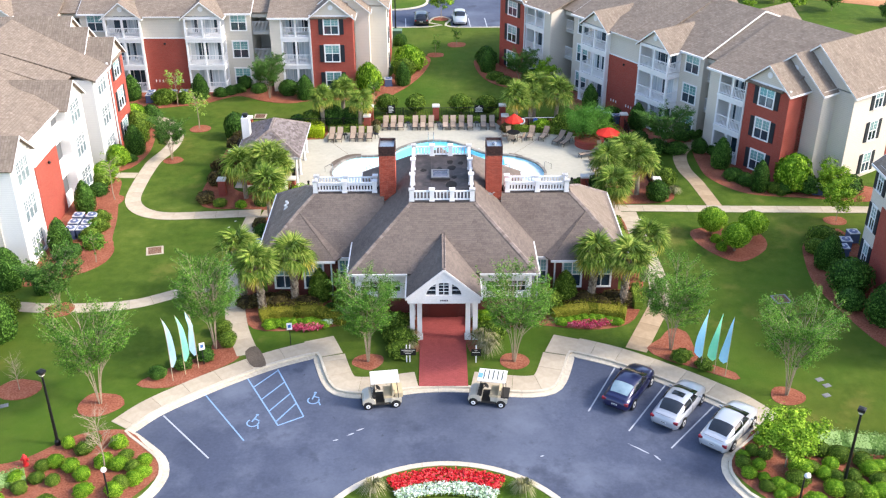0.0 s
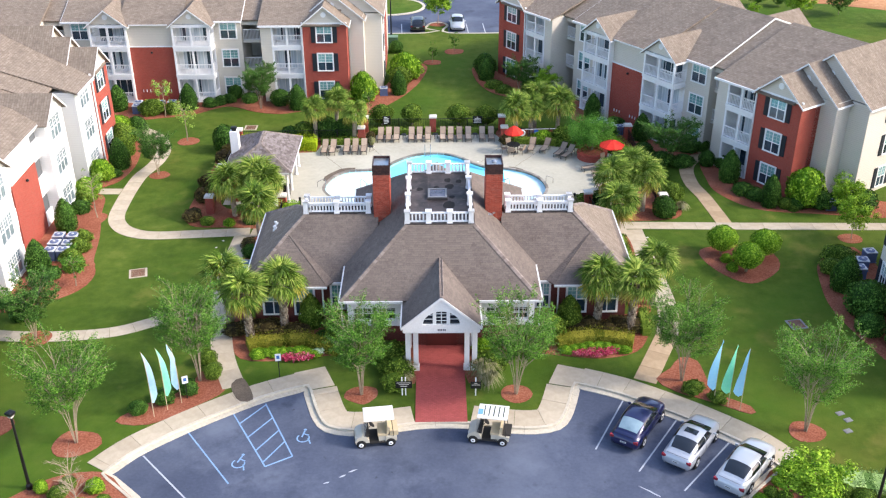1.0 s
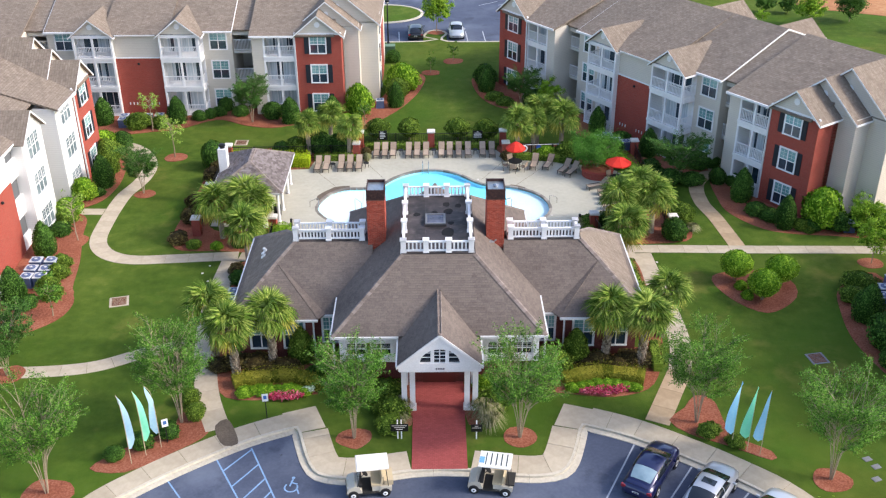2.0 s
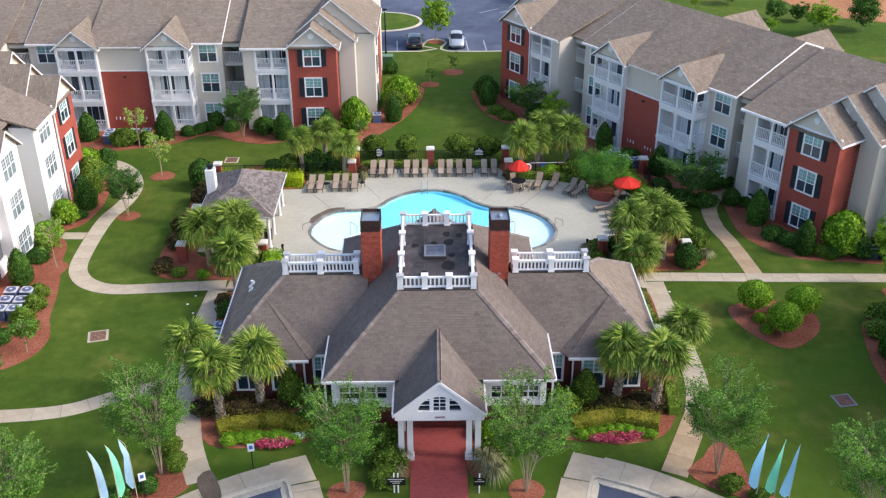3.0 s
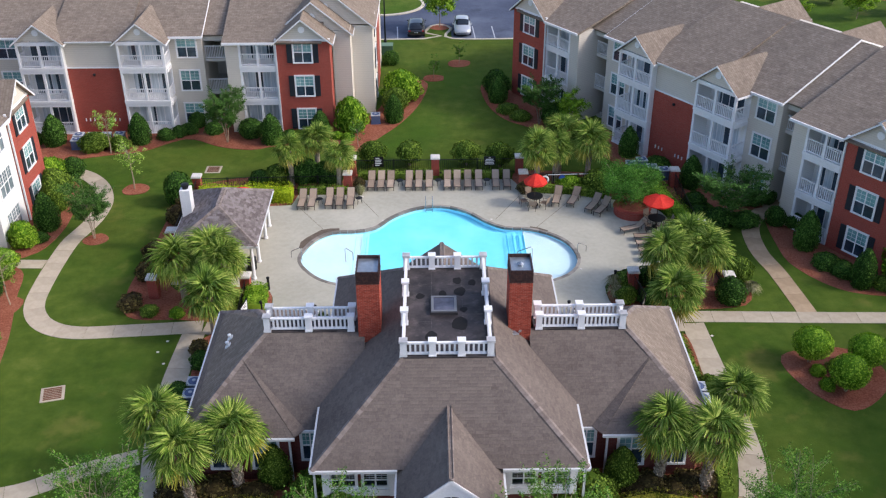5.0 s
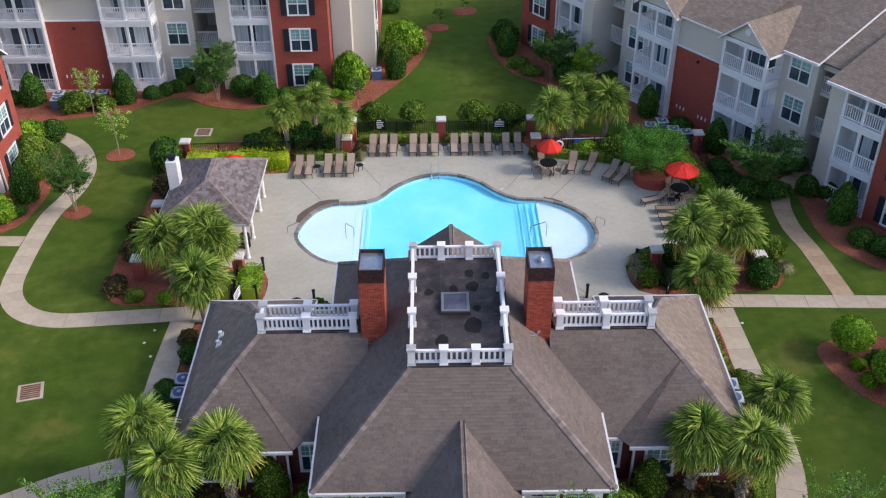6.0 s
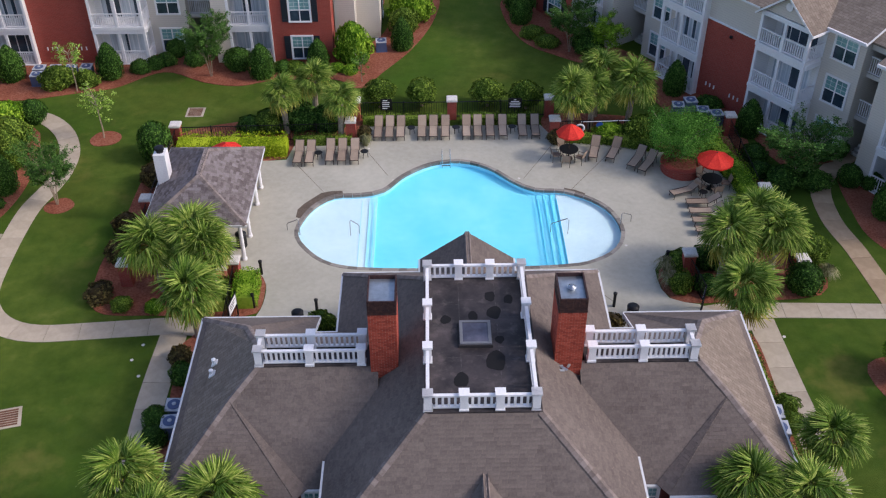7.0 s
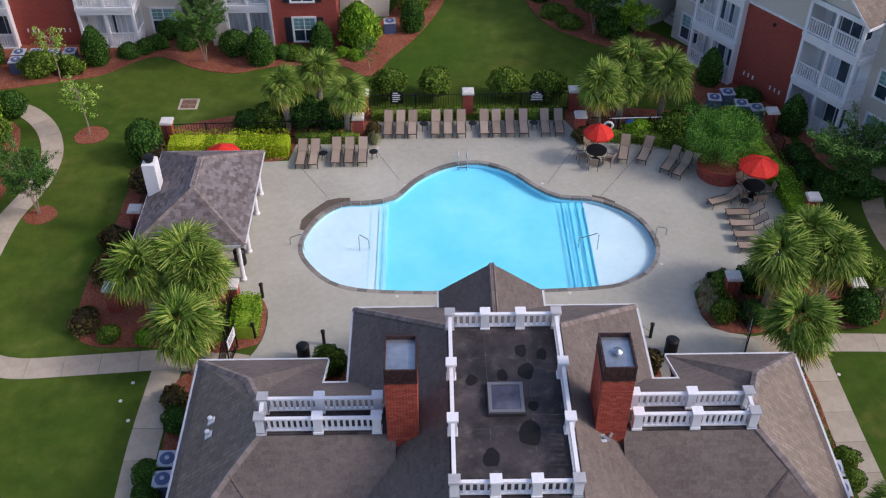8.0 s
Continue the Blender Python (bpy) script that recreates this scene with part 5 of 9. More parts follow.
ROUND = [(0, 0.38), (0.2, 0.52), (0.5, 0.6), (0.75, 0.5), (0.9, 0.32), (1.0, 0.08)]
EGG = [(0, 0.33), (0.12, 0.39), (0.35, 0.41), (0.6, 0.345), (0.8, 0.225), (0.93, 0.11), (1.0, 0.02)]
BALL = [(0, 0.12), (0.12, 0.36), (0.35, 0.57), (0.58, 0.6), (0.78, 0.49), (0.92, 0.28), (1.0, 0.05)]
LOOSE = [(0, 0.35), (0.3, 0.62), (0.6, 0.6), (0.85, 0.4), (1.0, 0.12)]
LOWS = [(0, 0.75), (0.3, 0.85), (0.7, 0.7), (0.9, 0.45), (1.0, 0.15)]
SHRUBS = {
    "round": shrub_mesh("round_shrub", L_MID, ROUND, 2600, 0.07, 1),
    "round_dark": shrub_mesh("dark_shrub", L_DARK, ROUND, 2600, 0.07, 2),
    "round_bright": shrub_mesh("bright_shrub", L_BRIGHT, ROUND, 2600, 0.07, 3),
    "ball": shrub_mesh("ball_crown", L_BRIGHT, BALL, 3200, 0.06, 13, wobble=0.05),
    "crown": shrub_mesh("leafy_crown", L_MID, [(0, 0.2), (0.2, 0.5), (0.45, 0.62), (0.7, 0.55), (0.88, 0.35), (1.0, 0.1)], 2600, 0.085, 14, wobble=0.22, body=0.78),
    "egg": shrub_mesh("holly", L_DARK, EGG, 2800, 0.05, 4, wobble=0.06),
    "egg_mid": shrub_mesh("holly_mid", L_MID, EGG, 2800, 0.05, 5, wobble=0.06),
    "loose": shrub_mesh("loose_shrub", L_MID, LOOSE, 2400, 0.09, 6, wobble=0.3),
    "loose_dark": shrub_mesh("loose_dark", L_DARK, LOOSE, 2400, 0.09, 7, wobble=0.3),
    "loose_bright": shrub_mesh("loose_bright", L_BRIGHT, LOOSE, 2400, 0.09, 8, wobble=0.3),
    "bronze": shrub_mesh("bronze_shrub", L_REDDISH, LOOSE, 1000, 0.14, 9, wobble=0.3),
    "low": shrub_mesh("low_shrub", L_MID, LOWS, 1900, 0.11, 10, wobble=0.2),
    "low_dark": shrub_mesh("low_dark", L_DARK, LOWS, 1900, 0.11, 11, wobble=0.2),
    "low_bright": shrub_mesh("low_bright", L_BRIGHT, LOWS, 1900, 0.11, 12, wobble=0.2),
}
SHRUB_LABEL = {
    "round": "clipped round green shrub in a mulch bed", "round_dark": "rounded dark green shrub by the wall", "round_bright": "rounded bright green shrub in pine straw",
    "egg": "tall egg-shaped dark holly beside the wall", "egg_mid": "tall egg-shaped green holly beside the wall", "loose": "loose leafy green shrub in a bed", "loose_dark": "loose dark evergreen shrub in shade",
    "loose_bright": "loose bright yellow-green shrub in a bed", "bronze": "bronze-leaved loose shrub by the brick wall", "low": "low spreading green shrub on mulch", "low_dark": "low dark evergreen shrub on mulch", "low_bright": "low bright green shrub on mulch",
}
prng = random.Random(77)


def shrub(kind, x, y, width, height, z=0.0, group="", label=""):
    """width is the plant's breadth; the meshes are 1 high and about 1.2 (low 1.7, egg 0.8) broad."""
    broad = {"egg": 0.8, "egg_mid": 0.8, "low": 1.7, "low_dark": 1.7, "low_bright": 1.7}.get(kind, 1.2)
    name = {"egg": "holly", "egg_mid": "holly"}.get(kind, "shrub")
    ob = new(name, SHRUBS[kind])
    if name == "holly":
        width, height = width * 0.9, height * 1.08
    s = width / broad
    ob.matrix_world = pose(x, y, z - 0.03, 0, 0, prng.uniform(0, 360)) @ Matrix.Diagonal((s, s * prng.uniform(0.9, 1.1), height, 1))
    return tagged(ob, label or SHRUB_LABEL[kind], "shrub", group)


def topiary(x, y, width, height, label="round clipped topiary shrub on short bare stems", crown_kind="ball"):
    """A clipped ball on a few bare stems."""
    t = thing("topiary_shrub", pose(x, y, 0, 0, 0, prng.uniform(0, 360)), label, "shrub", "topiary shrubs")
    crown = part("crown", SHRUBS[crown_kind], None, t)
    s = width / 1.2
    crown.matrix_basis = Matrix.Translation((0, 0, height * 0.18)) @ Matrix.Diagonal((s * 0.96, s * 0.96, height * 0.88, 1))
    for k in range(4):
        a = k * 1.57 + prng.uniform(-0.3, 0.3)
        d = Vector((math.cos(a), math.sin(a), 0))
        part("stem", Geo().tube([d * 0.06 + Vector((0, 0, -0.05)), d * 0.12 + Vector((0, 0, height * 0.2)), d * width * 0.22 + Vector((0, 0, height * 0.5))], 0.03, 0.02, 5), M_BARK_PALE, t)
    return t


def hedge(name, line, width, height, mat, label, leaf=0.1, density=170, z=0.0, seed=1):
    """A clipped hedge along a line."""
    rng = random.Random(seed)
    pts = spline(V2(*line), 0.5)
    l, r = offset_line(pts, width / 2 * 0.72), offset_line(pts, -width / 2 * 0.72)
    g = Geo()
    for i in range(len(pts) - 1):
        q = [l[i], l[i + 1], r[i + 1], r[i]]
        g.add([(p.x, p.y, zz) for zz in (z, z + height * 0.72) for p in q], [(4, 7, 6, 5), (0, 4, 5, 1), (2, 6, 7, 3), (0, 3, 7, 4), (1, 5, 6, 2)])
    lp, ln = [], []
    for i in range(len(pts) - 1):
        d = pts[i + 1] - pts[i]
        side = Vector((-d.y, d.x)).normalized()
        n = int(d.length * (width + 2 * height) * density)
        for _ in range(n):
            w = rng.uniform(-1, 1) * (width / 2 + height)
            base = pts[i] + d * rng.random()
            if abs(w) < width / 2:
                p, nn = base + side * w, Vector((0, 0, 1))
                zz = height * (rng.uniform(0.86, 1.0) + 0.1 * math.sin(base.x * 2.1 + base.y * 1.7) - 0.32 * abs(2 * w / width) ** 2.6)
            else:
                s = 1 if w > 0 else -1
                p, nn = base + side * s * width / 2 * rng.uniform(0.88, 1.08), Vector((side.x * s, side.y * s, 0.2))
                zz = height - (abs(w) - width / 2)
            lp.append((p.x, p.y, z + max(0.03, zz)))
            ln.append(nn)
    leaf_quads(g, lp, ln, leaf, rng)
    return tagged(part(name, g, mat), label, "hedge")


# fan palms: shared frond meshes, each frond a part of its own
def frond_mesh(seed, mat, droop):
    rng = random.Random(seed)
    g = Geo()
    g.tube([(0, 0, 0), (0.4, 0, 0.07), (0.8, 0, 0.02)], 0.022, 0.014, 4, False)
    n = 32
    for i in range(n):
        a = radians(-105 + 210 * i / (n - 1)) + rng.uniform(-0.05, 0.05)
        d = Vector((math.cos(a), math.sin(a), 0))
        s = Vector((-d.y, d.x, 0))
        ln = 0.8 * (0.72 + 0.28 * math.cos(a * 0.75)) * rng.uniform(0.75, 1.12)
        o = Vector((0.76, 0, 0.03))
        w = 0.034
        m1 = o + d * ln * 0.55 + Vector((0, 0, -0.06 * droop + 0.06 * (1 - abs(a))))
        m2 = o + d * ln + Vector((rng.uniform(-0.06, 0.06), rng.uniform(-0.06, 0.06), -0.42 * droop * rng.uniform(0.6, 1.4)))
        g.add([o - s * 0.012, o + s * 0.012, m1 + s * w, m1 - s * w, m2 + s * 0.008, m2 - s * 0.008, m1 + Vector((0, 0, -0.03)), ], [(0, 1, 2, 6), (0, 6, 3), (6, 2, 4, 5), (3, 6, 5)])
    return g.mesh("frond", mat)


FRONDS = [frond_mesh(i, L_PALM, 0.7 + 0.25 * i) for i in range(3)]
FRONDS_OLD = [frond_mesh(10 + i, L_PALM_OLD, 1.5) for i in range(2)]


def palm(x, y, height, seed, reach=1.0, label="sabal palm with fan fronds and a criss-cross booted trunk", boots=True, old=5):
    rng = random.Random(seed)
    p = thing("palm", pose(x, y, 0), label, "palm tree", "palms")
    lean = Vector((rng.uniform(-0.15, 0.15), rng.uniform(-0.15, 0.15), 0))
    top = lean + Vector((0, 0, height))
    g = Geo()
    g.tube([(0, 0, -0.05), lean * 0.4 + Vector((0, 0, height * 0.5)), top], 0.2, 0.2, 10)
    if boots:
        n = int(height / 0.16)
        for i in range(n):
            c = lean * (i / n) + Vector((0, 0, 0.15 + (height - 0.1) * i / n))
            for k in range(6):
                a = 2 * math.pi * (k + 0.5 * (i % 2)) / 6 + i * 0.15
                d = Vector((math.cos(a), math.sin(a), 0))
                s = Vector((-d.y, d.x, 0))
                q = c + d * 0.19
                g.add([q - s * 0.09, q + s * 0.09, q + d * 0.1 + s * 0.05 + Vector((0, 0, 0.18)), q + d * 0.1 - s * 0.05 + Vector((0, 0, 0.18)), q + Vector((0, 0, 0.2))],
                      [(0, 1, 2, 3), (3, 2, 4), (1, 4, 2), (0, 3, 4)])
    part("trunk", g, M_BOOT, p)
    n = 38
    for i in range(n):
        e = 78 - 105 * (i / n) ** 0.9 + rng.uniform(-8, 8)
        az = i * 137.5 + rng.uniform(-14, 14)
        oldie = i >= n - old
        me = rng.choice(FRONDS_OLD if oldie else FRONDS)
        f = part("frond", me, None, p)
        s = reach * rng.uniform(0.85, 1.15)
        f.matrix_basis = Matrix.Translation(top + Vector((0, 0, 0.05))) @ pose(0, 0, 0, 0, 0, az) @ pose(0, 0, 0, 0, -e, 0) @ pose(0, 0, 0, rng.uniform(-35, 35), 0, 0) @ Matrix.Diagonal((s, s, s, 1))
    return p


def tree_meshes(seed, height, spread, base, stems, mat, leaf, count, clumps, bark, gap=0.5, pale=True):
    """Trunk and crown of a small broadleaf tree."""
    rng = random.Random(seed)
    tg, cg = Geo(), Geo()
    tips = []
    for s in range(stems):
        az = 6.283 * s / stems + rng.uniform(-0.4, 0.4)
        out = (0.22 + 0.2 * rng.random()) * spread if stems > 1 else 0.05
        d = Vector((math.cos(az), math.sin(az), 0))
        z1 = base + (height - base) * rng.uniform(0.35, 0.55)
        r = 0.05 if stems > 1 else 0.02 + 0.006 * height
        pts = [d * 0.06, d * out * 0.3 + Vector((0, 0, base * 0.5)), d * out * 0.7 + Vector((0, 0, base)), d * out * 1.2 + Vector((0, 0, z1))]
        tg.tube(pts, r, r * 0.45, 6)
        for b in range(6 if stems > 1 else 14):
            t = rng.uniform(0.35, 1.0)
            o = pts[2].lerp(pts[3], t)
            a2 = az + rng.uniform(-1.3, 1.3) if stems > 1 else rng.uniform(0, 6.28)
            up = rng.uniform(0.3, 1.0)
            ln = spread * rng.uniform(0.35, 0.75)
            e = o + Vector((math.cos(a2) * ln, math.sin(a2) * ln, ln * up))
            e.z = min(e.z, height * 0.96)
            tg.tube([o, o.lerp(e, 0.5) + Vector((0, 0, 0.08)), e], r * 0.4, 0.01, 5, False)
            tips.append(e)
            tips.append(o.lerp(e, 0.65))
    cz, rz = (base * 0.8 + height) / 2, (height - base * 0.8) / 2
    while len(tips) < clumps:
        a, u, w = rng.uniform(0, 6.283), rng.uniform(-1, 1), rng.random() ** 0.4
        q = math.sqrt(1 - u * u) * w * spread
        tips.append(Vector((q * math.cos(a), q * math.sin(a), cz + u * w * rz)))
    per = count // len(tips)
    for c in tips:
        r = rng.uniform(0.25, 0.5) * gap * spread
        pts, nors = [], []
        for _ in range(int(per * rng.uniform(0.5, 1.5))):
            v = Vector((rng.gauss(0, 1), rng.gauss(0, 1), rng.gauss(0, 0.7)))
            pts.append(c + v * r * 0.6)
            nors.append(Vector((v.x, v.y, v.z + 0.8)))
        leaf_quads(cg, pts, nors, leaf, rng, droop=0.3)
    return tg.mesh("trunk", M_BARK_PALE if pale else M_BARK), cg.mesh("crown", mat)


def feathery(seed, height, spread, stems, mat, leaf, leaves, split=7):
    """A vase of thin stems that fork into sprays of twigs with small leaves along them."""
    rng = random.Random(seed)
    tg, cg = Geo(), Geo()
    single = stems == 1
    for s in range(stems):
        az = 6.283 * s / stems + rng.uniform(-0.35, 0.35)
        d = Vector((math.cos(az), math.sin(az), 0))
        reach = 0.1 if single else spread * rng.uniform(0.15, 0.5)
        zt = height * rng.uniform(0.62, 0.8)
        r = 0.045 if single else 0.025
        pts = [d * 0.07, d * reach * 0.25 + Vector((0, 0, zt * 0.3)), d * reach * 0.6 + Vector((0, 0, zt * 0.65)), d * reach + Vector((0, 0, zt))]
        tg.tube(pts, r, r * 0.4, 6)
        for b in range(split * (3 if single else 1)):
            t = rng.uniform(0.2 if single else 0.34, 1.0)
            o = pts[1].lerp(pts[2], (t - 0.2) / 0.44) if t < 0.64 else pts[2].lerp(pts[3], (t - 0.64) / 0.36)
            a2 = rng.uniform(0, 6.283) if single else az + rng.gauss(0, 0.9)
            ln = spread * rng.uniform(0.35, 0.8) * (1.15 - 0.45 * t)
            up = rng.uniform(0.5, 1.3) + 0.5 * t
            e = o + Vector((math.cos(a2) * ln, math.sin(a2) * ln, ln * up))
            e.z = min(e.z, height * rng.uniform(0.88, 1.0))
            mid = o.lerp(e, 0.5) + Vector((0, 0, 0.1 * ln))
            tg.tube([o, mid, e], 0.016, 0.006, 4, False)
            for w in range(6):
                q = mid.lerp(e, rng.uniform(-0.3, 1.0))
                a3 = a2 + rng.gauss(0, 1.0)
                l3 = rng.uniform(0.35, 0.85) * (0.6 if single else 1.0)
                f = q + Vector((math.cos(a3) * l3, math.sin(a3) * l3, l3 * rng.uniform(0.0, 1.2)))
                f.z = min(f.z, height * 1.03)
                tg.tube([q, f], 0.007, 0.003, 3, False)
                n = int(leaves) + (1 if rng.random() < leaves % 1 else 0)
                pp, nn = [], []
                for _ in range(n):
                    u = rng.random() ** 0.7
                    pp.append(q.lerp(f, u * 1.08) + Vector((rng.gauss(0, 0.075), rng.gauss(0, 0.075), rng.gauss(0, 0.06))))
                    nn.append(Vector((rng.gauss(0, 0.5), rng.gauss(0, 0.5), 1)))
                leaf_quads(cg, pp, nn, leaf, rng, droop=0.2)
    return tg.mesh("trunk", M_BARK_PALE), cg.mesh("crown", mat)


TREES = {
    "myrtle_a": feathery(31, 6.7, 2.35, 8, L_MYRTLE, 0.085, 52, split=10),
    "myrtle_b": feathery(32, 6.4, 2.6, 8, L_MYRTLE, 0.085, 50, split=10),
    "myrtle_c": feathery(33, 6.8, 2.25, 8, L_MYRTLE, 0.085, 50, split=10),
    "broad": tree_meshes(34, 3.6, 2.1, 0.9, 4, L_TREE, 0.08, 34000, 190, 0, 0.62),
    "dark": feathery(35, 4.6, 1.9, 6, L_OLIVE, 0.1, 84),
    "sapling": tree_meshes(36, 3.4, 0.9, 1.2, 1, L_SAP, 0.1, 1000, 50, 0, 0.4),
    "sapling_b": tree_meshes(37, 3.0, 1.0, 1.0, 1, L_MYRTLE, 0.1, 1500, 50, 0, 0.4),
    "bright": tree_meshes(38, 3.4, 1.5, 1.2, 1, L_BRIGHT, 0.12, 7000, 80, 0, 0.42),
    "street": tree_meshes(39, 5.0, 1.7, 1.6, 1, L_BRIGHT, 0.17, 8000, 100, 0, 0.45),
    "far": tree_meshes(40, 4.5, 2.0, 0.8, 1, L_DARK, 0.2, 9000, 110, 0, 0.55, pale=False),
    "bare": feathery(41, 4.6, 1.2, 1, L_REDDISH, 0.06, 0.5, split=8),
}
TREE_LABEL = {
    "myrtle_a": "multi-stemmed crape myrtle with an airy green crown", "myrtle_b": "spreading multi-stemmed crape myrtle with fine green leaves", "myrtle_c": "slender multi-stemmed crape myrtle in a mulch ring",
    "broad": "dense green tree in the round brick planter", "dark": "dark olive-green small tree beside the building", "sapling": "thin young tree with sparse leaves", "sapling_b": "young sparse tree in a mulch ring",
    "bright": "small bright green tree with a thin trunk", "street": "bright green young tree by the car park", "far": "rounded green tree on the far lawn", "bare": "small bare-branched young tree",
}


def tree(kind, x, y, scale=1.0, wide=1.0, label=""):
    t = thing("tree", pose(x, y, 0, 0, 0, prng.uniform(0, 360)), label or TREE_LABEL[kind], "tree")
    t.scale = (scale * wide, scale * wide, scale)
    a, b = TREES[kind]
    part("trunk", a, None, t)
    part("crown", b, None, t)
    return t


BEDS = []


def bed(pts, label="red-brown pine straw bed", step=0.6, z=0.012, low=False):
    BEDS.append(1)
    z += 0.0 if low else 0.004 * (len(BEDS) % 9)
    ring = spline(V2(*pts), step, True)
    return structure("mulch_bed", Geo().prism([tuple(p) for p in (ring if poly_area(ring) > 0 else ring[::-1])], -0.05, z), M_MULCH, label, "mulch bed")


def poly_area(r):
    return sum(r[i].x * r[(i + 1) % len(r)].y - r[(i + 1) % len(r)].x * r[i].y for i in range(len(r))) / 2


def mulch_ring(x, y, r, squash=0.9):
    rr = random.Random(int(x * 100 + y))
    return bed([(x + r * rr.uniform(0.88, 1.12) * math.cos(a), y + r * squash * rr.uniform(0.88, 1.12) * math.sin(a)) for a in [6.283 * i / 9 for i in range(9)]], "round pine straw ring under a tree")


# ---------------------------------------------------------------- pool and its deck
M_PLASTER = material("white pool plaster", ("c2dbe6", "cfe5ee", "dbedf4"), scales=(0.4, 3), rough=0.7, bump=0.1, wash=0.6)
M_PLASTER_BLUE = material("blue pool plaster", ("6ad8f5", "7adff8", "8ee6fa"), scales=(0.3, 2), rough=0.7, bump=0.1, wash=0.7)
M_PLASTER_PALE = material("pale blue pool plaster", ("96dcf2", "a6e3f5", "b6e9f7"), scales=(0.4, 3), rough=0.7, bump=0.1, wash=0.6)
M_COPING = material("stone coping", ("6a655f", "857f78", "9c968d"), scales=(1.0, 8), rough=0.85, bump=0.4, per_object=0.4)
M_STEP = material("turquoise step tile", ("3fb8dc", "4cc4e6"), scales=(0.5, 4), rough=0.5, bump=0.1)
M_AGG = material("brown aggregate", ("4d443a", "62574b", "76695b"), scales=(1.5, 12), rough=0.9, bump=0.4)
M_CAPSTONE = material("pale cap stone", ("bdb8b0", "d5d1ca", "e2dfd9"), scales=(1.2, 9), rough=0.8, bump=0.15)
M_SLING = material("taupe sling fabric", ("867565", "9c8a78", "ae9c8a"), scales=(1.5, 30), rough=0.8, bump=0.3, bump_scale=120, per_object=0.3)
M_FRAME = plain("bronze frame", "4a3d38", rough=0.4, metal=0.4)
M_CANOPY = material("red canopy cloth", ("b0180f", "d42a1a", "e2402c"), scales=(0.8, 10), rough=0.75, bump=0.15)
M_WATER = bpy.data.materials.new("pool water")
M_WATER.use_nodes = True
_nt = M_WATER.node_tree
_b = _nt.nodes["Principled BSDF"]
_b.inputs["Base Color"].default_value = (0.86, 0.97, 1.0, 1)
_b.inputs["Transmission Weight"].default_value = 1.0
_b.inputs["Roughness"].default_value = 0.02
_b.inputs["IOR"].default_value = 1.2
_wv = node(_nt, "TexNoise", Scale=1.6, Detail=3.0)
_tc = _nt.nodes.new("ShaderNodeTexCoord")
_nt.links.new(_tc.outputs["Object"], _wv.inputs["Vector"])
_bp = node(_nt, "Bump", Strength=0.06, Distance=0.1)
_nt.links.new(_wv.outputs["Fac"], _bp.inputs["Height"])
_nt.links.new(_bp.outputs["Normal"], _b.inputs["Normal"])

DECK = spline(V2((-12.2, 69.2), (-11.4, 71.2), (-10.7, 72.8), (-10.65, 74.8), (-11.4, 76.2)), 0.5)[:-1] + V2((-17.3, 76.4), (-17.4, 86.6), (-10.9, 87.0), (-10.6, 88.6), (-6.5, 88.6), (-6.3, 90.9), (5.4, 90.9), (6.2, 89.0)) \
    + spline(V2((6.2, 89.0), (9.0, 88.8), (12.0, 87.6), (14.9, 86.6), (16.2, 84.0), (16.6, 81.0), (16.0, 78.4), (13.4, 76.8), (10.6, 76.3), (10.15, 74.9), (10.5, 73.3), (11.9, 72.8)), 0.6) + V2((12.6, 72.3), (12.5, 69.2), (6.2, 66.0), (-6.2, 66.0))
deck = new("pool_deck", fill(DECK, [POOL_SHAPE], 0.045, "pool_deck", M_DECK))
tagged(deck, "broad grey-beige concrete pool deck", "pool deck", kind="structure")
for a, b in (((-8.3, 83.4), (-10.3, 86.6)), ((-4.5, 85.1), (-6.2, 88.5)), ((3.8, 84.6), (6.0, 88.6)), ((6.6, 83.4), (10.0, 88.2)), ((6.4, 74.6), (7.6, 73.0))):
    d = (Vector(b) - Vector(a))
    part("deck_joint", Geo().box(0, d.length, -0.012, 0.012, 0, 0.004, pose(a[0], a[1], 0.045, 0, 0, math.degrees(math.atan2(d.y, d.x)))), M_AGG, deck)
for i, (x, y, reach, broad) in enumerate(((-8.9, 82.3, 2.0, 0.75), (-8.7, 76.8, 0.6, 0.3), (-7.7, 76.0, 0.7, 0.4), (-9.9, 78.0, 0.5, 0.25), (7.0, 83.5, 1.0, 0.42), (8.9, 81.8, 0.4, 0.2), (7.5, 76.1, 0.5, 0.25), (-4.4, 84.6, 0.6, 0.15), (3.6, 84.8, 0.5, 0.15))):
    # worn aggregate showing along the edge of the coping
    rr = random.Random(i)
    edge = [Vector(p) for p in offset_line([Vector(p) for p in POOL_SHAPE], 0.16 if poly_area([Vector(p) for p in POOL_SHAPE]) < 0 else -0.16, True)]
    mid = sum(edge, Vector((0, 0))) / len(edge)
    near = [p for p in edge if (p - Vector((x, y))).length < reach]
    near.sort(key=lambda p: math.atan2(p.y - mid.y, -p.x + mid.x) if x < 0 else math.atan2(p.y - mid.y, p.x - mid.x))
    if len(near) < 2:
        continue
    outer = []
    for k, p in enumerate(near):
        swell = broad * math.sin(math.pi * (k + 0.5) / len(near)) ** 0.6 * rr.uniform(0.55, 1.2)
        away = Vector((p.x - (-6.6 if x < 0 else 6.2), p.y - 79.5)).normalized()
        outer.append(p + away * swell)
    band = near + outer[::-1]
    part("worn_patch", Geo().prism([tuple(p) for p in (band if poly_area(band) > 0 else band[::-1])], 0.04, 0.049), M_AGG, deck)
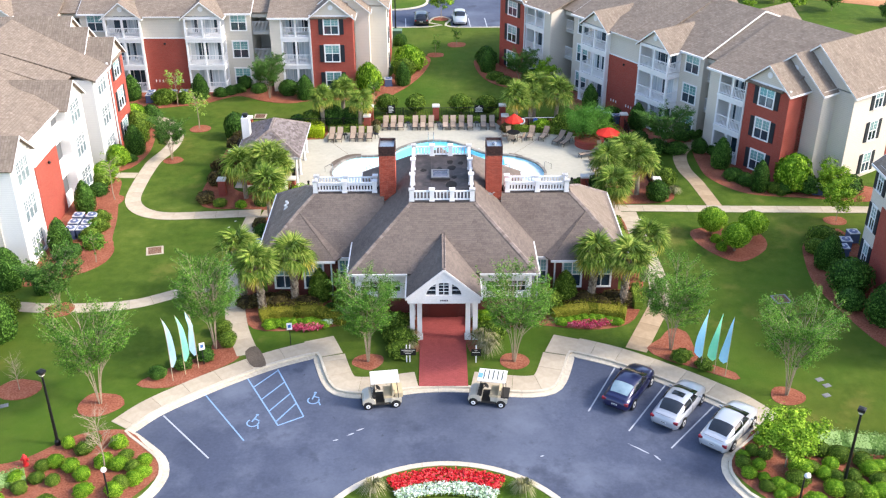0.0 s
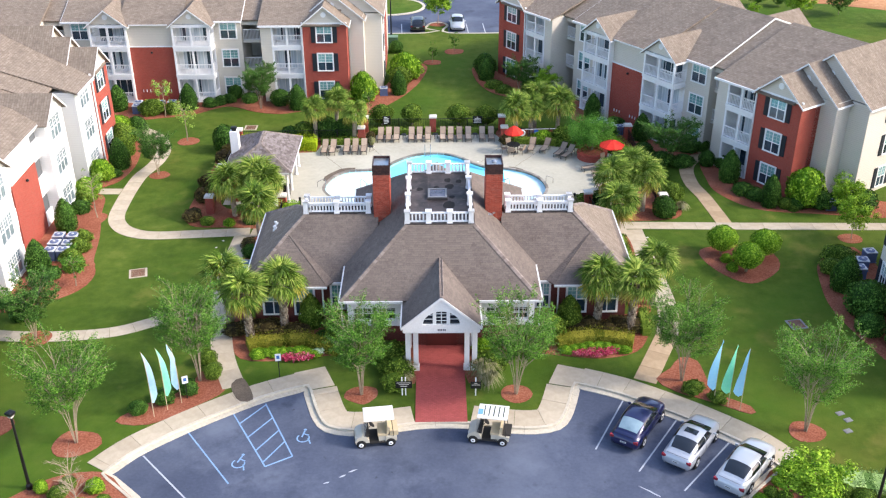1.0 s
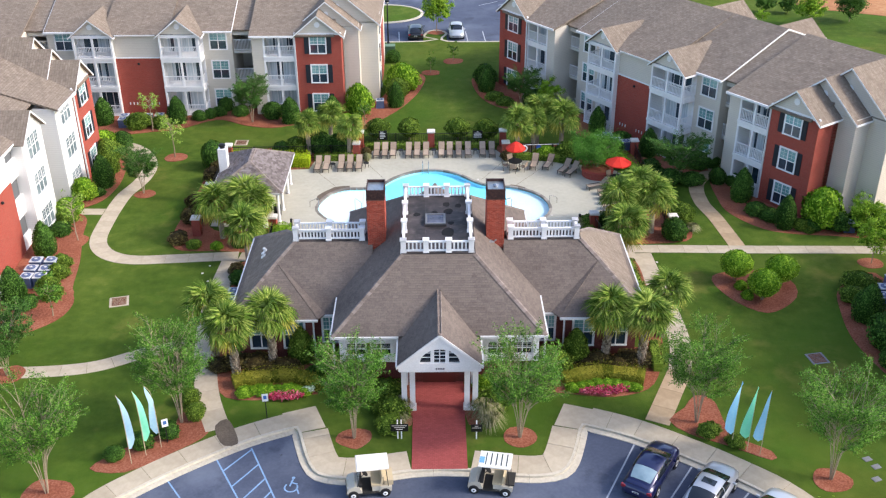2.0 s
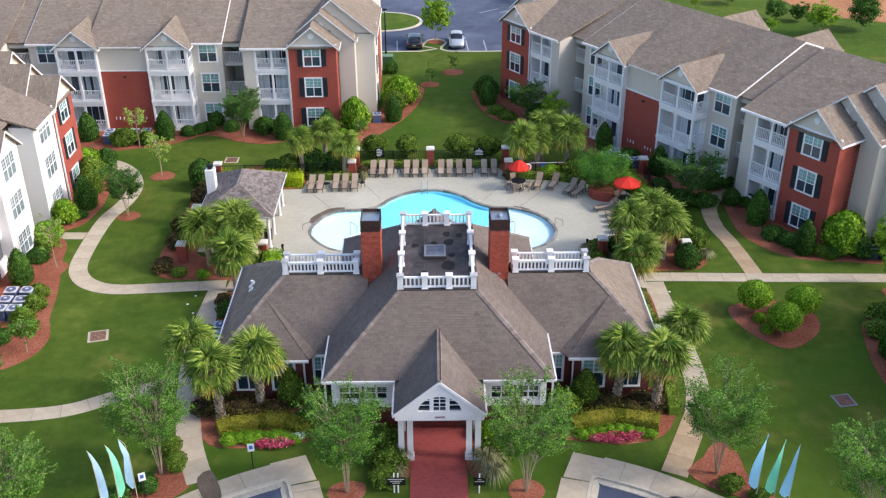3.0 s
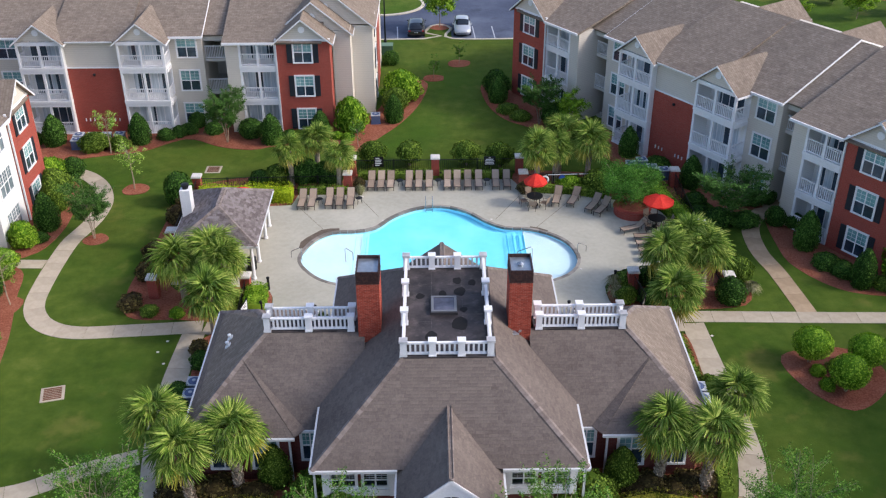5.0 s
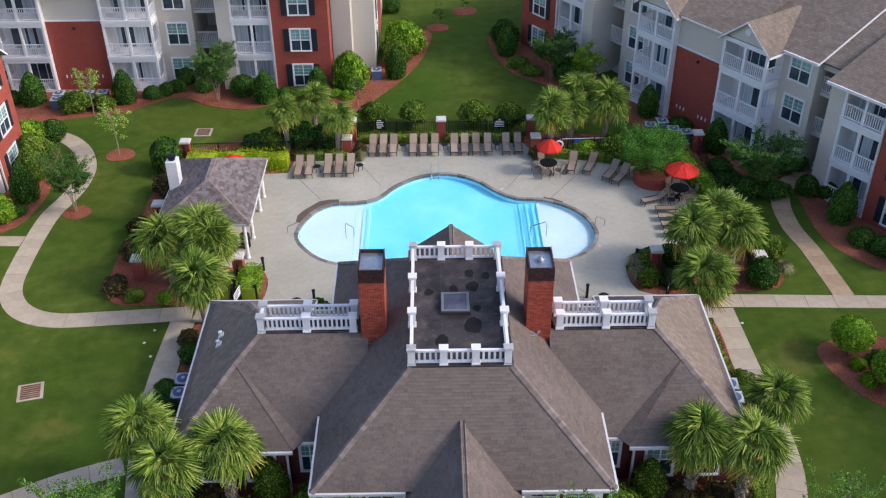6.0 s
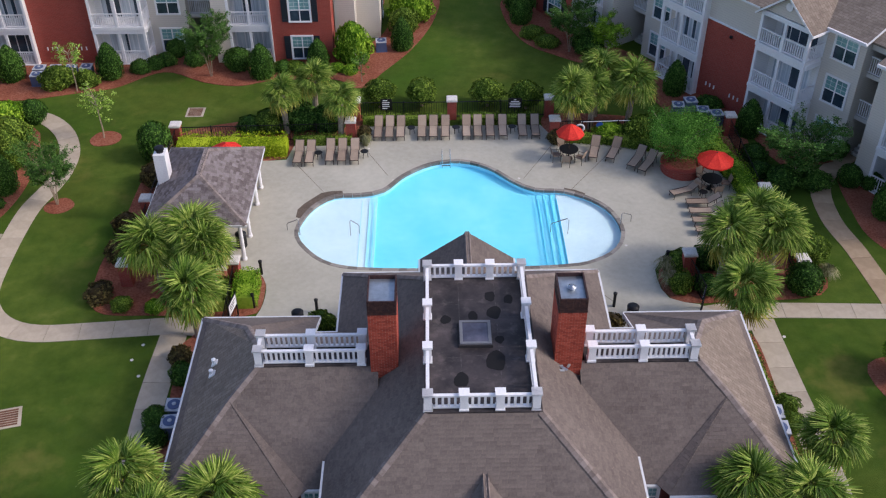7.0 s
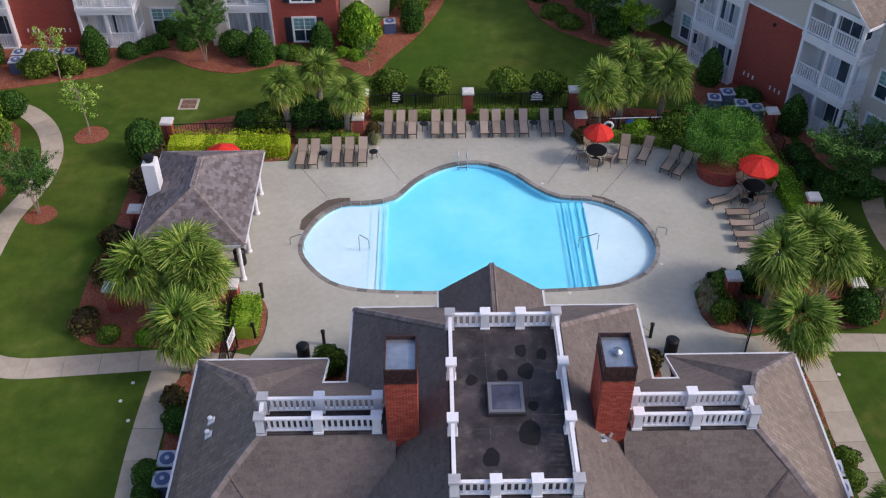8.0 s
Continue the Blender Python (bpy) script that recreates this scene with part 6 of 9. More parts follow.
pool = thing("swimming_pool", pose(0, 0, 0), "three-lobed swimming pool with bright blue water and white shelves", "swimming pool")
ring = [Vector(p) for p in POOL_SHAPE]
if poly_area(ring) < 0:
    ring.reverse()
wallg = Geo()
n = len(ring)
wallg.add([(p.x, p.y, 0.04) for p in ring] + [(p.x, p.y, -1.5) for p in ring], [(i, n + i, n + (i + 1) % n, (i + 1) % n) for i in range(n)])
part("basin_wall", wallg, M_PLASTER_PALE, pool)


def clip(r, x0, x1):
    """The part of a ring between two values of x."""
    for s, lim in ((1, x0), (-1, x1)):
        out = []
        for i in range(len(r)):
            a, b = r[i], r[(i + 1) % len(r)]
            da, db = s * (a.x - lim), s * (b.x - lim)
            if da >= 0:
                out.append(a)
            if da * db < 0:
                out.append(a + (b - a) * da / (da - db))
        r = out
    return r


for x0, x1, z, mat in ((-11, -5.95, -0.3, M_PLASTER), (-5.95, -5.5, -0.33, M_PLASTER), (-5.5, -5.05, -0.37, M_PLASTER_PALE), (-5.05, 4.45, -0.5, M_PLASTER_BLUE), (4.45, 4.85, -0.45, M_PLASTER_BLUE),
                       (4.85, 5.25, -0.4, M_PLASTER_BLUE), (5.25, 5.6, -0.35, M_PLASTER_BLUE), (5.6, 11, -0.3, M_PLASTER)):
    c = clip(ring, x0, x1)
    part("basin_floor" if x1 - x0 > 1 else "step", Geo().prism([tuple(p) for p in c], -1.6, z), mat, pool)
for x, w, tone in ((-5.95, 0.018, M_PLASTER_PALE), (-5.5, 0.018, M_PLASTER_PALE), (-5.2, 0.018, M_PLASTER_BLUE), (4.45, 0.03, M_STEP), (4.85, 0.03, M_STEP), (5.25, 0.03, M_STEP), (5.6, 0.03, M_STEP)):
    part("step_edge", Geo().box(x - w, x + w, 76.4, 82.7, -0.29, -0.275), tone, pool)
water = part("water", fill(ring, [], -0.06, "water", M_WATER), None, pool)
water.visible_shadow = False
ribbon(pool, "coping_stone", ring + ring[:1], 0.23, 0.06, 0.2, M_COPING, length=0.45, gap=0.02, side=-0.09)


def bent_rail(x, y, z, rot, reach=1.0, name="handrail", label="bent stainless steel pool handrail"):
    r = thing(name, pose(x, y, z, 0, 0, rot), label, "handrail", "pool rails")
    part("tube", Geo().tube([(0, 0, -0.3), (0, 0, 0.75), (0.1 * reach, 0, 0.85), (0.9 * reach, 0, 0.55), (reach, 0, 0.45), (reach, 0, -0.1)], 0.025, sides=6), M_STEEL, r)
    return r


bent_rail(-6.45, 79.4, 0.0, 0, 0.5)
bent_rail(5.9, 79.3, 0.0, 180)
bent_rail(8.95, 79.75, 0.0, 25, 0.7)
bent_rail(-9.35, 79.5, 0.0, 170, 0.7)
ladder = thing("pool_ladder", pose(-0.9, 86.6, 0.05), "stainless steel pool ladder on the coping", "pool ladder")
for s in (-0.25, 0.25):
    part("rail", Geo().tube([(s, 0.5, -0.05), (s, 0.45, 0.6), (s, 0.2, 0.75), (s, -0.1, 0.6), (s, -0.15, -0.9)], 0.025, sides=6), M_STEEL, ladder)
for z in (-0.3, -0.6):
    part("tread", Geo().box(-0.25, 0.25, -0.2, -0.1, z, z + 0.03), M_STEEL, ladder)


# ---------------------------------------------------------------- pool furniture
def build_lounger():
    o = thing("sun_lounger", pose(0, 0, 0), "taupe sling sun lounger with a raised back on the pool deck", "sun lounger", "sun loungers")
    g = Geo()
    for s in (-0.26, 0.26):
        g.tube([(s, 0.03, 0.34), (s, 1.32, 0.36)], 0.025, sides=6)
        g.tube([(s, 0.15, 0.34), (s, 0.1, 0.0)], 0.022, sides=6).tube([(s, 1.2, 0.36), (s, 1.3, 0.0)], 0.022, sides=6)
    g.tube([(-0.26, 0.03, 0.34), (0.26, 0.03, 0.34)], 0.025, sides=6)
    part("frame", g, M_FRAME, o)
    b = Geo()
    for s in (-0.26, 0.26):
        b.tube([(s, 1.3, 0.36), (s, 1.92, 0.82)], 0.025, sides=6).tube([(s, 1.7, 0.64), (s, 1.8, 0.0)], 0.02, sides=6)
    b.tube([(-0.26, 1.92, 0.82), (0.26, 1.92, 0.82)], 0.025, sides=6)
    part("back_frame", b, M_FRAME, o)
    seat = Geo()
    sag = [(0.04 + 1.26 * i / 8, 0.365 - 0.03 * math.sin(math.pi * i / 8)) for i in range(9)]
    for y, z in sag:
        seat.v.extend([(-0.25, y, z), (0.25, y, z), (0.25, y, z - 0.015), (-0.25, y, z - 0.015)])
    seat.f += [(i * 4 + k, i * 4 + (k + 1) % 4, i * 4 + 4 + (k + 1) % 4, i * 4 + 4 + k) for i in range(8) for k in range(4)]
    seat.f += [(0, 3, 2, 1), (32, 33, 34, 35)]
    part("seat", seat, M_SLING, o)
    part("backrest", Geo().box(-0.25, 0.25, 0, 0.76, 0, 0.02, pose(0, 1.31, 0.37, 36.5)), M_SLING, o)
    return o


lounger = build_lounger()
spots = [(-10.15, 86.1, -2), (-9.42, 86.1, -2), (-8.15, 86.25, 0), (-7.4, 86.25, 0), (-6.62, 86.25, 0)]
spots += [(x, 89.0, -1) for x in (-5.25, -4.52, -3.8, -2.42, -1.68, -0.9, 0.47, 1.2, 2.0, 2.82, 4.1, 4.93)]
spots += [(8.2, 86.3, -14), (9.25, 86.2, -24), (10.4, 85.3, -32), (10.95, 84.8, -34), (12.3, 82.35, -70), (13.0, 81.5, -90), (13.0, 80.6, -90), (13.0, 79.7, -90), (13.0, 78.8, -90)]
lounger.matrix_world = pose(spots[0][0], spots[0][1], 0.05, 0, 0, spots[0][2])
for x, y, r in spots[1:]:
    copy_thing(lounger, pose(x, y, 0.05, 0, 0, r))


def build_side_table():
    o = thing("side_table", pose(0, 0, 0), "small round dark metal side table between loungers", "side table", "side tables")
    part("tabletop", Geo().lathe([(0.24, 0.42), (0.26, 0.44), (0.24, 0.46)], 14), M_DARK, o)
    for i in range(3):
        a = 6.283 * i / 3
        part("leg", Geo().tube([(0.15 * math.cos(a), 0.15 * math.sin(a), 0.43), (0.2 * math.cos(a), 0.2 * math.sin(a), 0)], 0.018, sides=5), M_DARK, o)
    return o


side_table = build_side_table()
side_table.matrix_world = pose(-8.87, 87.1, 0.05)
for x, y in ((-3.1, 90.0), (-0.2, 90.0), (3.45, 90.0), (14.2, 82.3), (-6.0, 87.2)):
    copy_thing(side_table, pose(x, y, 0.05))


def build_patio_chair():
    o = thing("patio_chair", pose(0, 0, 0), "dark metal patio chair with a taupe sling seat", "chair", "patio chairs")
    for s in (-0.25, 0.25):
        part("leg", Geo().tube([(s, -0.25, 0), (s, -0.25, 0.6), (s, 0.22, 0.62), (s, 0.25, 0)], 0.018, sides=5), M_FRAME, o)
    part("seat", Geo().box(-0.25, 0.25, -0.25, 0.22, 0.4, 0.425), M_SLING, o)
    part("backrest", Geo().box(-0.25, 0.25, 0, 0.02, 0, 0.5, pose(0, 0.22, 0.42, -14)), M_SLING, o)
    return o


chair = build_patio_chair()


def umbrella_table(x, y, rot, r=1.0, rise=0.0):
    t = thing("patio_table", pose(x, y, 0.05, 0, 0, rot), "round dark metal patio table under a red umbrella", "table", "patio tables")
    part("tabletop", Geo().lathe([(0.58, 0.68), (0.6, 0.7), (0.6, 0.73), (0.57, 0.74)], 20), M_DARK, t)
    for i in range(4):
        a = 6.283 * (i + 0.5) / 4
        part("leg", Geo().tube([(0.42 * math.cos(a), 0.42 * math.sin(a), 0.68), (0.35 * math.cos(a), 0.35 * math.sin(a), 0.3), (0.48 * math.cos(a), 0.48 * math.sin(a), 0)], 0.022, sides=6), M_DARK, t)
    u = thing("patio_umbrella", pose(x, y, 0.05, 0, 0, rot + 10), "open red cloth umbrella through the patio table", "umbrella", "red umbrellas")
    part("pole", Geo().lathe([(0.025, 0.05), (0.025, 2.45), (0.05, 2.46), (0.03, 2.55)], 8), M_FRAME, u)
    part("base_plate", Geo().lathe([(0.28, 0), (0.28, 0.05), (0.06, 0.1), (0.05, 0.3)], 16), M_DARK, u)
    g, s = Geo(), 8
    prof = [(0.06, 2.5), (0.38 * r, 2.36 - rise * 0.3), (0.7 * r, 2.2 - rise * 0.6), (r, 2.02 - rise)]
    vs = []
    for rr, z in prof:
        for k in range(s * 2):
            a = 6.283 * k / (s * 2)
            q = rr * (1.0 if k % 2 == 0 else 0.955)
            vs.append((q * math.cos(a), q * math.sin(a), z - (0.0 if k % 2 == 0 else 0.02)))
    for k in range(s * 2):
        a = 6.283 * k / (s * 2)
        q = r * (1.0 if k % 2 == 0 else 0.955)
        vs.append((q * math.cos(a), q * math.sin(a), 1.92 - rise))
    m = s * 2
    g.add(vs + [(0, 0, 2.53)], [(i * m + k, i * m + (k + 1) % m, (i + 1) * m + (k + 1) % m, (i + 1) * m + k) for i in range(4) for k in range(m)] + [((k + 1) % m, k, 5 * m) for k in range(m)])
    canopy = part("canopy", g, M_CANOPY, u)
    for k in range(s):
        a = 6.283 * k / s
        part("rib", Geo().tube([(0.05 * math.cos(a), 0.05 * math.sin(a), 2.44), (0.97 * r * math.cos(a), 0.97 * r * math.sin(a), 1.98 - rise)], 0.012, sides=4), M_FRAME, u)


def chairs_round(x, y, turns):
    for a in turns:
        m = pose(x, y, 0.05, 0, 0, a) @ pose(0, 0.82, 0)
        copy_thing(chair, m)


chair.matrix_world = pose(6.75, 86.75, 0.05, 0, 0, 20) @ pose(0, 0.85, 0)
umbrella_table(6.75, 86.75, 20, 0.86, 0.12)
chairs_round(6.75, 86.75, (100, 165, 235))
umbrella_table(14.9, 83.3, 40, 1.08)
chairs_round(14.9, 83.3, (30, 120, 190, 270))
umbrella_table(-14.1, 85.0, 10)
chairs_round(-14.1, 85.0, (30, 150, 270))


def brick_post(x, y, h=1.5):
    p = thing("brick_post", pose(x, y, 0), "square red brick fence post with a pale stone cap", "fence post", "brick posts")
    part("shaft", Geo().box(-0.3, 0.3, -0.3, 0.3, 0, h - 0.12), M_BRICK, p)
    part("cap", Geo().box(-0.36, 0.36, -0.36, 0.36, h - 0.12, h - 0.02).box(-0.31, 0.31, -0.31, 0.31, h - 0.02, h + 0.03), M_CAPSTONE, p)


POSTS = [(-0.42, 92.0), (6.1, 89.35), (17.42, 89.55), (17.44, 81.4), (-18.05, 89.1), (-18.12, 81.0), (-6.95, 89.4), (-6.8, 92.0), (6.04, 92.1), (-18.0, 75.1), (-12.3, 75.2), (11.8, 75.35), (17.6, 74.75)]
for x, y in POSTS:
    brick_post(x, y)


def fence(a, b, h=1.25):
    a, b = Vector(a), Vector(b)
    d = b - a
    f = thing("fence", pose(a.x, a.y, 0, 0, 0, math.degrees(math.atan2(d.y, d.x))), "black metal picket fence between brick posts", "fence", "pool fence")
    part("rail", Geo().box(0.3, d.length - 0.3, -0.02, 0.02, h - 0.06, h - 0.02), M_BLACK, f)
    part("rail", Geo().box(0.3, d.length - 0.3, -0.02, 0.02, 0.12, 0.16), M_BLACK, f)
    n = int((d.length - 0.6) / 0.16)
    g = Geo()
    for i in range(n):
        x = 0.3 + (d.length - 0.6) * (i + 0.5) / n
        g.box(x - 0.011, x + 0.011, -0.011, 0.011, 0.04, h)
    part("picket_infill", g, M_BLACK, f, kind="stuff")
    for i in range(1, max(2, int(d.length / 2.2))):
        x = d.length * i / max(2, int(d.length / 2.2))
        part("post", Geo().box(x - 0.03, x + 0.03, -0.03, 0.03, 0, h + 0.05), M_BLACK, f)


for a, b in (((-6.8, 92.0), (-0.42, 92.0)), ((-0.42, 92.0), (6.04, 92.1)), ((-18.05, 89.1), (-6.95, 89.4)), ((-18.12, 81.0), (-18.05, 89.1)), ((-18.0, 75.1), (-18.12, 81.0)), ((6.1, 89.35), (17.42, 89.55)), ((17.44, 81.4), (17.42, 89.55)), ((17.6, 74.75), (17.44, 81.4)), ((-12.3, 75.2), (-12.15, 69.4)), ((11.8, 75.35), (12.2, 72.6))):
    fence(a, b)


def pool_gate(x, y, rot, side=-1):
    """A black metal gate leaf carrying a white board, ajar beside its post."""
    g = thing("pool_gate", pose(x, y, 0, 0, 0, rot), "black metal pool gate with a white notice panel", "gate", "pool gates")
    for px_ in (0.0, 1.1):
        part("stile", Geo().box(px_ - 0.035, px_ + 0.035, -0.03, 0.03, 0.03, 1.6), M_BLACK, g)
    for z in (0.1, 0.85, 1.52):
        part("gate_rail", Geo().box(0.035, 1.065, -0.025, 0.025, z, z + 0.05), M_BLACK, g)
    part("picket_infill", Geo().box(0.2, 0.22, -0.01, 0.01, 0.15, 0.85).box(0.4, 0.42, -0.01, 0.01, 0.15, 0.85).box(0.6, 0.62, -0.01, 0.01, 0.15, 0.85).box(0.8, 0.82, -0.01, 0.01, 0.15, 0.85), M_BLACK, g, kind="stuff")
    board = part("panel", Geo().box(0.06, 1.04, *sorted((side * 0.035, side * 0.02)), 0.92, 1.5), M_TRIM, g)
    for i in range(3):
        part("text_bar", Geo().box(0.2, 0.9 - 0.12 * i, *sorted((side * 0.04, side * 0.035)), 1.36 - 0.14 * i, 1.41 - 0.14 * i), M_SHUTTER, board)


pool_gate(11.6, 71.45, 68, 1)
pool_gate(-11.95, 71.3, 80)


def notice(x, y, w, h, z, rows, name="notice_board"):
    s = thing(name, pose(x, y, 0), "dark notice board with pale lettering on the pool fence", "sign", "pool signs")
    part("board", Geo().box(-w / 2, w / 2, -0.03, 0.0, z, z + h), M_BLACK, s)
    part("post", Geo().box(-0.03, 0.03, 0.0, 0.05, 0, z + h - 0.05), M_BLACK, s)
    for i, (a, b) in enumerate(rows):
        part("text_bar", Geo().box(a * w, b * w, -0.038, -0.03, z + h * (0.82 - 0.17 * i), z + h * (0.9 - 0.17 * i)), M_TRIM, s)


notice(3.75, 91.9, 0.9, 0.75, 0.75, ((-0.08, 0.08), (-0.3, 0.3), (-0.4, 0.4), (-0.36, 0.36), (-0.4, 0.4)))
notice(-4.75, 91.9, 0.75, 0.85, 0.7, ((-0.3, 0.1), (-0.35, 0.3), (-0.35, 0.25), (-0.35, 0.3), (-0.35, 0.1)))
pole = thing("pool_pole", pose(7.6, 89.35, 0), "long white and blue cleaning pole resting on hooks", "pool pole")
part("shaft", Geo().tube([(0.2, 0, 1.15), (5.0, 0.1, 1.2)], 0.03, sides=6), M_TRIM, pole)
part("net", Geo().lathe([(0.2, 0), (0.24, 0.04), (0.05, 0.05)], 10, pose(1.4, -0.08, 0.95, 90)), plain("blue plastic", "3a63b8"), pole)
for x in (0.3, 2.6, 4.8):
    part("hook", Geo().box(x - 0.03, x + 0.03, -0.03, 0.03, 0, 1.25), M_BLACK, pole)
ringb = thing("life_ring", pose(7.65, 88.7, 0.75), "white life ring hung on the fence", "life ring")
tor = Geo()
for i in range(16):
    for k in range(6):
        a, w = 6.283 * i / 16, 6.283 * k / 6
        tor.v.append(((0.26 + 0.07 * math.cos(w)) * math.cos(a), 0.07 * math.sin(w), 0.33 + (0.26 + 0.07 * math.cos(w)) * math.sin(a)))
tor.f += [(i * 6 + k, i * 6 + (k + 1) % 6, ((i + 1) % 16) * 6 + (k + 1) % 6, ((i + 1) % 16) * 6 + k) for i in range(16) for k in range(6)]
part("ring", tor, M_TRIM, ringb, smooth=True)
part("hook", Geo().box(-0.02, 0.02, 0.05, 0.09, -0.75, 0.6), M_BLACK, ringb)


def bin_(x, y):
    b = thing("trash_bin", pose(x, y, 0.05), "round dark trash bin with a domed lid on the deck", "trash bin", "bins")
    part("body", Geo().lathe([(0.27, 0), (0.3, 0.05), (0.3, 0.78), (0.27, 0.8)], 16), M_BLACK, b)
    part("lid", Geo().lathe([(0.31, 0.8), (0.31, 0.86), (0.2, 0.95), (0.08, 0.97)], 16), M_DARK, b)


bin_(8.25, 71.7)
bin_(-8.6, 71.6)
bin_(-12.4, 78.2)
for x, y in ((7.5, 72.7), (-7.75, 72.5), (10.85, 76.1), (-11.0, 75.7), (-11.05, 73.0)):
    b = thing("bollard_light", pose(x, y, 0), "short black bollard light beside the deck", "bollard light", "bollards")
    part("post", Geo().lathe([(0.08, 0), (0.08, 0.85)], 10), M_BLACK, b)
    part("cap", Geo().lathe([(0.1, 0.85), (0.11, 0.95), (0.04, 1.0)], 10), M_DARK, b)
for i, (x, y) in enumerate(((-4.42, 75.66), (4.06, 75.76), (3.5, 84.6), (-4.15, 84.55), (8.95, 77.8), (-5.8, 88.2), (-16.17, 70.31), (-15.91, 68.15), (-16.49, 69.26), (15.63, 70.28))):
    cov = thing("skimmer_lid", pose(x, y, 0.045 if i < 6 else 0.01), "small round pale valve lid", "valve lid", "valve lids")
    part("disc", Geo().lathe([(0.085, 0), (0.085, 0.012), (0.06, 0.016)], 12), M_CAPSTONE, cov)

# brick planter
planter = thing("planter", pose(13.6, 85.4, 0), "round red brick planter ring filled with mulch", "planter")
pg = Geo()
prof = [(1.3, 0.0), (1.3, 0.52), (1.36, 0.52), (1.36, 0.62), (0.95, 0.62), (0.95, 0.4)]
part("wall", Geo().lathe(prof, 28), M_BRICK, planter)
part("soil", Geo().lathe([(0.94, 0.3), (0.94, 0.5), (0.3, 0.56)], 20), M_MULCH, planter)
tree("broad", 13.45, 86.0, 1.0, 0.92)

# ---------------------------------------------------------------- cabana
cab = thing("cabana", pose(0, 0, 0), "open pool cabana with a shingle hip roof and white posts", "cabana")
X0, X1, Y0, Y1, ZE, ZR = -17.1, -11.65, 76.55, 84.3, 2.7, 4.25
R0, R1 = (-14.35, 79.1, ZR), (-14.35, 81.6, ZR)
shingled(cab, [(X0, Y0, ZE), (X1, Y0, ZE), R0], seed=41, tab=(0.3, 0.17), tabs=M_SHINGLE_BLUE)
shingled(cab, [(X1, Y0, ZE), (X1, Y1, ZE), R1, R0], seed=42, tab=(0.3, 0.17), tabs=M_SHINGLE_BLUE)
shingled(cab, [(X0, Y0, ZE), (X0, Y1, ZE), R1, R0], seed=43, tab=(0.3, 0.17), tabs=M_SHINGLE_BLUE)
shingled(cab, [(X0, Y1, ZE), (X1, Y1, ZE), R1], seed=44, tab=(0.3, 0.17), tabs=M_SHINGLE_BLUE)
for a, b in (((X0, Y0, ZE), R0), ((X1, Y0, ZE), R0), ((X0, Y1, ZE), R1), ((X1, Y1, ZE), R1), (R0, R1)):
    ridge_caps(cab, a, b, 0.15)
for a, b in (((X0, Y0, ZE), (X1, Y0, ZE)), ((X1, Y0, ZE), (X1, Y1, ZE)), ((X1, Y1, ZE), (X0, Y1, ZE)), ((X0, Y1, ZE), (X0, Y0, ZE))):
    gutter(cab, a, b, 0.08)
for x, y in ((-12.1, 77.0), (-12.1, 79.1), (-12.1, 82.2), (-12.1, 83.9), (-14.4, 77.0)):
    post = part("column", Geo().lathe([(0.16, 0.05), (0.16, 0.15), (0.12, 0.2), (0.11, 2.4), (0.16, 2.5), (0.16, 2.62)], 12, pose(x, y, 0)), M_TRIM, cab)
part("back_wall", Geo().box(-16.8, -16.55, 77.0, 83.9, 0, 2.6), M_BRICK, cab)
part("side_wall", Geo().box(-16.55, -14.6, 76.95, 77.2, 0, 2.6), M_BRICK, cab)
part("beam", Geo().box(-12.22, -11.98, 76.8, 84.1, 2.4, 2.62), M_TRIM, cab)
part("counter", Geo().box(-16.5, -15.6, 78.5, 82.5, 0.05, 0.95), M_SOFFIT, cab)
chim = part("chimney", Geo().box(-17.0, -16.35, 80.3, 81.1, 2.4, 4.7), M_TRIM, cab)
part("flue_cap", Geo().lathe([(0.2, 4.7), (0.2, 4.85), (0.26, 4.86), (0.26, 5.0), (0.1, 5.04)], 12, pose(-16.68, 80.7, 0)), M_DARK, chim)


# ---------------------------------------------------------------- air conditioners
M_AC = plain("pale grey cabinet", "c3c9cf", rough=0.5)
M_ACTOP = plain("blue-grey grille", "56678c", rough=0.6)


def build_ac():
    a = thing("air_conditioner", pose(0, 0, 0), "square outdoor air conditioner with a round fan grille", "air conditioner", "air conditioners")
    part("cabinet", Geo().box(-0.38, 0.38, -0.38, 0.38, 0.06, 0.78).box(-0.42, 0.42, -0.42, 0.42, 0, 0.06), M_ACTOP, a)
    part("lid", Geo().box(-0.4, 0.4, -0.4, 0.4, 0.78, 0.84), M_AC, a)
    part("fan_grille", Geo().lathe([(0.31, 0.84), (0.31, 0.87), (0.1, 0.88)], 16), M_ACTOP, a)
    part("fan_hub", Geo().lathe([(0.1, 0.88), (0.1, 0.91), (0.05, 0.92)], 10), M_AC, a)
    return a


ac = build_ac()
AC = [(-28.2, 70.0), (-27.15, 70.0), (-28.15, 68.85), (-27.15, 68.8), (-28.1, 67.75), (-27.2, 67.75), (-29.6, 98.3), (-28.5, 98.3), (-27.4, 98.3), (-29.5, 97.3), (-26.3, 98.4), (-5.45, 102.0),
      (14.65, 92.05), (15.6, 92.65), (16.15, 91.4), (16.95, 90.9), (-13.55, 65.5), (-13.55, 64.5), (13.4, 64.6), (13.4, 63.65), (29.8, 65.3), (30.8, 66.5), (29.2, 64.2), (31.0, 74.9)]
ac.matrix_world = pose(AC[0][0], AC[0][1], 0)
for x, y in AC[1:]:
    copy_thing(ac, pose(x, y, 0, 0, 0, prng.uniform(-6, 6)))

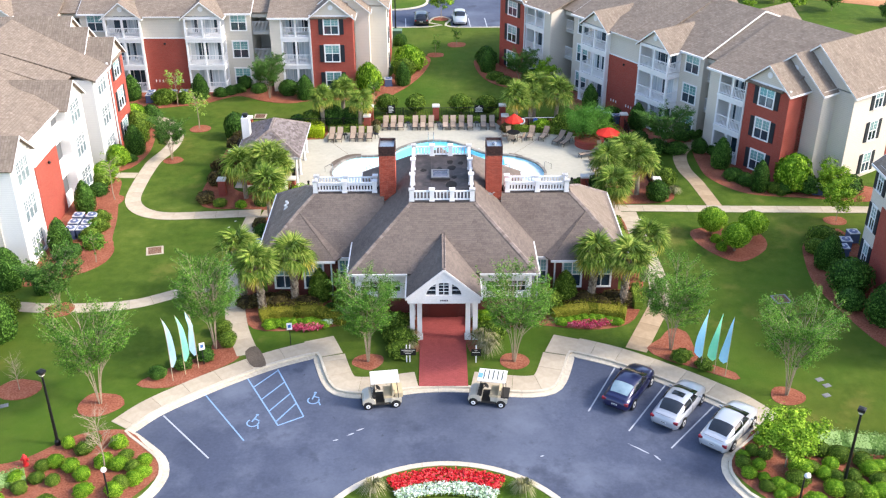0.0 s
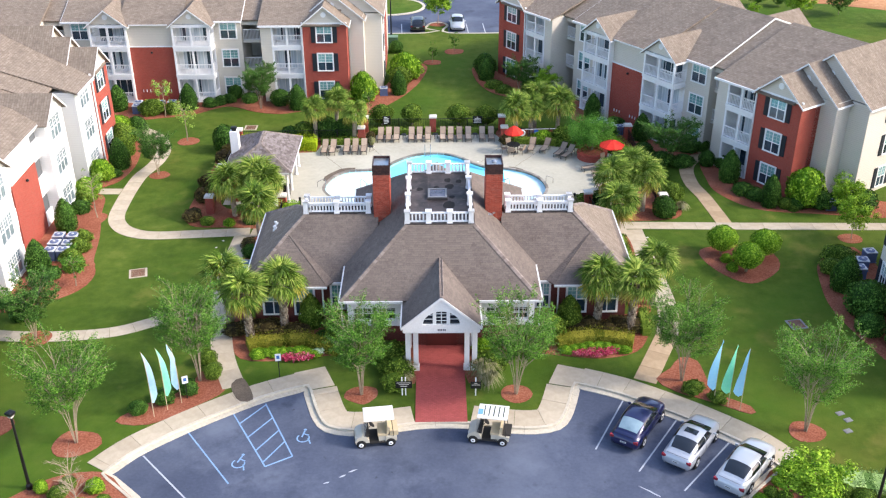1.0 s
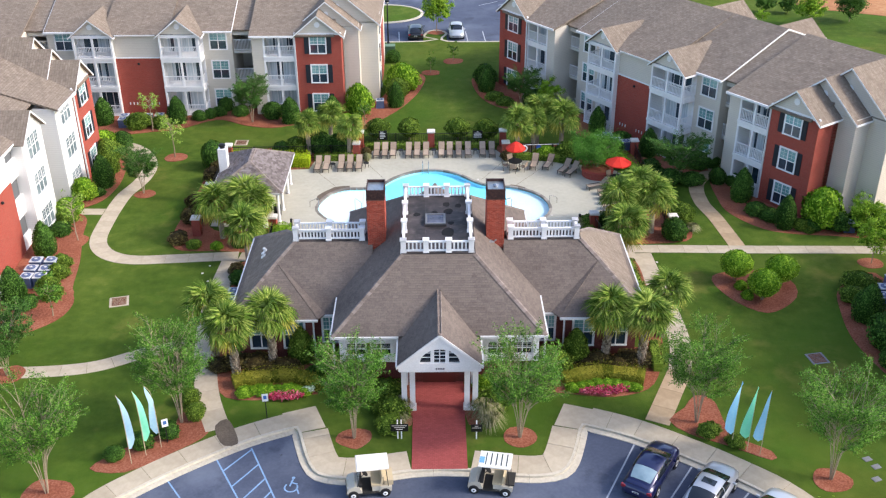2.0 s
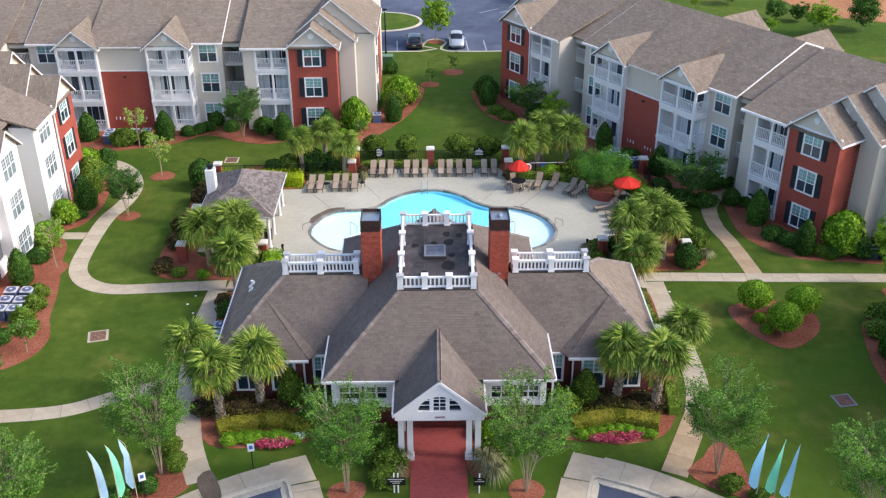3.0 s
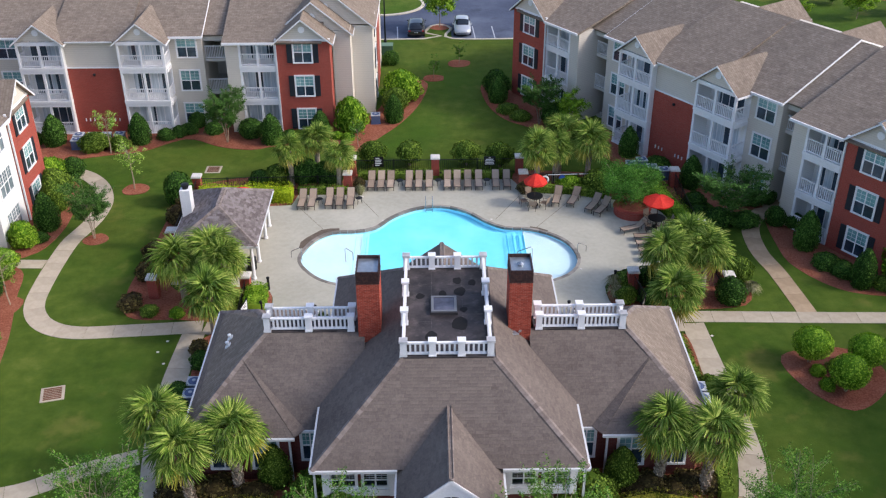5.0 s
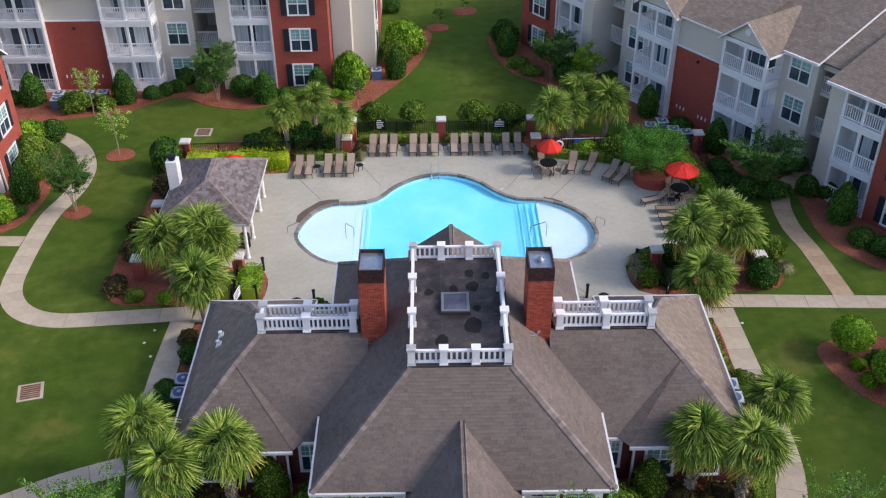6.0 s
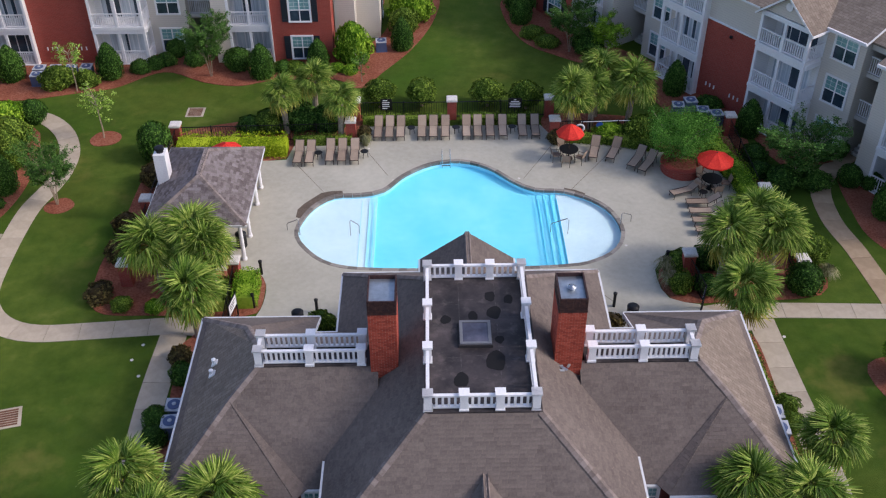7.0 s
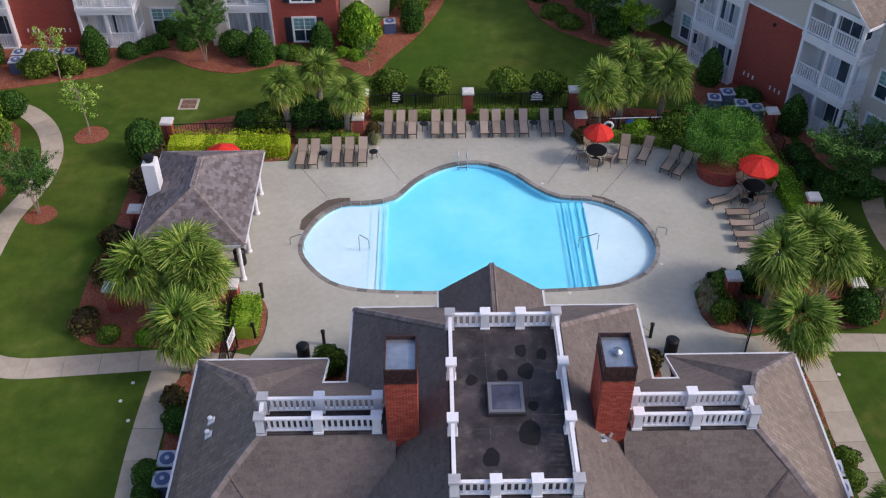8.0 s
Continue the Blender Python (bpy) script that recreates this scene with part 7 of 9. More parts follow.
# ---------------------------------------------------------------- planting
bed([(-13.3, 59.0), (-13.0, 56.2), (-12.3, 54.9), (-10.6, 54.6), (-8.0, 55.0), (-5.6, 55.2), (-3.2, 54.2), (-2.6, 52.6), (-1.6, 52.2), (-1.6, 56.3), (-5.7, 56.3), (-7.0, 59.4), (-12.0, 59.6)])
bed([(13.6, 59.5), (13.2, 57.2), (12.1, 55.3), (10.0, 54.6), (7.6, 54.9), (5.4, 55.2), (3.2, 54.4), (2.6, 52.8), (1.6, 52.2), (1.6, 56.3), (5.7, 56.3), (7.0, 59.4), (12.2, 59.6)])
bed([(-18.3, 48.9), (-16.4, 48.6), (-14.4, 50.0), (-12.7, 51.7), (-13.3, 53.7), (-14.4, 53.6), (-15.0, 51.9), (-17.0, 50.4)])
bed([(12.7, 52.4), (13.6, 51.2), (15.4, 50.2), (17.4, 49.0), (17.6, 49.7), (15.9, 51.2), (15.6, 54.2), (14.6, 54.6), (13.8, 53.5)])
bed([(-30.0, 61.0), (-27.0, 61.4), (-24.8, 63.2), (-24.3, 65.4), (-25.0, 67.5), (-25.6, 71.0), (-26.6, 75.0), (-27.4, 78.3), (-29.8, 78.4), (-30.4, 70.0)])
bed([(-29.3, 79.9), (-27.2, 80.6), (-26.4, 83.6), (-26.6, 87.0), (-27.4, 90.6), (-28.6, 91.4), (-30.0, 91.0), (-29.6, 85.0)])
bed([(-36.0, 95.8), (-33.0, 95.2), (-30.0, 95.0), (-26.5, 95.9), (-24.0, 96.6), (-21.0, 98.9), (-17.9, 97.3), (-15.3, 96.7), (-13.2, 97.4), (-8.9, 97.6), (-6.6, 96.2), (-5.3, 98.4), (-3.3, 101.9), (-1.7, 106.3), (-1.0, 111.0), (-2.2, 112.0), (-4.5, 108.0), (-5.8, 104.0), (-9.0, 101.0), (-20.0, 102.0), (-34.0, 101.0)])
bed([(4.0, 110.5), (4.3, 106.0), (5.6, 102.6), (7.8, 100.6), (11.0, 98.0), (13.5, 94.0), (14.6, 91.0), (18.5, 89.8), (19.4, 87.0), (20.6, 84.6), (21.6, 85.6), (23.2, 87.2), (17.0, 96.6), (9.0, 105.4), (6.0, 110.0)])
bed([(22.9, 84.4), (22.6, 81.0), (22.9, 77.9), (25.3, 74.9), (29.9, 74.0), (35.0, 73.3), (36.0, 76.0), (30.0, 77.6), (26.0, 80.6), (24.0, 84.6)])
bed([(19.1, 68.3), (19.5, 65.4), (21.5, 63.4), (24.0, 65.3), (24.3, 67.6), (22.6, 69.0)], "oval pine straw bed on the lawn")
bed([(31.0, 67.2), (28.6, 67.5), (27.1, 66.2), (26.4, 64.0), (25.9, 60.2), (26.6, 56.0), (28.0, 52.0), (31.0, 50.0)])
bed([(-18.4, 90.0), (-19.4, 86.0), (-19.6, 80.0), (-19.9, 76.0), (-19.2, 72.9), (-16.0, 72.5), (-12.8, 72.5), (-12.2, 76.0), (-17.3, 76.3), (-17.5, 87.0), (-16.0, 90.2)])
bed([(12.0, 76.4), (10.75, 76.2), (10.2, 74.8), (10.6, 73.3), (11.9, 72.9), (13.8, 73.0), (17.5, 73.2), (19.0, 74.0), (19.2, 77.0), (18.3, 82.0), (18.5, 90.5), (16.9, 90.4), (16.8, 80.8), (15.8, 77.8)])
bed([(-10.5, 88.8), (-6.6, 88.8), (-6.4, 92.4), (-12.5, 92.2), (-18.4, 90.2), (-17.4, 86.8), (-11.0, 87.2)])
bed([(6.4, 89.3), (12.0, 88.2), (16.0, 87.2), (16.6, 90.6), (12.0, 91.8), (6.0, 92.3)])
bed([(-13.9, 58.8), (-12.6, 59.0), (-12.7, 70.4), (-14.2, 70.4), (-14.1, 66.0)])
bed([(13.9, 60.0), (12.6, 60.0), (12.6, 70.4), (14.1, 70.4), (14.2, 66.0)])
bed([(-26, 36.0), (-18.6, 36.4), (-16.8, 38.3), (-15.65, 39.85), (-15.05, 41.2), (-15.35, 42.3), (-16.5, 43.5), (-17.8, 44.7), (-20.3, 44.3), (-22.8, 42.2), (-26.5, 40.8)], low=True)
bed([(26, 36.0), (18.6, 36.4), (16.8, 38.3), (15.65, 39.85), (15.05, 41.2), (15.35, 42.3), (16.5, 43.5), (17.7, 44.7), (20.3, 43.8), (22.8, 43.0), (26.5, 42.0)], low=True)
for x, y, r in ((-4.66, 51.17, 0.95), (4.31, 51.08, 0.95), (19.97, 47.4, 1.0), (-19.9, 47.0, 1.3), (-25.07, 48.5, 1.2), (-25.6, 57.3, 1.0), (-22.93, 89.8, 1.0), (-23.75, 82.3, 0.9), (0.3, 127.9, 1.2), (30.8, 69.9, 0.9), (2.1, 116.5, 1.2), (-0.4, 112.5, 1.0), (-6.7, 97.0, 0.9)):
    mulch_ring(x, y, r)
bed([(-13.4, 76.0), (-11.5, 76.2), (-10.75, 75.3), (-10.7, 73.0), (-11.3, 72.4), (-13.3, 72.3)])
for k in (-1, 1):
    bed([(k * x, y) for x, y in ((6.2, 66.2), (7.3, 66.2), (7.5, 68.8), (7.5, 71.0), (6.2, 71.4))], z=0.06)
for x, y, r in ((-26.0, 66.5, 1.3), (-27.3, 74.0, 1.4)):
    mulch_ring(x, y, r)

for a, x, y in (("myrtle_a", -4.66, 51.17), ("myrtle_b", 4.31, 51.08), ("myrtle_c", -14.32, 52.69), ("myrtle_a", 14.18, 52.2), ("myrtle_b", -19.9, 47.09), ("myrtle_b", 19.97, 47.48)):
    tree(a, x, y, prng.uniform(0.96, 1.03), 1.0)
tree("dark", -25.64, 57.27, 0.95, 1.1)
tree("sapling_b", -25.05, 63.81, 1.1)
tree("sapling", -26.8, 74.3, 1.3)
tree("bare", -25.07, 48.5, 0.65)
tree("bare", -17.95, 41.5, 1.05)
tree("bright", 17.9, 41.2, 1.1, 1.15)
tree("sapling", -22.95, 89.85, 1.25, 1.15)
tree("dark", -23.9, 82.5, 0.85)
tree("sapling", -26.43, 96.2, 1.25)
tree("dark", -17.47, 98.2, 0.95)
tree("sapling_b", -6.7, 97.1, 0.9)
tree("dark", 8.5, 101.4, 0.85, 1.1)
tree("bright", 11.1, 100.4, 1.0)
tree("dark", 20.0, 83.7, 0.88, 1.4)
tree("bright", 30.8, 69.9, 1.05)
tree("bright", 31.8, 74.2, 0.95, label="small bright green tree beside the end wall")
tree("street", 0.35, 127.9, 1.1)
tree("sapling_b", 2.1, 116.5, 0.8)
tree("sapling_b", -0.4, 112.5, 0.8)

for i, (x, y, h, s) in enumerate(((-12.0, 57.0, 3.5, 1.05), (-9.95, 58.0, 3.7, 1.05), (-13.6, 59.0, 3.7, 1.0), (10.0, 58.2, 3.6, 1.05), (12.07, 57.6, 3.5, 1.05), (14.0, 60.8, 3.3, 0.95),
                                  (-14.2, 75.0, 3.1, 1.2), (-16.0, 74.5, 2.8, 1.15), (-13.5, 70.9, 2.6, 1.12), (-13.2, 74.1, 3.0, 1.05), (14.9, 75.8, 3.3, 1.15), (13.4, 74.7, 3.0, 1.15), (13.35, 70.7, 2.7, 1.12), (16.1, 74.8, 3.0, 1.15),
                                  (-11.2, 90.3, 2.9, 0.86), (-9.4, 91.5, 3.2, 0.86), (-7.6, 89.4, 2.8, 0.86), (7.2, 89.7, 3.1, 1.05), (9.1, 92.0, 3.4, 1.05), (11.1, 90.8, 3.1, 1.1), (8.6, 90.4, 2.8, 0.95))):
    palm(x, y, h, 100 + i, s, boots=i < 6, label="sabal palm with fan fronds and a criss-cross booted trunk" if i < 6 else "sabal palm with drooping fan fronds by the pool")

# hedges
hedge("hedge", ((-17.8, 88.0), (-14.5, 88.0), (-10.9, 87.9)), 1.5, 1.15, L_YELLOW, "clipped yellow-green hedge behind the cabana", seed=1)
hedge("hedge", ((-10.6, 88.9), (-8.6, 88.9), (-6.9, 88.8)), 0.6, 0.7, L_MID, "low clipped hedge behind the loungers", seed=2)
hedge("hedge", ((-6.3, 91.3), (-0.9, 91.3)), 0.6, 0.7, L_MID, "low clipped hedge along the fence", seed=3)
hedge("hedge", ((0.1, 91.3), (5.2, 91.3)), 0.6, 0.7, L_MID, "low clipped hedge along the fence", seed=4)
hedge("hedge", ((6.7, 88.9), (9.5, 88.6), (12.3, 87.7)), 0.8, 0.75, L_MID, "low clipped hedge round the deck edge", seed=5)
hedge("hedge", ((15.7, 88.2), (16.3, 86.0), (16.8, 83.0), (17.0, 80.4)), 1.2, 1.15, L_BRIGHT, "green clipped hedge beside the deck", seed=6)
hedge("hedge", ((-11.55, 75.1), (-11.5, 72.9)), 1.2, 1.1, L_BRIGHT, "short bright boxed hedge by the gate", density=320, seed=7)
hedge("hedge", ((-12.95, 74.6), (-12.8, 72.7)), 0.9, 1.0, L_MID, "short clipped hedge by the gate", density=260, seed=8)
hedge("hedge", ((-12.0, 55.9), (-10.4, 56.5), (-8.4, 56.5), (-6.3, 55.4)), 1.0, 0.75, L_GOLD, "low olive-gold hedge curving under the palms", seed=9)
hedge("hedge", ((7.2, 56.0), (9.6, 56.6), (12.0, 56.0)), 1.1, 0.8, L_GOLD, "low olive-gold clipped hedge under the palms", seed=10)
hedge("hedge", ((13.0, 57.0), (13.2, 59.5)), 0.7, 0.8, L_MID, "short green hedge beside the path", seed=11)
hedge("hedge", ((13.5, 61.8), (13.5, 63.0)), 0.6, 0.8, L_MID, "short green hedge beside the path", seed=12)
hedge("hedge", ((13.7, 66.0), (13.5, 70.0)), 0.6, 0.6, L_MID, "narrow green hedge beside the clubhouse", seed=13)
hedge("ground_cover", ((19.4, 43.6), (21.5, 43.1), (26.0, 42.3)), 1.7, 0.5, L_GREY, "pale grey-green ground cover along the bed", seed=14)
hedge("ground_cover", ((-22.0, 40.9), (-23.6, 40.2), (-26.0, 39.6)), 1.2, 0.35, L_GREY, "pale grey-green ground cover along the bed", seed=15)
for i in range(8):
    shrub("loose_bright", -11.3 + 0.5 * i, 55.15 + 0.25 * math.sin(i * 0.45), prng.uniform(0.75, 1.0), prng.uniform(0.4, 0.55), group="border plants", label="low yellow-green leafy border plant")
for i in range(8):
    shrub("loose_bright", 7.7 + 0.52 * i, 55.3 + 0.35 * math.sin(i * 0.45), prng.uniform(0.75, 1.0), prng.uniform(0.4, 0.55), group="border plants", label="low yellow-green leafy border plant")

for kind, x, y, w, h in (
        ("egg", -28.15, 65.5, 1.9, 2.6), ("egg", -28.4, 72.3, 1.9, 2.5), ("low_dark", -27.3, 65.2, 1.6, 0.7), ("low_dark", -28.4, 75.6, 1.8, 0.9), ("low", -28.6, 77.6, 1.7, 1.0), ("loose_bright", -28.6, 78.4, 1.8, 1.6),
        ("loose", -26.6, 67.4, 1.4, 1.0), ("loose", -26.4, 68.8, 1.4, 1.1), ("loose", -26.6, 70.4, 1.3, 1.0), ("low", -26.0, 66.3, 1.5, 0.8),
        ("egg", -27.5, 84.0, 2.0, 2.6), ("loose_bright", -28.4, 81.6, 2.0, 1.8), ("low_dark", -27.6, 82.2, 1.3, 0.7), ("egg_mid", -27.9, 86.8, 2.1, 2.4), ("loose", -28.6, 88.9, 2.3, 2.2), ("loose_bright", -29.4, 90.8, 2.2, 2.2), ("round_dark", -28.2, 92.2, 1.8, 1.6),
        ("egg", -30.1, 60.6, 2.6, 2.8), ("egg", -28.4, 54.0, 2.8, 3.0), ("round_dark", -27.4, 59.6, 1.4, 1.6), ("round_bright", -28.5, 51.6, 2.0, 1.4), ("round", -29.0, 56.8, 2.0, 1.5),
        ("egg", -31.5, 98.1, 2.1, 2.5), ("egg", -24.6, 98.3, 2.0, 2.5), ("low_dark", -22.7, 99.1, 1.5, 0.9), ("low_dark", -21.7, 99.7, 1.4, 0.9), ("low_dark", -21.0, 100.2, 1.3, 0.9), ("round_dark", -20.5, 101.5, 1.5, 1.4),
        ("round_dark", -15.7, 99.4, 2.0, 1.6), ("egg", -13.8, 98.1, 2.0, 2.4), ("egg", -9.9, 99.5, 1.7, 2.1), ("low", -11.5, 98.8, 1.8, 0.7), ("loose_bright", -7.4, 100.2, 2.3, 3.1), ("low_bright", -8.5, 98.9, 1.2, 0.6), ("low_bright", -7.6, 98.6, 1.2, 0.6),
        ("egg", -3.9, 102.2, 1.8, 2.4), ("loose_bright", -3.3, 107.2, 3.0, 2.8), ("loose", -3.8, 105.0, 2.2, 2.0), ("round_dark", -4.6, 116.5, 1.6, 1.4), ("loose", -27.9, 97.0, 2.2, 1.5), ("loose", -25.9, 97.0, 1.5, 1.2), ("low_dark", -33.4, 98.4, 2.0, 0.9), ("low_dark", -12.4, 99.0, 1.5, 0.7), ("low_dark", -18.9, 100.4, 1.8, 0.9),
        ("egg", 5.3, 106.6, 1.9, 2.2), ("loose_dark", 5.3, 108.7, 2.2, 2.2), ("low", 6.0, 104.2, 1.9, 0.8), ("low", 7.0, 102.6, 1.8, 0.8), ("loose_dark", 9.8, 101.2, 2.4, 2.0), ("egg", 15.0, 95.0, 1.7, 2.4), ("egg", 18.7, 89.5, 1.8, 2.4), ("low_dark", 16.9, 92.9, 1.8, 0.9),
        ("loose_dark", 22.3, 86.6, 1.6, 1.0), ("loose_dark", 19.4, 83.6, 2.0, 1.3), ("loose_dark", 21.2, 83.4, 1.8, 1.1), ("low_dark", 18.4, 86.6, 1.8, 0.9), ("low_dark", 18.3, 84.9, 1.7, 0.8), ("low_dark", 18.4, 82.6, 1.7, 0.8), ("low_dark", 18.5, 80.9, 1.7, 0.8), ("round_dark", 23.7, 86.9, 1.4, 1.1), ("round_dark", 23.3, 83.6, 1.5, 1.4), ("round_dark", 24.5, 83.2, 1.3, 1.1), ("egg", 24.4, 80.4, 2.0, 2.6), ("egg", 26.4, 75.6, 1.9, 2.5), ("low_dark", 24.9, 78.0, 1.8, 0.9), ("low_dark", 25.7, 76.9, 1.7, 0.9),
        ("round", 27.5, 75.2, 1.2, 0.9), ("round_dark", 28.4, 75.1, 1.3, 1.0), ("loose_bright", 29.2, 76.0, 3.0, 3.0), ("loose_dark", 30.2, 75.4, 2.2, 1.4), ("loose_dark", 31.9, 75.2, 2.2, 1.4), ("loose_dark", 33.6, 75.2, 2.4, 1.5), ("low", 28.0, 74.7, 0.9, 0.5),
        ("low", 21.9, 66.8, 1.4, 0.6), ("low_bright", 20.7, 65.4, 0.9, 0.6), ("low_bright", 20.6, 66.6, 0.9, 0.6),
        ("egg", 27.6, 62.6, 2.2, 2.4), ("round_dark", 27.9, 59.4, 3.0, 2.4), ("egg", 28.9, 55.4, 2.8, 2.8), ("loose", 28.6, 66.3, 2.2, 1.3), ("loose", 27.6, 65.0, 1.6, 1.0), ("round_dark", 27.2, 57.2, 2.0, 1.4),
        
        ("round_dark", -19.1, 87.6, 2.3, 2.5), ("loose_dark", -10.4, 91.0, 2.4, 1.9), ("loose_dark", -8.4, 90.8, 2.2, 1.8), ("loose", -12.4, 90.7, 2.0, 1.5), ("loose_dark", -13.6, 90.4, 1.6, 1.2),
        ("bronze", -18.6, 84.6, 1.6, 1.4), ("bronze", -18.9, 79.6, 1.6, 1.3), ("bronze", -19.0, 77.2, 1.4, 1.2), ("bronze", -19.2, 73.9, 1.5, 0.9), ("low", -17.9, 73.2, 1.2, 0.6), ("low_bright", -16.2, 73.0, 1.0, 0.5), ("low_dark", -14.6, 73.3, 1.2, 0.6), ("bronze", -18.5, 87.0, 1.6, 1.3),
        ("loose", 11.2, 74.0, 1.2, 1.1), ("loose", 11.5, 75.9, 1.5, 1.0), ("loose_dark", 12.6, 73.9, 1.4, 0.9), ("loose_dark", 13.0, 76.0, 1.6, 1.2), ("round", 18.6, 76.2, 1.9, 1.8), ("round_dark", 17.6, 73.9, 2.0, 1.7), ("round", 18.4, 78.0, 1.6, 1.3),
        ("loose", 11.6, 89.2, 2.2, 1.6), ("loose_dark", 13.6, 89.2, 2.4, 1.7), ("loose_bright", 9.6, 89.3, 1.8, 1.1), ("loose_dark", 15.4, 89.6, 2.0, 1.5), ("bronze", 6.3, 88.9, 1.4, 0.9), ("bronze", -6.1, 89.3, 0.9, 1.1),
        ("loose", -7.3, 70.9, 1.5, 1.5), ("low", -6.8, 69.0, 0.8, 0.5), ("bronze", 6.9, 70.6, 1.2, 1.4), ("low", 7.0, 69.2, 0.8, 0.5), ("round_dark", -14.3, 65.0, 1.3, 1.1), ("round_dark", -14.2, 64.0, 1.2, 1.0), ("bronze", -14.0, 69.0, 1.2, 0.9), ("loose_dark", -13.6, 67.8, 1.3, 1.0), ("round", 14.1, 64.3, 1.2, 1.0), ("loose", 14.2, 65.4, 1.2, 0.9),
        ("egg_mid", -8.3, 58.6, 1.7, 2.2), ("egg_mid", 8.2, 58.2, 1.8, 2.2), ("bronze", -11.0, 57.9, 1.7, 0.8), ("bronze", -9.2, 57.5, 1.7, 0.8), ("bronze", -12.2, 58.1, 1.6, 0.8), ("bronze", -10.2, 57.2, 1.5, 0.7), ("bronze", 10.6, 57.4, 1.6, 0.7), ("bronze", 12.4, 58.0, 1.4, 0.7), ("bronze", 8.9, 57.4, 1.5, 0.7), ("low_dark", -7.4, 57.0, 1.4, 0.5), ("bronze", 9.5, 57.9, 1.6, 0.8), ("bronze", 11.5, 58.0, 1.6, 0.8), ("bronze", -13.2, 57.8, 1.4, 0.6),
        ("loose", -5.0, 56.0, 2.0, 1.9), ("loose", -6.4, 57.2, 1.9, 1.8), ("loose", 5.4, 55.6, 2.0, 1.7), ("loose", 6.6, 57.0, 2.0, 1.8), ("loose_bright", 2.7, 55.4, 1.3, 1.0), ("loose", -3.1, 54.6, 1.9, 1.3), ("loose", -2.7, 53.2, 1.8, 1.1), ("loose", -2.8, 52.0, 1.6, 0.9), ("loose", 3.0, 53.7, 1.9, 1.2),
        ("round_dark", -17.2, 49.7, 1.1, 0.8), ("loose_dark", -16.0, 50.8, 1.3, 0.8), ("round", -13.6, 53.1, 1.2, 1.0), ("loose_dark", -14.8, 51.6, 1.2, 0.8), ("loose", 14.6, 51.2, 1.2, 0.7), ("loose", 15.8, 50.3, 1.0, 0.6), ("round", -14.2, 54.4, 1.2, 1.0)):
    shrub(kind, x, y, w, h)
for x, y, w, h in ((20.45, 67.65, 2.25, 2.15), (23.33, 66.95, 2.25, 2.15), (21.58, 65.05, 2.25, 2.15)):
    topiary(x, y, w, h)
for x, y in ((-5.25, 93.5), (-2.41, 93.6), (2.02, 93.5), (4.6, 93.1)):
    topiary(x, y, 2.15, 1.95, "round-headed leafy shrub on bare stems behind the fence", "crown")
for x, y in ((-21.3, 40.6), (-20.4, 40.4), (-19.8, 41.5), (-19.5, 42.9), (-21.3, 41.5), (-20.7, 41.8), (-21.9, 39.8), (-18.6, 39.7), (-16.8, 40.1), (-16.5, 41.4), (-17.1, 42.3), (-15.9, 41.0), (-18.2, 41.9), (-17.0, 39.6), (-16.2, 40.5), (-17.8, 43.4), (-20.5, 43.3), (-22.4, 40.6), (-19.2, 43.6), (-19.0, 40.8), (-17.3, 41.6), (-22.8, 38.9), (-20.2, 38.8), (-16.0, 41.9)):
    shrub(prng.choice(("round", "round_bright", "low_bright")), x, y, prng.uniform(0.75, 1.1), prng.uniform(0.5, 0.7), group="bed shrubs")
for x, y in ((17.15, 43.3), (15.9, 42.0), (16.5, 42.4), (17.1, 42.1), (15.75, 41.4), (16.55, 41.3), (15.85, 40.6), (16.55, 40.3), (16.5, 39.6), (17.1, 39.7), (17.0, 39.0), (17.6, 39.3), (18.6, 40.9), (19.2, 41.0), (19.5, 42.4), (20.2, 42.35), (20.3, 41.2), (19.75, 40.5), (20.3, 40.2), (21.0, 41.9), (21.05, 40.15), (22.1, 41.4),
             (21.3, 39.4), (22.2, 40.75), (22.85, 41.0), (22.4, 39.8), (20.65, 39.1), (21.4, 38.9), (19.9, 39.3), (18.2, 40.0), (22.2, 39.1), (18.3, 43.1), (18.8, 42.3), (23.3, 40.0), (23.7, 41.4), (23.2, 39.0), (24.3, 40.3), (24.6, 41.3), (18.6, 38.4), (17.6, 38.0)):
    near = x < 17.7
    size = prng.uniform(0.7, 0.9) if near else prng.uniform(0.95, 1.25)
    shrub(prng.choice(("round", "round_bright")), x, y, size, size * prng.uniform(0.55, 0.7), group="bed shrubs")
for x, y, w in ((17.9, 43.6, 1.3), (18.7, 43.2, 1.4), (19.6, 43.2, 1.3)):
    shrub("loose_bright", x, y, w, w * 0.75, group="bed shrubs", label="loose yellow-green shrub at the edge of the bed")


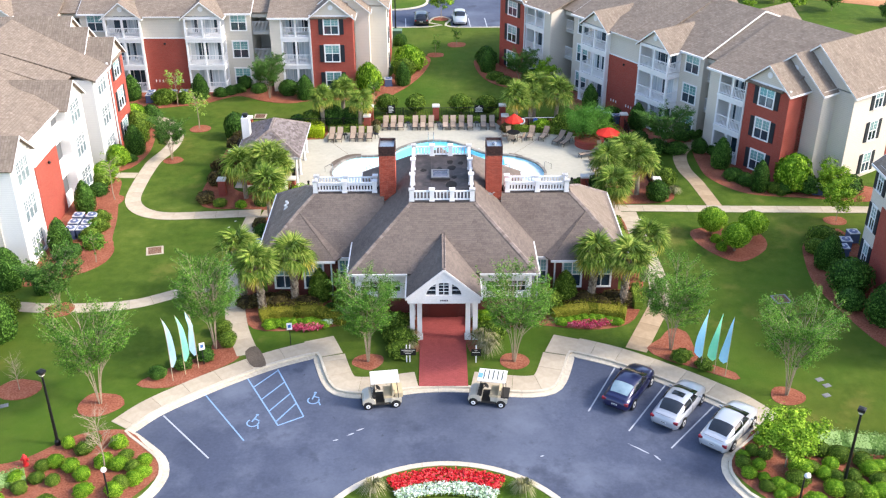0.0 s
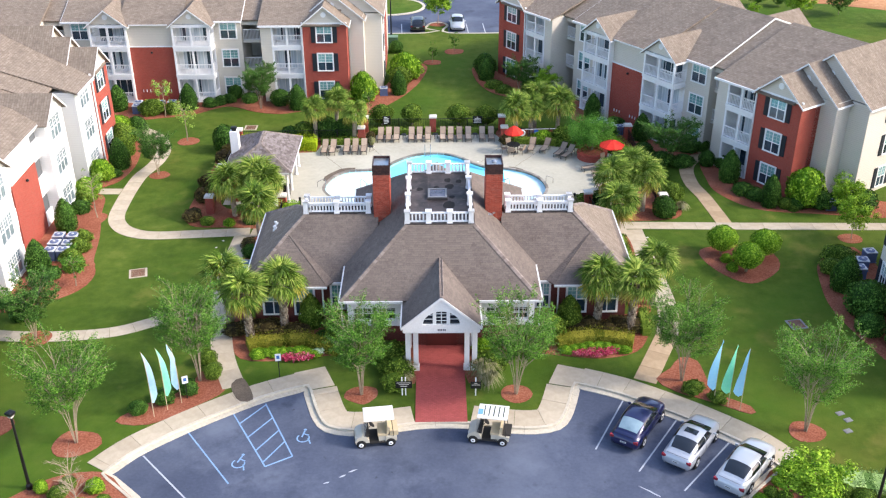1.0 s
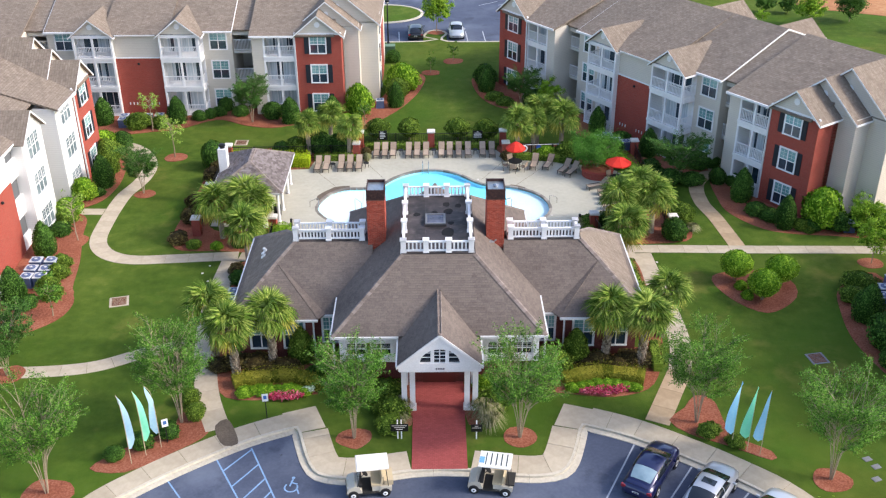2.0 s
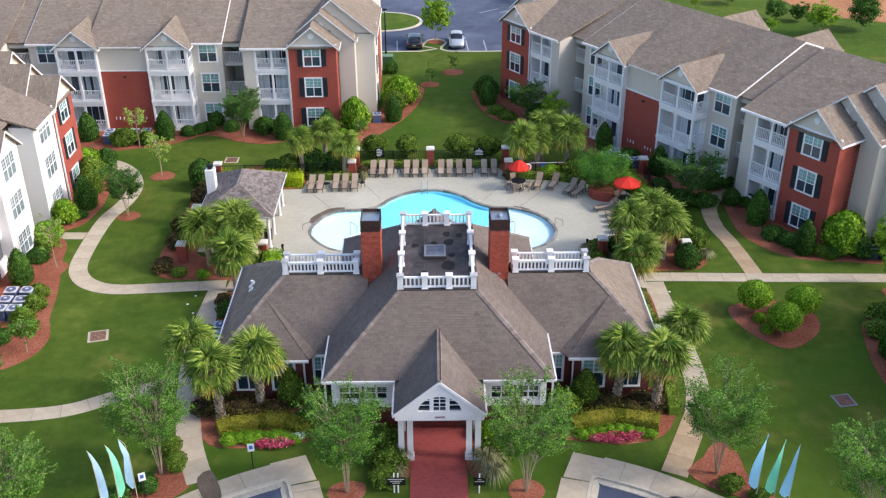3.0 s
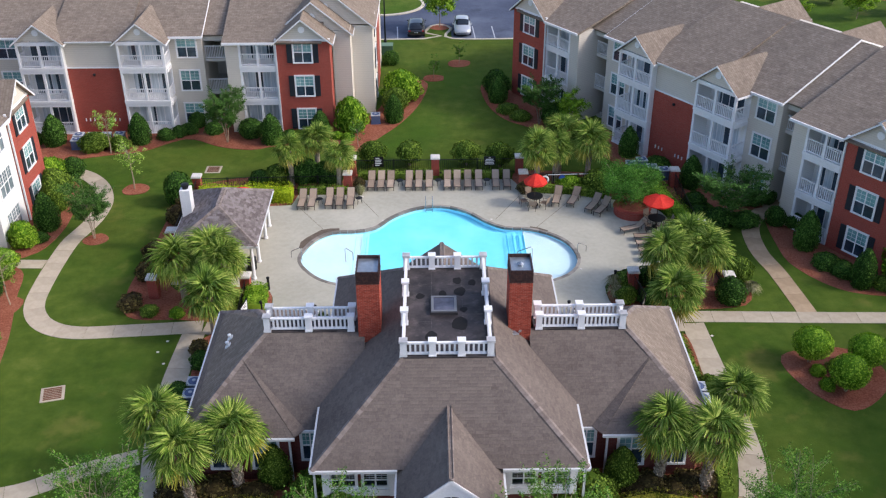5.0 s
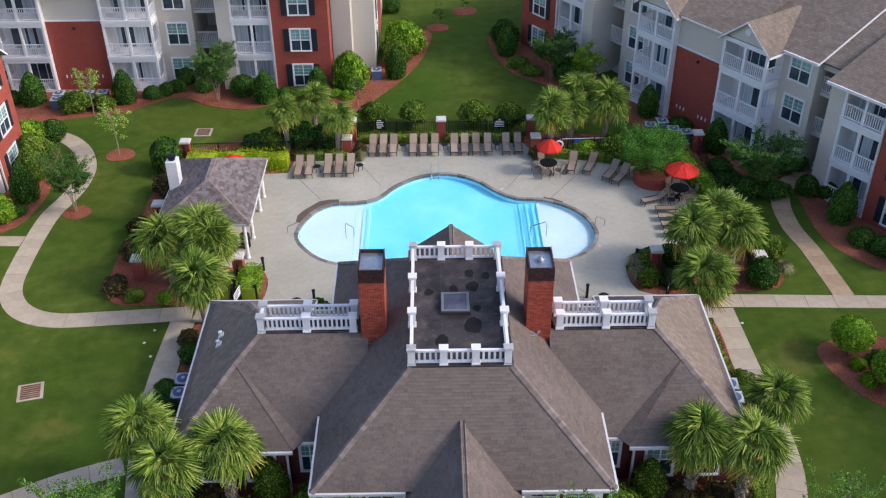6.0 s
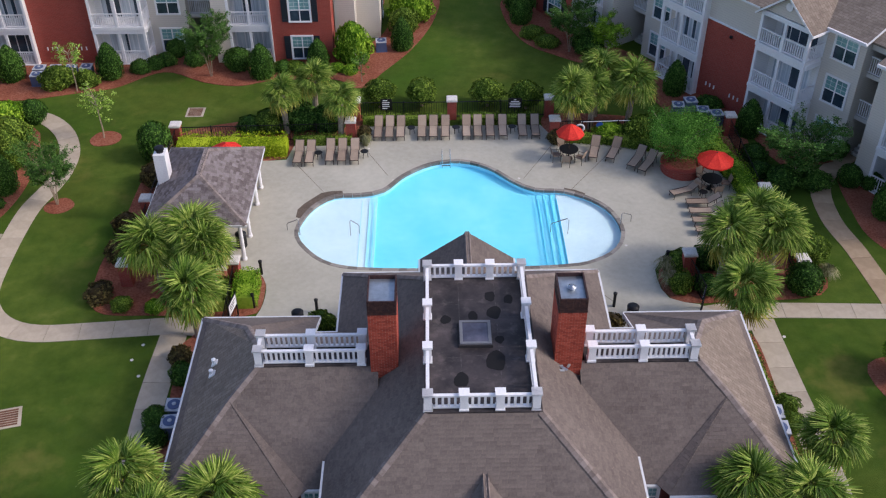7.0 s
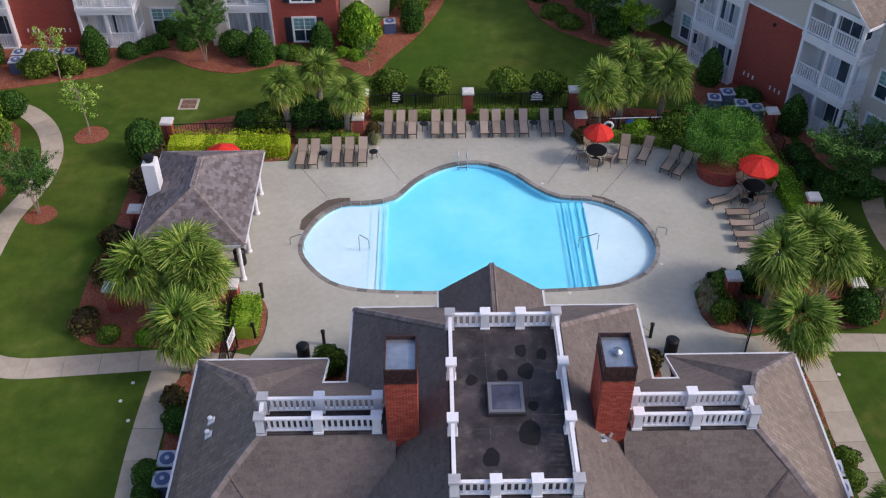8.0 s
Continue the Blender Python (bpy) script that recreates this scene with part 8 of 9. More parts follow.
def blossom_patch(name, pts, mat, label, height, count, size, z=0.0, seed=3):
    """A low mass of flowers inside a ring of points."""
    rng = random.Random(seed)
    ring = spline(V2(*pts), 0.4, True)
    xs, ys = [p.x for p in ring], [p.y for p in ring]
    g = Geo()
    lp, ln = [], []
    while len(lp) < count:
        x, y = rng.uniform(min(xs), max(xs)), rng.uniform(min(ys), max(ys))
        inside = False
        for i in range(len(ring)):
            a, b = ring[i], ring[i - 1]
            if (a.y > y) != (b.y > y) and x < (b.x - a.x) * (y - a.y) / (b.y - a.y) + a.x:
                inside = not inside
        if inside:
            lp.append((x, y, z + height * rng.uniform(0.4, 1.1)))
            ln.append((rng.gauss(0, 0.3), rng.gauss(0, 0.3), 1))
    leaf_quads(g, lp, ln, size, rng)
    return tagged(part(name, g, mat), label, "flowers", kind="stuff")


def arc_band(r0, r1, a0, a1, cx=0.0, cy=34.5, n=12):
    out = [(cx + r0 * math.cos(radians(a0 + (a1 - a0) * i / n)), cy + r0 * math.sin(radians(a0 + (a1 - a0) * i / n))) for i in range(n + 1)]
    return out + [(cx + r1 * math.cos(radians(a1 + (a0 - a1) * i / n)), cy + r1 * math.sin(radians(a1 + (a0 - a1) * i / n))) for i in range(n + 1)]


blossom_patch("red_flowers", arc_band(5.6, 6.6, 62, 118), F_RED, "broad band of red bedding flowers", 0.3, 2600, 0.16, seed=4)
blossom_patch("flower_leaves", arc_band(5.55, 6.65, 61.5, 118.5), L_MID, "green leaves under the red flowers", 0.2, 1600, 0.16, seed=5)
blossom_patch("white_flowers", arc_band(4.75, 5.6, 61, 119), F_WHITE, "band of white bedding flowers", 0.25, 2000, 0.16, seed=6)
blossom_patch("flower_leaves", arc_band(4.7, 5.6, 61, 119), L_MID, "green leaves under the white flowers", 0.16, 1200, 0.16, seed=7)
blossom_patch("pink_flowers", ((-9.9, 54.6), (-9.2, 55.1), (-8.2, 55.1), (-7.7, 54.7), (-8.8, 54.3)), F_PINK, "patch of rose-pink flowers", 0.35, 620, 0.14, seed=8)
blossom_patch("pink_flowers", ((8.0, 54.9), (9.4, 55.3), (10.9, 55.3), (10.8, 54.9), (9.3, 54.5)), F_PINK, "patch of rose-pink flowers", 0.35, 650, 0.14, seed=9)
blossom_patch("white_flowers", ((-8.0, 55.4), (-7.4, 55.6), (-7.2, 55.2), (-7.7, 54.9)), F_WHITE, "small patch of white flowers", 0.35, 160, 0.14, seed=10)


def grass_clump(x, y, r, h, mat=None, label="clump of pale fountain grass"):
    rng = random.Random(int(x * 31 + y * 7))
    g = Geo()
    for _ in range(260):
        a, t = rng.uniform(0, 6.283), rng.random() ** 0.5
        d = Vector((math.cos(a), math.sin(a), 0))
        s = Vector((-d.y, d.x, 0)) * 0.012
        o = d * 0.15 * rng.random()
        m1 = o + d * r * t * 0.5 + Vector((0, 0, h * (1 - 0.25 * t)))
        e = o + d * r * t + Vector((0, 0, h * (0.95 - 0.75 * t)))
        g.add([o - s, o + s, m1 + s, m1 - s, e], [(0, 1, 2, 3), (3, 2, 4)])
    ob = part("fountain_grass", g, mat or L_STRAW)
    ob.location = (x, y, 0)
    return tagged(ob, label, "ornamental grass", "fountain grasses")


for x, y, r, h in ((-3.75, 39.6, 0.9, 0.75), (3.95, 39.5, 0.9, 0.75), (-2.2, 53.5, 0.9, 1.0), (2.5, 52.9, 1.3, 1.2), (2.7, 52.0, 1.1, 1.0), (-2.3, 52.3, 0.9, 0.8), (-6.0, 88.6, 0.5, 0.9), (10.75, 75.6, 0.8, 0.9), (10.7, 74.5, 0.8, 0.8), (19.2, 75.0, 0.8, 0.7)):
    grass_clump(x, y, r, h)


# ---------------------------------------------------------------- car park markings
def stripe(name, a, b, w, mat, z=-0.116, label="white painted stall line on the asphalt", group="stall lines"):
    a, b = Vector(a), Vector(b)
    d = b - a
    g = Geo().box(0, d.length, -w / 2, w / 2, 0, 0.004)
    ob = part(name, g, mat)
    ob.matrix_world = pose(a.x, a.y, z, 0, 0, math.degrees(math.atan2(d.y, d.x)))
    return tagged(ob, label, "road marking", group)


for a, b in (((10.5, 50.65), (8.23, 46.26)), ((13.2, 48.8), (10.25, 44.47)), ((15.6, 46.75), (12.3, 42.98)), ((-16.05, 46.1), (-12.75, 42.4))):
    stripe("stall_line", a, b, 0.085, M_LINE)
stripe("stall_line", (-14.1, 48.1), (-11.1, 43.85), 0.08, M_LINE_BLUE, label="faded pale blue stall line on the asphalt")
hatch = thing("access_aisle_marking", pose(0, 0, -0.116), "pale blue hatched access aisle painted on asphalt", "road marking")
A, B, C, D = Vector((-11.9, 49.75)), Vector((-10.15, 50.55)), Vector((-8.05, 45.95)), Vector((-9.4, 45.15))


def hatch_bar(p, q):
    d = q - p
    part("bar", Geo().box(0, d.length, -0.042, 0.042, 0, 0.004, pose(p.x, p.y, 0, 0, 0, math.degrees(math.atan2(d.y, d.x)))), M_LINE_BLUE, hatch)


for p, q in ((A, D), (B, C), (D, C)):
    hatch_bar(p, q)
for t in (0.22, 0.48, 0.72, 0.93):
    hatch_bar(A.lerp(D, t), B.lerp(C, max(0.0, t - 0.2)))


def wheelchair_sign(x, y, rot):
    s = thing("accessible_marking", pose(x, y, -0.116, 0, 0, rot) @ Matrix.Diagonal((0.88, 0.88, 1, 1)), "pale blue wheelchair symbol painted on asphalt", "road marking", "wheelchair symbols")
    ring = [(0.42 * math.cos(a), 0.42 * math.sin(a)) for a in [radians(-200 + 250 * i / 18) for i in range(19)]]
    g = Geo()
    for (xa, ya), (xb, yb) in zip(ring[:-1], ring[1:]):
        k = 0.78
        g.add([(xa, ya, 0.004), (xb, yb, 0.004), (xb * k, yb * k, 0.004), (xa * k, ya * k, 0.004)], [(0, 3, 2, 1)])
    part("wheel", g, M_LINE_BLUE, s)
    part("back", Geo().box(-0.05, 0.05, 0.0, 0.62, 0, 0.004, pose(-0.12, 0.05, 0, 0, 0, 10)), M_LINE_BLUE, s)
    part("head", Geo().lathe([(0.1, 0), (0.1, 0.004)], 12, pose(-0.26, 0.78, 0)), M_LINE_BLUE, s)
    part("arm", Geo().box(0, 0.38, -0.045, 0.045, 0, 0.004, pose(-0.16, 0.38, 0)), M_LINE_BLUE, s)
    part("leg", Geo().box(0, 0.55, -0.045, 0.045, 0, 0.004, pose(0.3, 0.1, 0, 0, 0, -48)), M_LINE_BLUE, s)


wheelchair_sign(-10.85, 45.4, -30)
wheelchair_sign(-7.65, 47.45, -22)
for i, (x, y, w, r) in enumerate(((-6.05, 43.85, 0.3, 25), (-5.25, 44.35, 0.45, 30), (-4.75, 44.75, 0.5, 28), (10.6, 42.9, 1.3, -40), (11.4, 42.2, 0.6, -55), (5.2, 42.4, 0.2, 20))):
    rr = random.Random(i)
    g = Geo()
    pts = [(w / 2 * math.cos(a) * rr.uniform(0.7, 1.2), 0.045 * math.sin(a) * rr.uniform(0.5, 1.4)) for a in [6.283 * k / 10 for k in range(10)]]
    ob = part("paint_smear", g.prism(pts, 0, 0.003), M_LINE)
    ob.matrix_world = pose(x, y, -0.118, 0, 0, r)
    tagged(ob, "small pale paint smear on the asphalt", "road marking", "paint smears")
ramp = structure("kerb_ramp", Geo().prism([tuple(p) for p in spline(V2((-11.6, 50.6), (-10.9, 50.75), (-11.3, 52.0), (-11.9, 52.9), (-12.4, 52.3), (-12.1, 51.3)), 0.3, True)][::-1], 0.02, 0.042), M_AGG, "brown textured kerb ramp plate", "kerb ramp")


# ---------------------------------------------------------------- vehicles
M_TYRE = plain("tyre rubber", "1c1c1e", rough=0.9)
M_RIM = plain("alloy rim", "d2d5d9", rough=0.35, metal=0.3)
M_TAIL = plain("red tail light", "8e2430", rough=0.2, coat=0.6)
M_LAMP = plain("clear headlight", "d5dade", rough=0.1, coat=0.8)
M_CARGLASS = glassy("car glass", ("0e1218", "1e2630"), rough=0.04)
M_PLATE = plain("number plate", "d8dadd", rough=0.5)


def car_paint(name, colour):
    return material(name, (colour, colour), rough=0.28, metal=0.35, bump=0, coat=1.0, spec=0.6)


def build_car(name, paint, m, label, scale=1.0, sunroof=False, rear_light=M_TAIL, boxy=0.0, glass=None):
    """A four-door car, nose along +x. boxy raises the rear for an estate or SUV."""
    c = thing(name, m @ Matrix.Diagonal((scale, scale, scale, 1)), label, "car", "parked cars")
    st = [(-2.36, 0.58, 0.42, 0.66, 0.72), (-2.30, 0.80, 0.30, 0.84, 0.90), (-2.1, 0.87, 0.22, 0.93, 1.0), (-1.7, 0.90, 0.18, 0.95, 1.03), (-1.0, 0.915, 0.18, 0.95, 1.0), (0.0, 0.915, 0.18, 0.94, 0.98),
          (0.9, 0.915, 0.18, 0.92, 0.99), (1.4, 0.905, 0.18, 0.87, 0.96), (1.85, 0.87, 0.2, 0.8, 0.9), (2.12, 0.80, 0.24, 0.72, 0.82), (2.3, 0.64, 0.3, 0.64, 0.71), (2.39, 0.4, 0.38, 0.54, 0.58)]
    g = Geo()
    k = 13
    for x, w, zb, belt, top in st:
        half = [(0, zb), (w * 0.85, zb), (w * 0.97, zb + 0.14), (w, zb + (belt - zb) * 0.55), (w * 0.93, belt - 0.02), (w * 0.66, top - 0.015), (0, top + 0.01)]
        g.v.extend((x, -y, z) for y, z in half)
        g.v.extend((x, y, z) for y, z in reversed(half[1:-1]))
    kk = 12
    for i in range(len(st) - 1):
        for j in range(kk):
            a, b = i * kk + j, i * kk + (j + 1) % kk
            g.f.append((a, b, b + kk, a + kk))
    g.f.append(tuple(range(kk - 1, -1, -1)))
    g.f.append(tuple((len(st) - 1) * kk + j for j in range(kk)))
    body = part("body", g, paint, c, smooth=True)
    rb, glass = 0.45 * boxy, glass or M_CARGLASS
    xs = (-1.98 - rb, -1.72 - rb, -1.4 - 1.4 * rb, -1.0 - 1.6 * rb, -0.45, 0.05, 0.35, 0.68, 1.02, 1.25)
    hs = (0.985, 1.13, 1.28, 1.40, 1.455, 1.445, 1.38, 1.24, 1.06, 0.955)
    ws = (0.66, 0.74, 0.79, 0.82, 0.845, 0.845, 0.835, 0.81, 0.77, 0.70)

    def dome(x, v, out=0.0):
        """A point on the cabin: x along the car, v from -1 to 1 across it."""
        i = max(j for j in range(len(xs) - 1) if xs[j] <= x + 1e-6)
        t = (x - xs[i]) / (xs[i + 1] - xs[i])
        h, w = hs[i] + (hs[i + 1] - hs[i]) * t, ws[i] + (ws[i + 1] - ws[i]) * t
        th = v * math.pi / 2
        y = w * math.copysign(abs(math.sin(th)) ** 0.8, v)
        z = 0.93 + (h - 0.93) * max(0.0, math.cos(th)) ** 0.62
        n = Vector((-0.9 * (hs[i + 1] - hs[i]) / (xs[i + 1] - xs[i]), 1.4 * math.sin(th), 0.5 + 0.6 * math.cos(th))).normalized()
        return Vector((x, y, z)) + n * out

    def sheet(x0, x1, v0, v1, out, nx=8, nv=8, lean=0.0):
        """A patch of the cabin's skin, proud of it by out; lean slants its ends with height."""
        g = Geo()
        for i in range(nx + 1):
            for j in range(nv + 1):
                v = v0 + (v1 - v0) * j / nv
                f = abs(j / nv - (0 if abs(v0) > abs(v1) else 1))
                xa, xb = x0 + lean * f, x1 - 1.3 * lean * f
                g.v.append(tuple(dome(min(max(xa + (xb - xa) * i / nx, xs[0]), xs[-1]), v, out)))
        for i in range(nx):
            for j in range(nv):
                a = i * (nv + 1) + j
                g.f.append((a, a + nv + 1, a + nv + 2, a + 1))
        return g
    part("roof", sheet(xs[0], xs[-1], -1, 1, 0.0, 22, 16), paint, c, smooth=True)
    part("rear_window", sheet(xs[0] + 0.2, xs[3] + 0.02, -0.5, 0.5, 0.008), glass, c, smooth=True)
    part("windscreen", sheet(0.34, 1.18, -0.6, 0.6, 0.008), M_CARGLASS, c, smooth=True)
    for s in (-1, 1):
        for x0, x1, l0 in ((xs[3] - 0.32, -0.27, 0.0), (-0.2, 0.74, 0.0)):
            va, vb = (0.98, 0.52) if s > 0 else (-0.98, -0.52)
            g = Geo()
            nx, nv = 7, 5
            for i in range(nx + 1):
                for j in range(nv + 1):
                    f = j / nv
                    xa = x0 + (0.3 * f if x0 < -0.5 else 0)
                    xb = x1 - (0.42 * f if x1 > 0.5 else 0)
                    g.v.append(tuple(dome(xa + (xb - xa) * i / nx, va + (vb - va) * f, 0.008)))
            for i in range(nx):
                for j in range(nv):
                    a = i * (nv + 1) + j
                    g.f.append((a, a + nv + 1, a + nv + 2, a + 1))
            part("side_window", g, M_CARGLASS, c, smooth=True)
        part("mirror", Geo().box(0.72, 0.82, s * 0.97 - 0.09, s * 0.97 + 0.07, 0.93, 1.04), paint, c)
        part("tail_light", Geo().box(-2.33, -2.2, s * 0.72 - 0.13, s * 0.72 + 0.13, 0.70, 0.86), rear_light, c)
        part("headlight", Geo().box(2.0, 2.2, s * 0.58 - 0.12, s * 0.58 + 0.12, 0.58, 0.7), M_LAMP, c)
        part("door_line", Geo().box(-0.23, -0.215, s * 0.918 - 0.006, s * 0.918 + 0.006, 0.35, 0.93), M_BLACK, c)
        for x in (0.5, -0.55):
            part("door_handle", Geo().box(x - 0.1, x + 0.1, s * 0.925 - 0.02, s * 0.925 + 0.02, 0.78, 0.81), paint, c)
        for x in (-1.36, 1.4):
            mw = pose(x, s * 0.80, 0.325, 90)
            part("wheel_arch", Geo().lathe([(0.385, -0.115), (0.385, 0.115)], 18, mw), M_BLACK, c)
            wheel = part("wheel", Geo().lathe([(0.22, -0.13), (0.31, -0.13), (0.33, -0.1), (0.33, 0.1), (0.31, 0.13), (0.22, 0.13)], 20, mw), M_TYRE, c)
            part("rim", Geo().lathe([(0.22, -0.12), (0.2, -0.14), (0.05, -0.125), (0.04, 0.125), (0.2, 0.14), (0.22, 0.12)], 14, mw), M_RIM, wheel)
    part("number_plate", Geo().box(-2.37, -2.33, -0.18, 0.18, 0.58, 0.68), M_PLATE, c)
    part("plate_bar", Geo().box(-2.378, -2.37, -0.13, 0.13, 0.61, 0.65), M_SHUTTER, c)
    part("bumper_trim", Geo().box(-2.34, -2.26, -0.6, 0.6, 0.34, 0.42), M_BLACK, c)
    part("trunk_line", Geo().box(-2.2, -2.19, -0.6, 0.6, 0.985, 0.998), M_BLACK, c)
    part("grille", Geo().box(2.3, 2.385, -0.35, 0.35, 0.42, 0.52), M_BLACK, c)
    if sunroof:
        part("sunroof", Geo().box(-0.55, -0.12, -0.36, 0.36, 1.43, 1.466), M_CARGLASS, c)
    return c


P_NAVY = car_paint("navy car paint", "0f1748")
P_SILVER = car_paint("silver car paint", "b0b5be")
P_WHITE = car_paint("pale silver car paint", "bec3ca")
P_BLACK = car_paint("black car paint", "14161c")
# the sky reflection on its rear window is put into the glass colour
build_car("sedan", P_NAVY, pose(10.85, 48.0, -0.12, 0, 0, 56.9), "dark blue sedan parked nose to the kerb", 0.94, glass=glassy("rear glass with painted reflection", ("66808e", "9fb6c0"), rough=0.05))
build_car("sedan", P_SILVER, pose(13.4, 46.3, -0.12, 0, 0, 54.1), "silver sedan with a glass sunroof parked at the kerb", 0.95, sunroof=True)
build_car("sedan", P_WHITE, pose(15.75, 44.3, -0.12, 0, 0, 50.5), "pale silver sedan with dark windows beside the planting bed", 0.96)
build_car("sedan", P_BLACK, pose(-2.2, 126.8, -0.1, 0, 0, 90), "black estate car in the back car park", boxy=0.6)
build_car("sedan", P_WHITE, pose(2.7, 127.0, -0.1, 0, 0, -90), "silver sedan facing the lawn in the back car park")

M_CARTBODY = plain("beige cart body", "c9c2b2", rough=0.4, coat=0.4)
M_CARTDARK = plain("dark cart underbody", "2c2b2b", rough=0.7)
M_SEAT = plain("cream vinyl", "c8b898", rough=0.6)
M_CANOPYW = plain("white cart canopy", "f0eee8", rough=0.4)


def golf_cart(m, label, bags=False, ribs=False):
    c = thing("golf_cart", m, label, "golf cart", "golf carts")
    prof = [(-1.12, 0.36), (-1.12, 0.62), (-0.55, 0.68), (-0.5, 0.34), (0.35, 0.32), (0.5, 0.72), (0.75, 0.8), (1.05, 0.66), (1.14, 0.45), (1.1, 0.3), (-1.0, 0.28)]
    g = Geo()
    w = 0.57
    n = len(prof)
    g.add([(x, -w, z) for x, z in prof] + [(x, w, z) for x, z in prof], [tuple(range(n)), tuple(range(2 * n - 1, n - 1, -1))] + [(i, n + i, n + (i + 1) % n, (i + 1) % n) for i in range(n)])
    part("body", g, M_CARTBODY, c)
    part("underbody", Geo().box(-1.0, 1.05, -0.5, 0.5, 0.2, 0.32), M_CARTDARK, c)
    part("floor_mat", Geo().box(-0.48, 0.4, -0.55, 0.55, 0.33, 0.36), M_CARTDARK, c)
    part("seat", Geo().box(-0.62, -0.1, -0.52, 0.52, 0.66, 0.78), M_SEAT, c)
    part("seat_base", Geo().box(-0.6, -0.14, -0.5, 0.5, 0.34, 0.66), M_CARTBODY, c)
    part("backrest", Geo().box(-0.06, 0.06, -0.52, 0.52, 0, 0.42, pose(-0.62, 0, 0.8, 0, -10)), M_SEAT, c)
    part("steering_column", Geo().tube([(0.45, -0.25, 0.6), (0.2, -0.25, 0.9)], 0.02, sides=6), M_CARTDARK, c)
    part("steering_wheel", Geo().lathe([(0.17, -0.015), (0.19, 0), (0.17, 0.015)], 14, pose(0.18, -0.25, 0.92, 0, -40)), M_CARTDARK, c)
    part("dashboard", Geo().box(0.36, 0.55, -0.54, 0.54, 0.7, 0.84), M_CARTDARK, c)
    part("bumper", Geo().box(1.06, 1.17, -0.5, 0.5, 0.26, 0.4), M_CARTDARK, c)
    for s in (-1, 1):
        part("side_trim", Geo().box(-1.05, 1.0, s * 0.575 - 0.008, s * 0.575 + 0.008, 0.26, 0.345), M_CARTDARK, c)
        part("wheel_arch", Geo().lathe([(0.27, -0.01), (0.27, 0.01)], 14, pose(-0.78, s * 0.575, 0.26, 90)), M_CARTDARK, c)
        part("wheel_arch", Geo().lathe([(0.27, -0.01), (0.27, 0.01)], 14, pose(0.82, s * 0.575, 0.26, 90)), M_CARTDARK, c)
        part("strut", Geo().tube([(0.6, s * 0.53, 0.75), (0.38, s * 0.53, 1.78)], 0.022, sides=6), M_CARTDARK, c)
        part("strut", Geo().tube([(-0.95, s * 0.53, 0.62), (-0.85, s * 0.53, 1.78)], 0.022, sides=6), M_CARTDARK, c)
        part("headlight", Geo().lathe([(0.07, 0), (0.07, 0.04)], 10, pose(1.06, s * 0.36, 0.58, 0, 90)), M_LAMP, c)
        for x in (-0.78, 0.82):
            mw = pose(x, s * 0.52, 0.22, 90)
            wheel = part("wheel", Geo().lathe([(0.13, -0.09), (0.21, -0.09), (0.225, -0.06), (0.225, 0.06), (0.21, 0.09), (0.13, 0.09)], 16, mw), M_TYRE, c)
            part("hub", Geo().lathe([(0.14, -0.088), (0.05, -0.105), (0.05, 0.105), (0.14, 0.088)], 12, mw), M_TRIM, wheel)
    top = Geo().box(-1.0, 0.62, -0.6, 0.6, 1.78, 1.83).box(-0.95, 0.57, -0.55, 0.55, 1.83, 1.86)
    part("canopy", top, M_CANOPYW, c)
    if ribs:
        for i in range(5):
            part("canopy_rib", Geo().box(-0.8 + i * 0.26, -0.74 + i * 0.26, -0.45, 0.45, 1.86, 1.875), M_STEEL, c)
        part("blue_towel", Geo().box(0.35, 0.6, -0.1, 0.35, 1.862, 1.885), plain("blue cloth", "6fa8e0", rough=0.8), c)
    part("windscreen", Geo().add([(0.6, -0.5, 0.85), (0.6, 0.5, 0.85), (0.42, 0.5, 1.72), (0.42, -0.5, 1.72), (0.58, -0.5, 0.85), (0.58, 0.5, 0.85), (0.4, 0.5, 1.72), (0.4, -0.5, 1.72)],
                                 [(0, 1, 2, 3), (7, 6, 5, 4), (0, 4, 5, 1), (2, 6, 7, 3)]), M_CLEAR, c)
    part("cargo_box", Geo().box(-1.2, -0.75, -0.48, 0.48, 0.66, 0.95 if bags else 0.74), M_CARTDARK if not bags else M_SEAT, c)


M_CLEAR = bpy.data.materials.new("clear acrylic")
M_CLEAR.use_nodes = True
_c = M_CLEAR.node_tree.nodes["Principled BSDF"]
_c.inputs["Transmission Weight"].default_value = 0.9
_c.inputs["Roughness"].default_value = 0.1
_c.inputs["IOR"].default_value = 1.1
golf_cart(pose(-3.65, 47.2, -0.12, 0, 0, 187), "beige golf cart with a cream canopy at the kerb", bags=True)
golf_cart(pose(2.55, 47.3, -0.12, 0, 0, 170), "beige golf cart with a ribbed white canopy at the kerb", ribs=True)


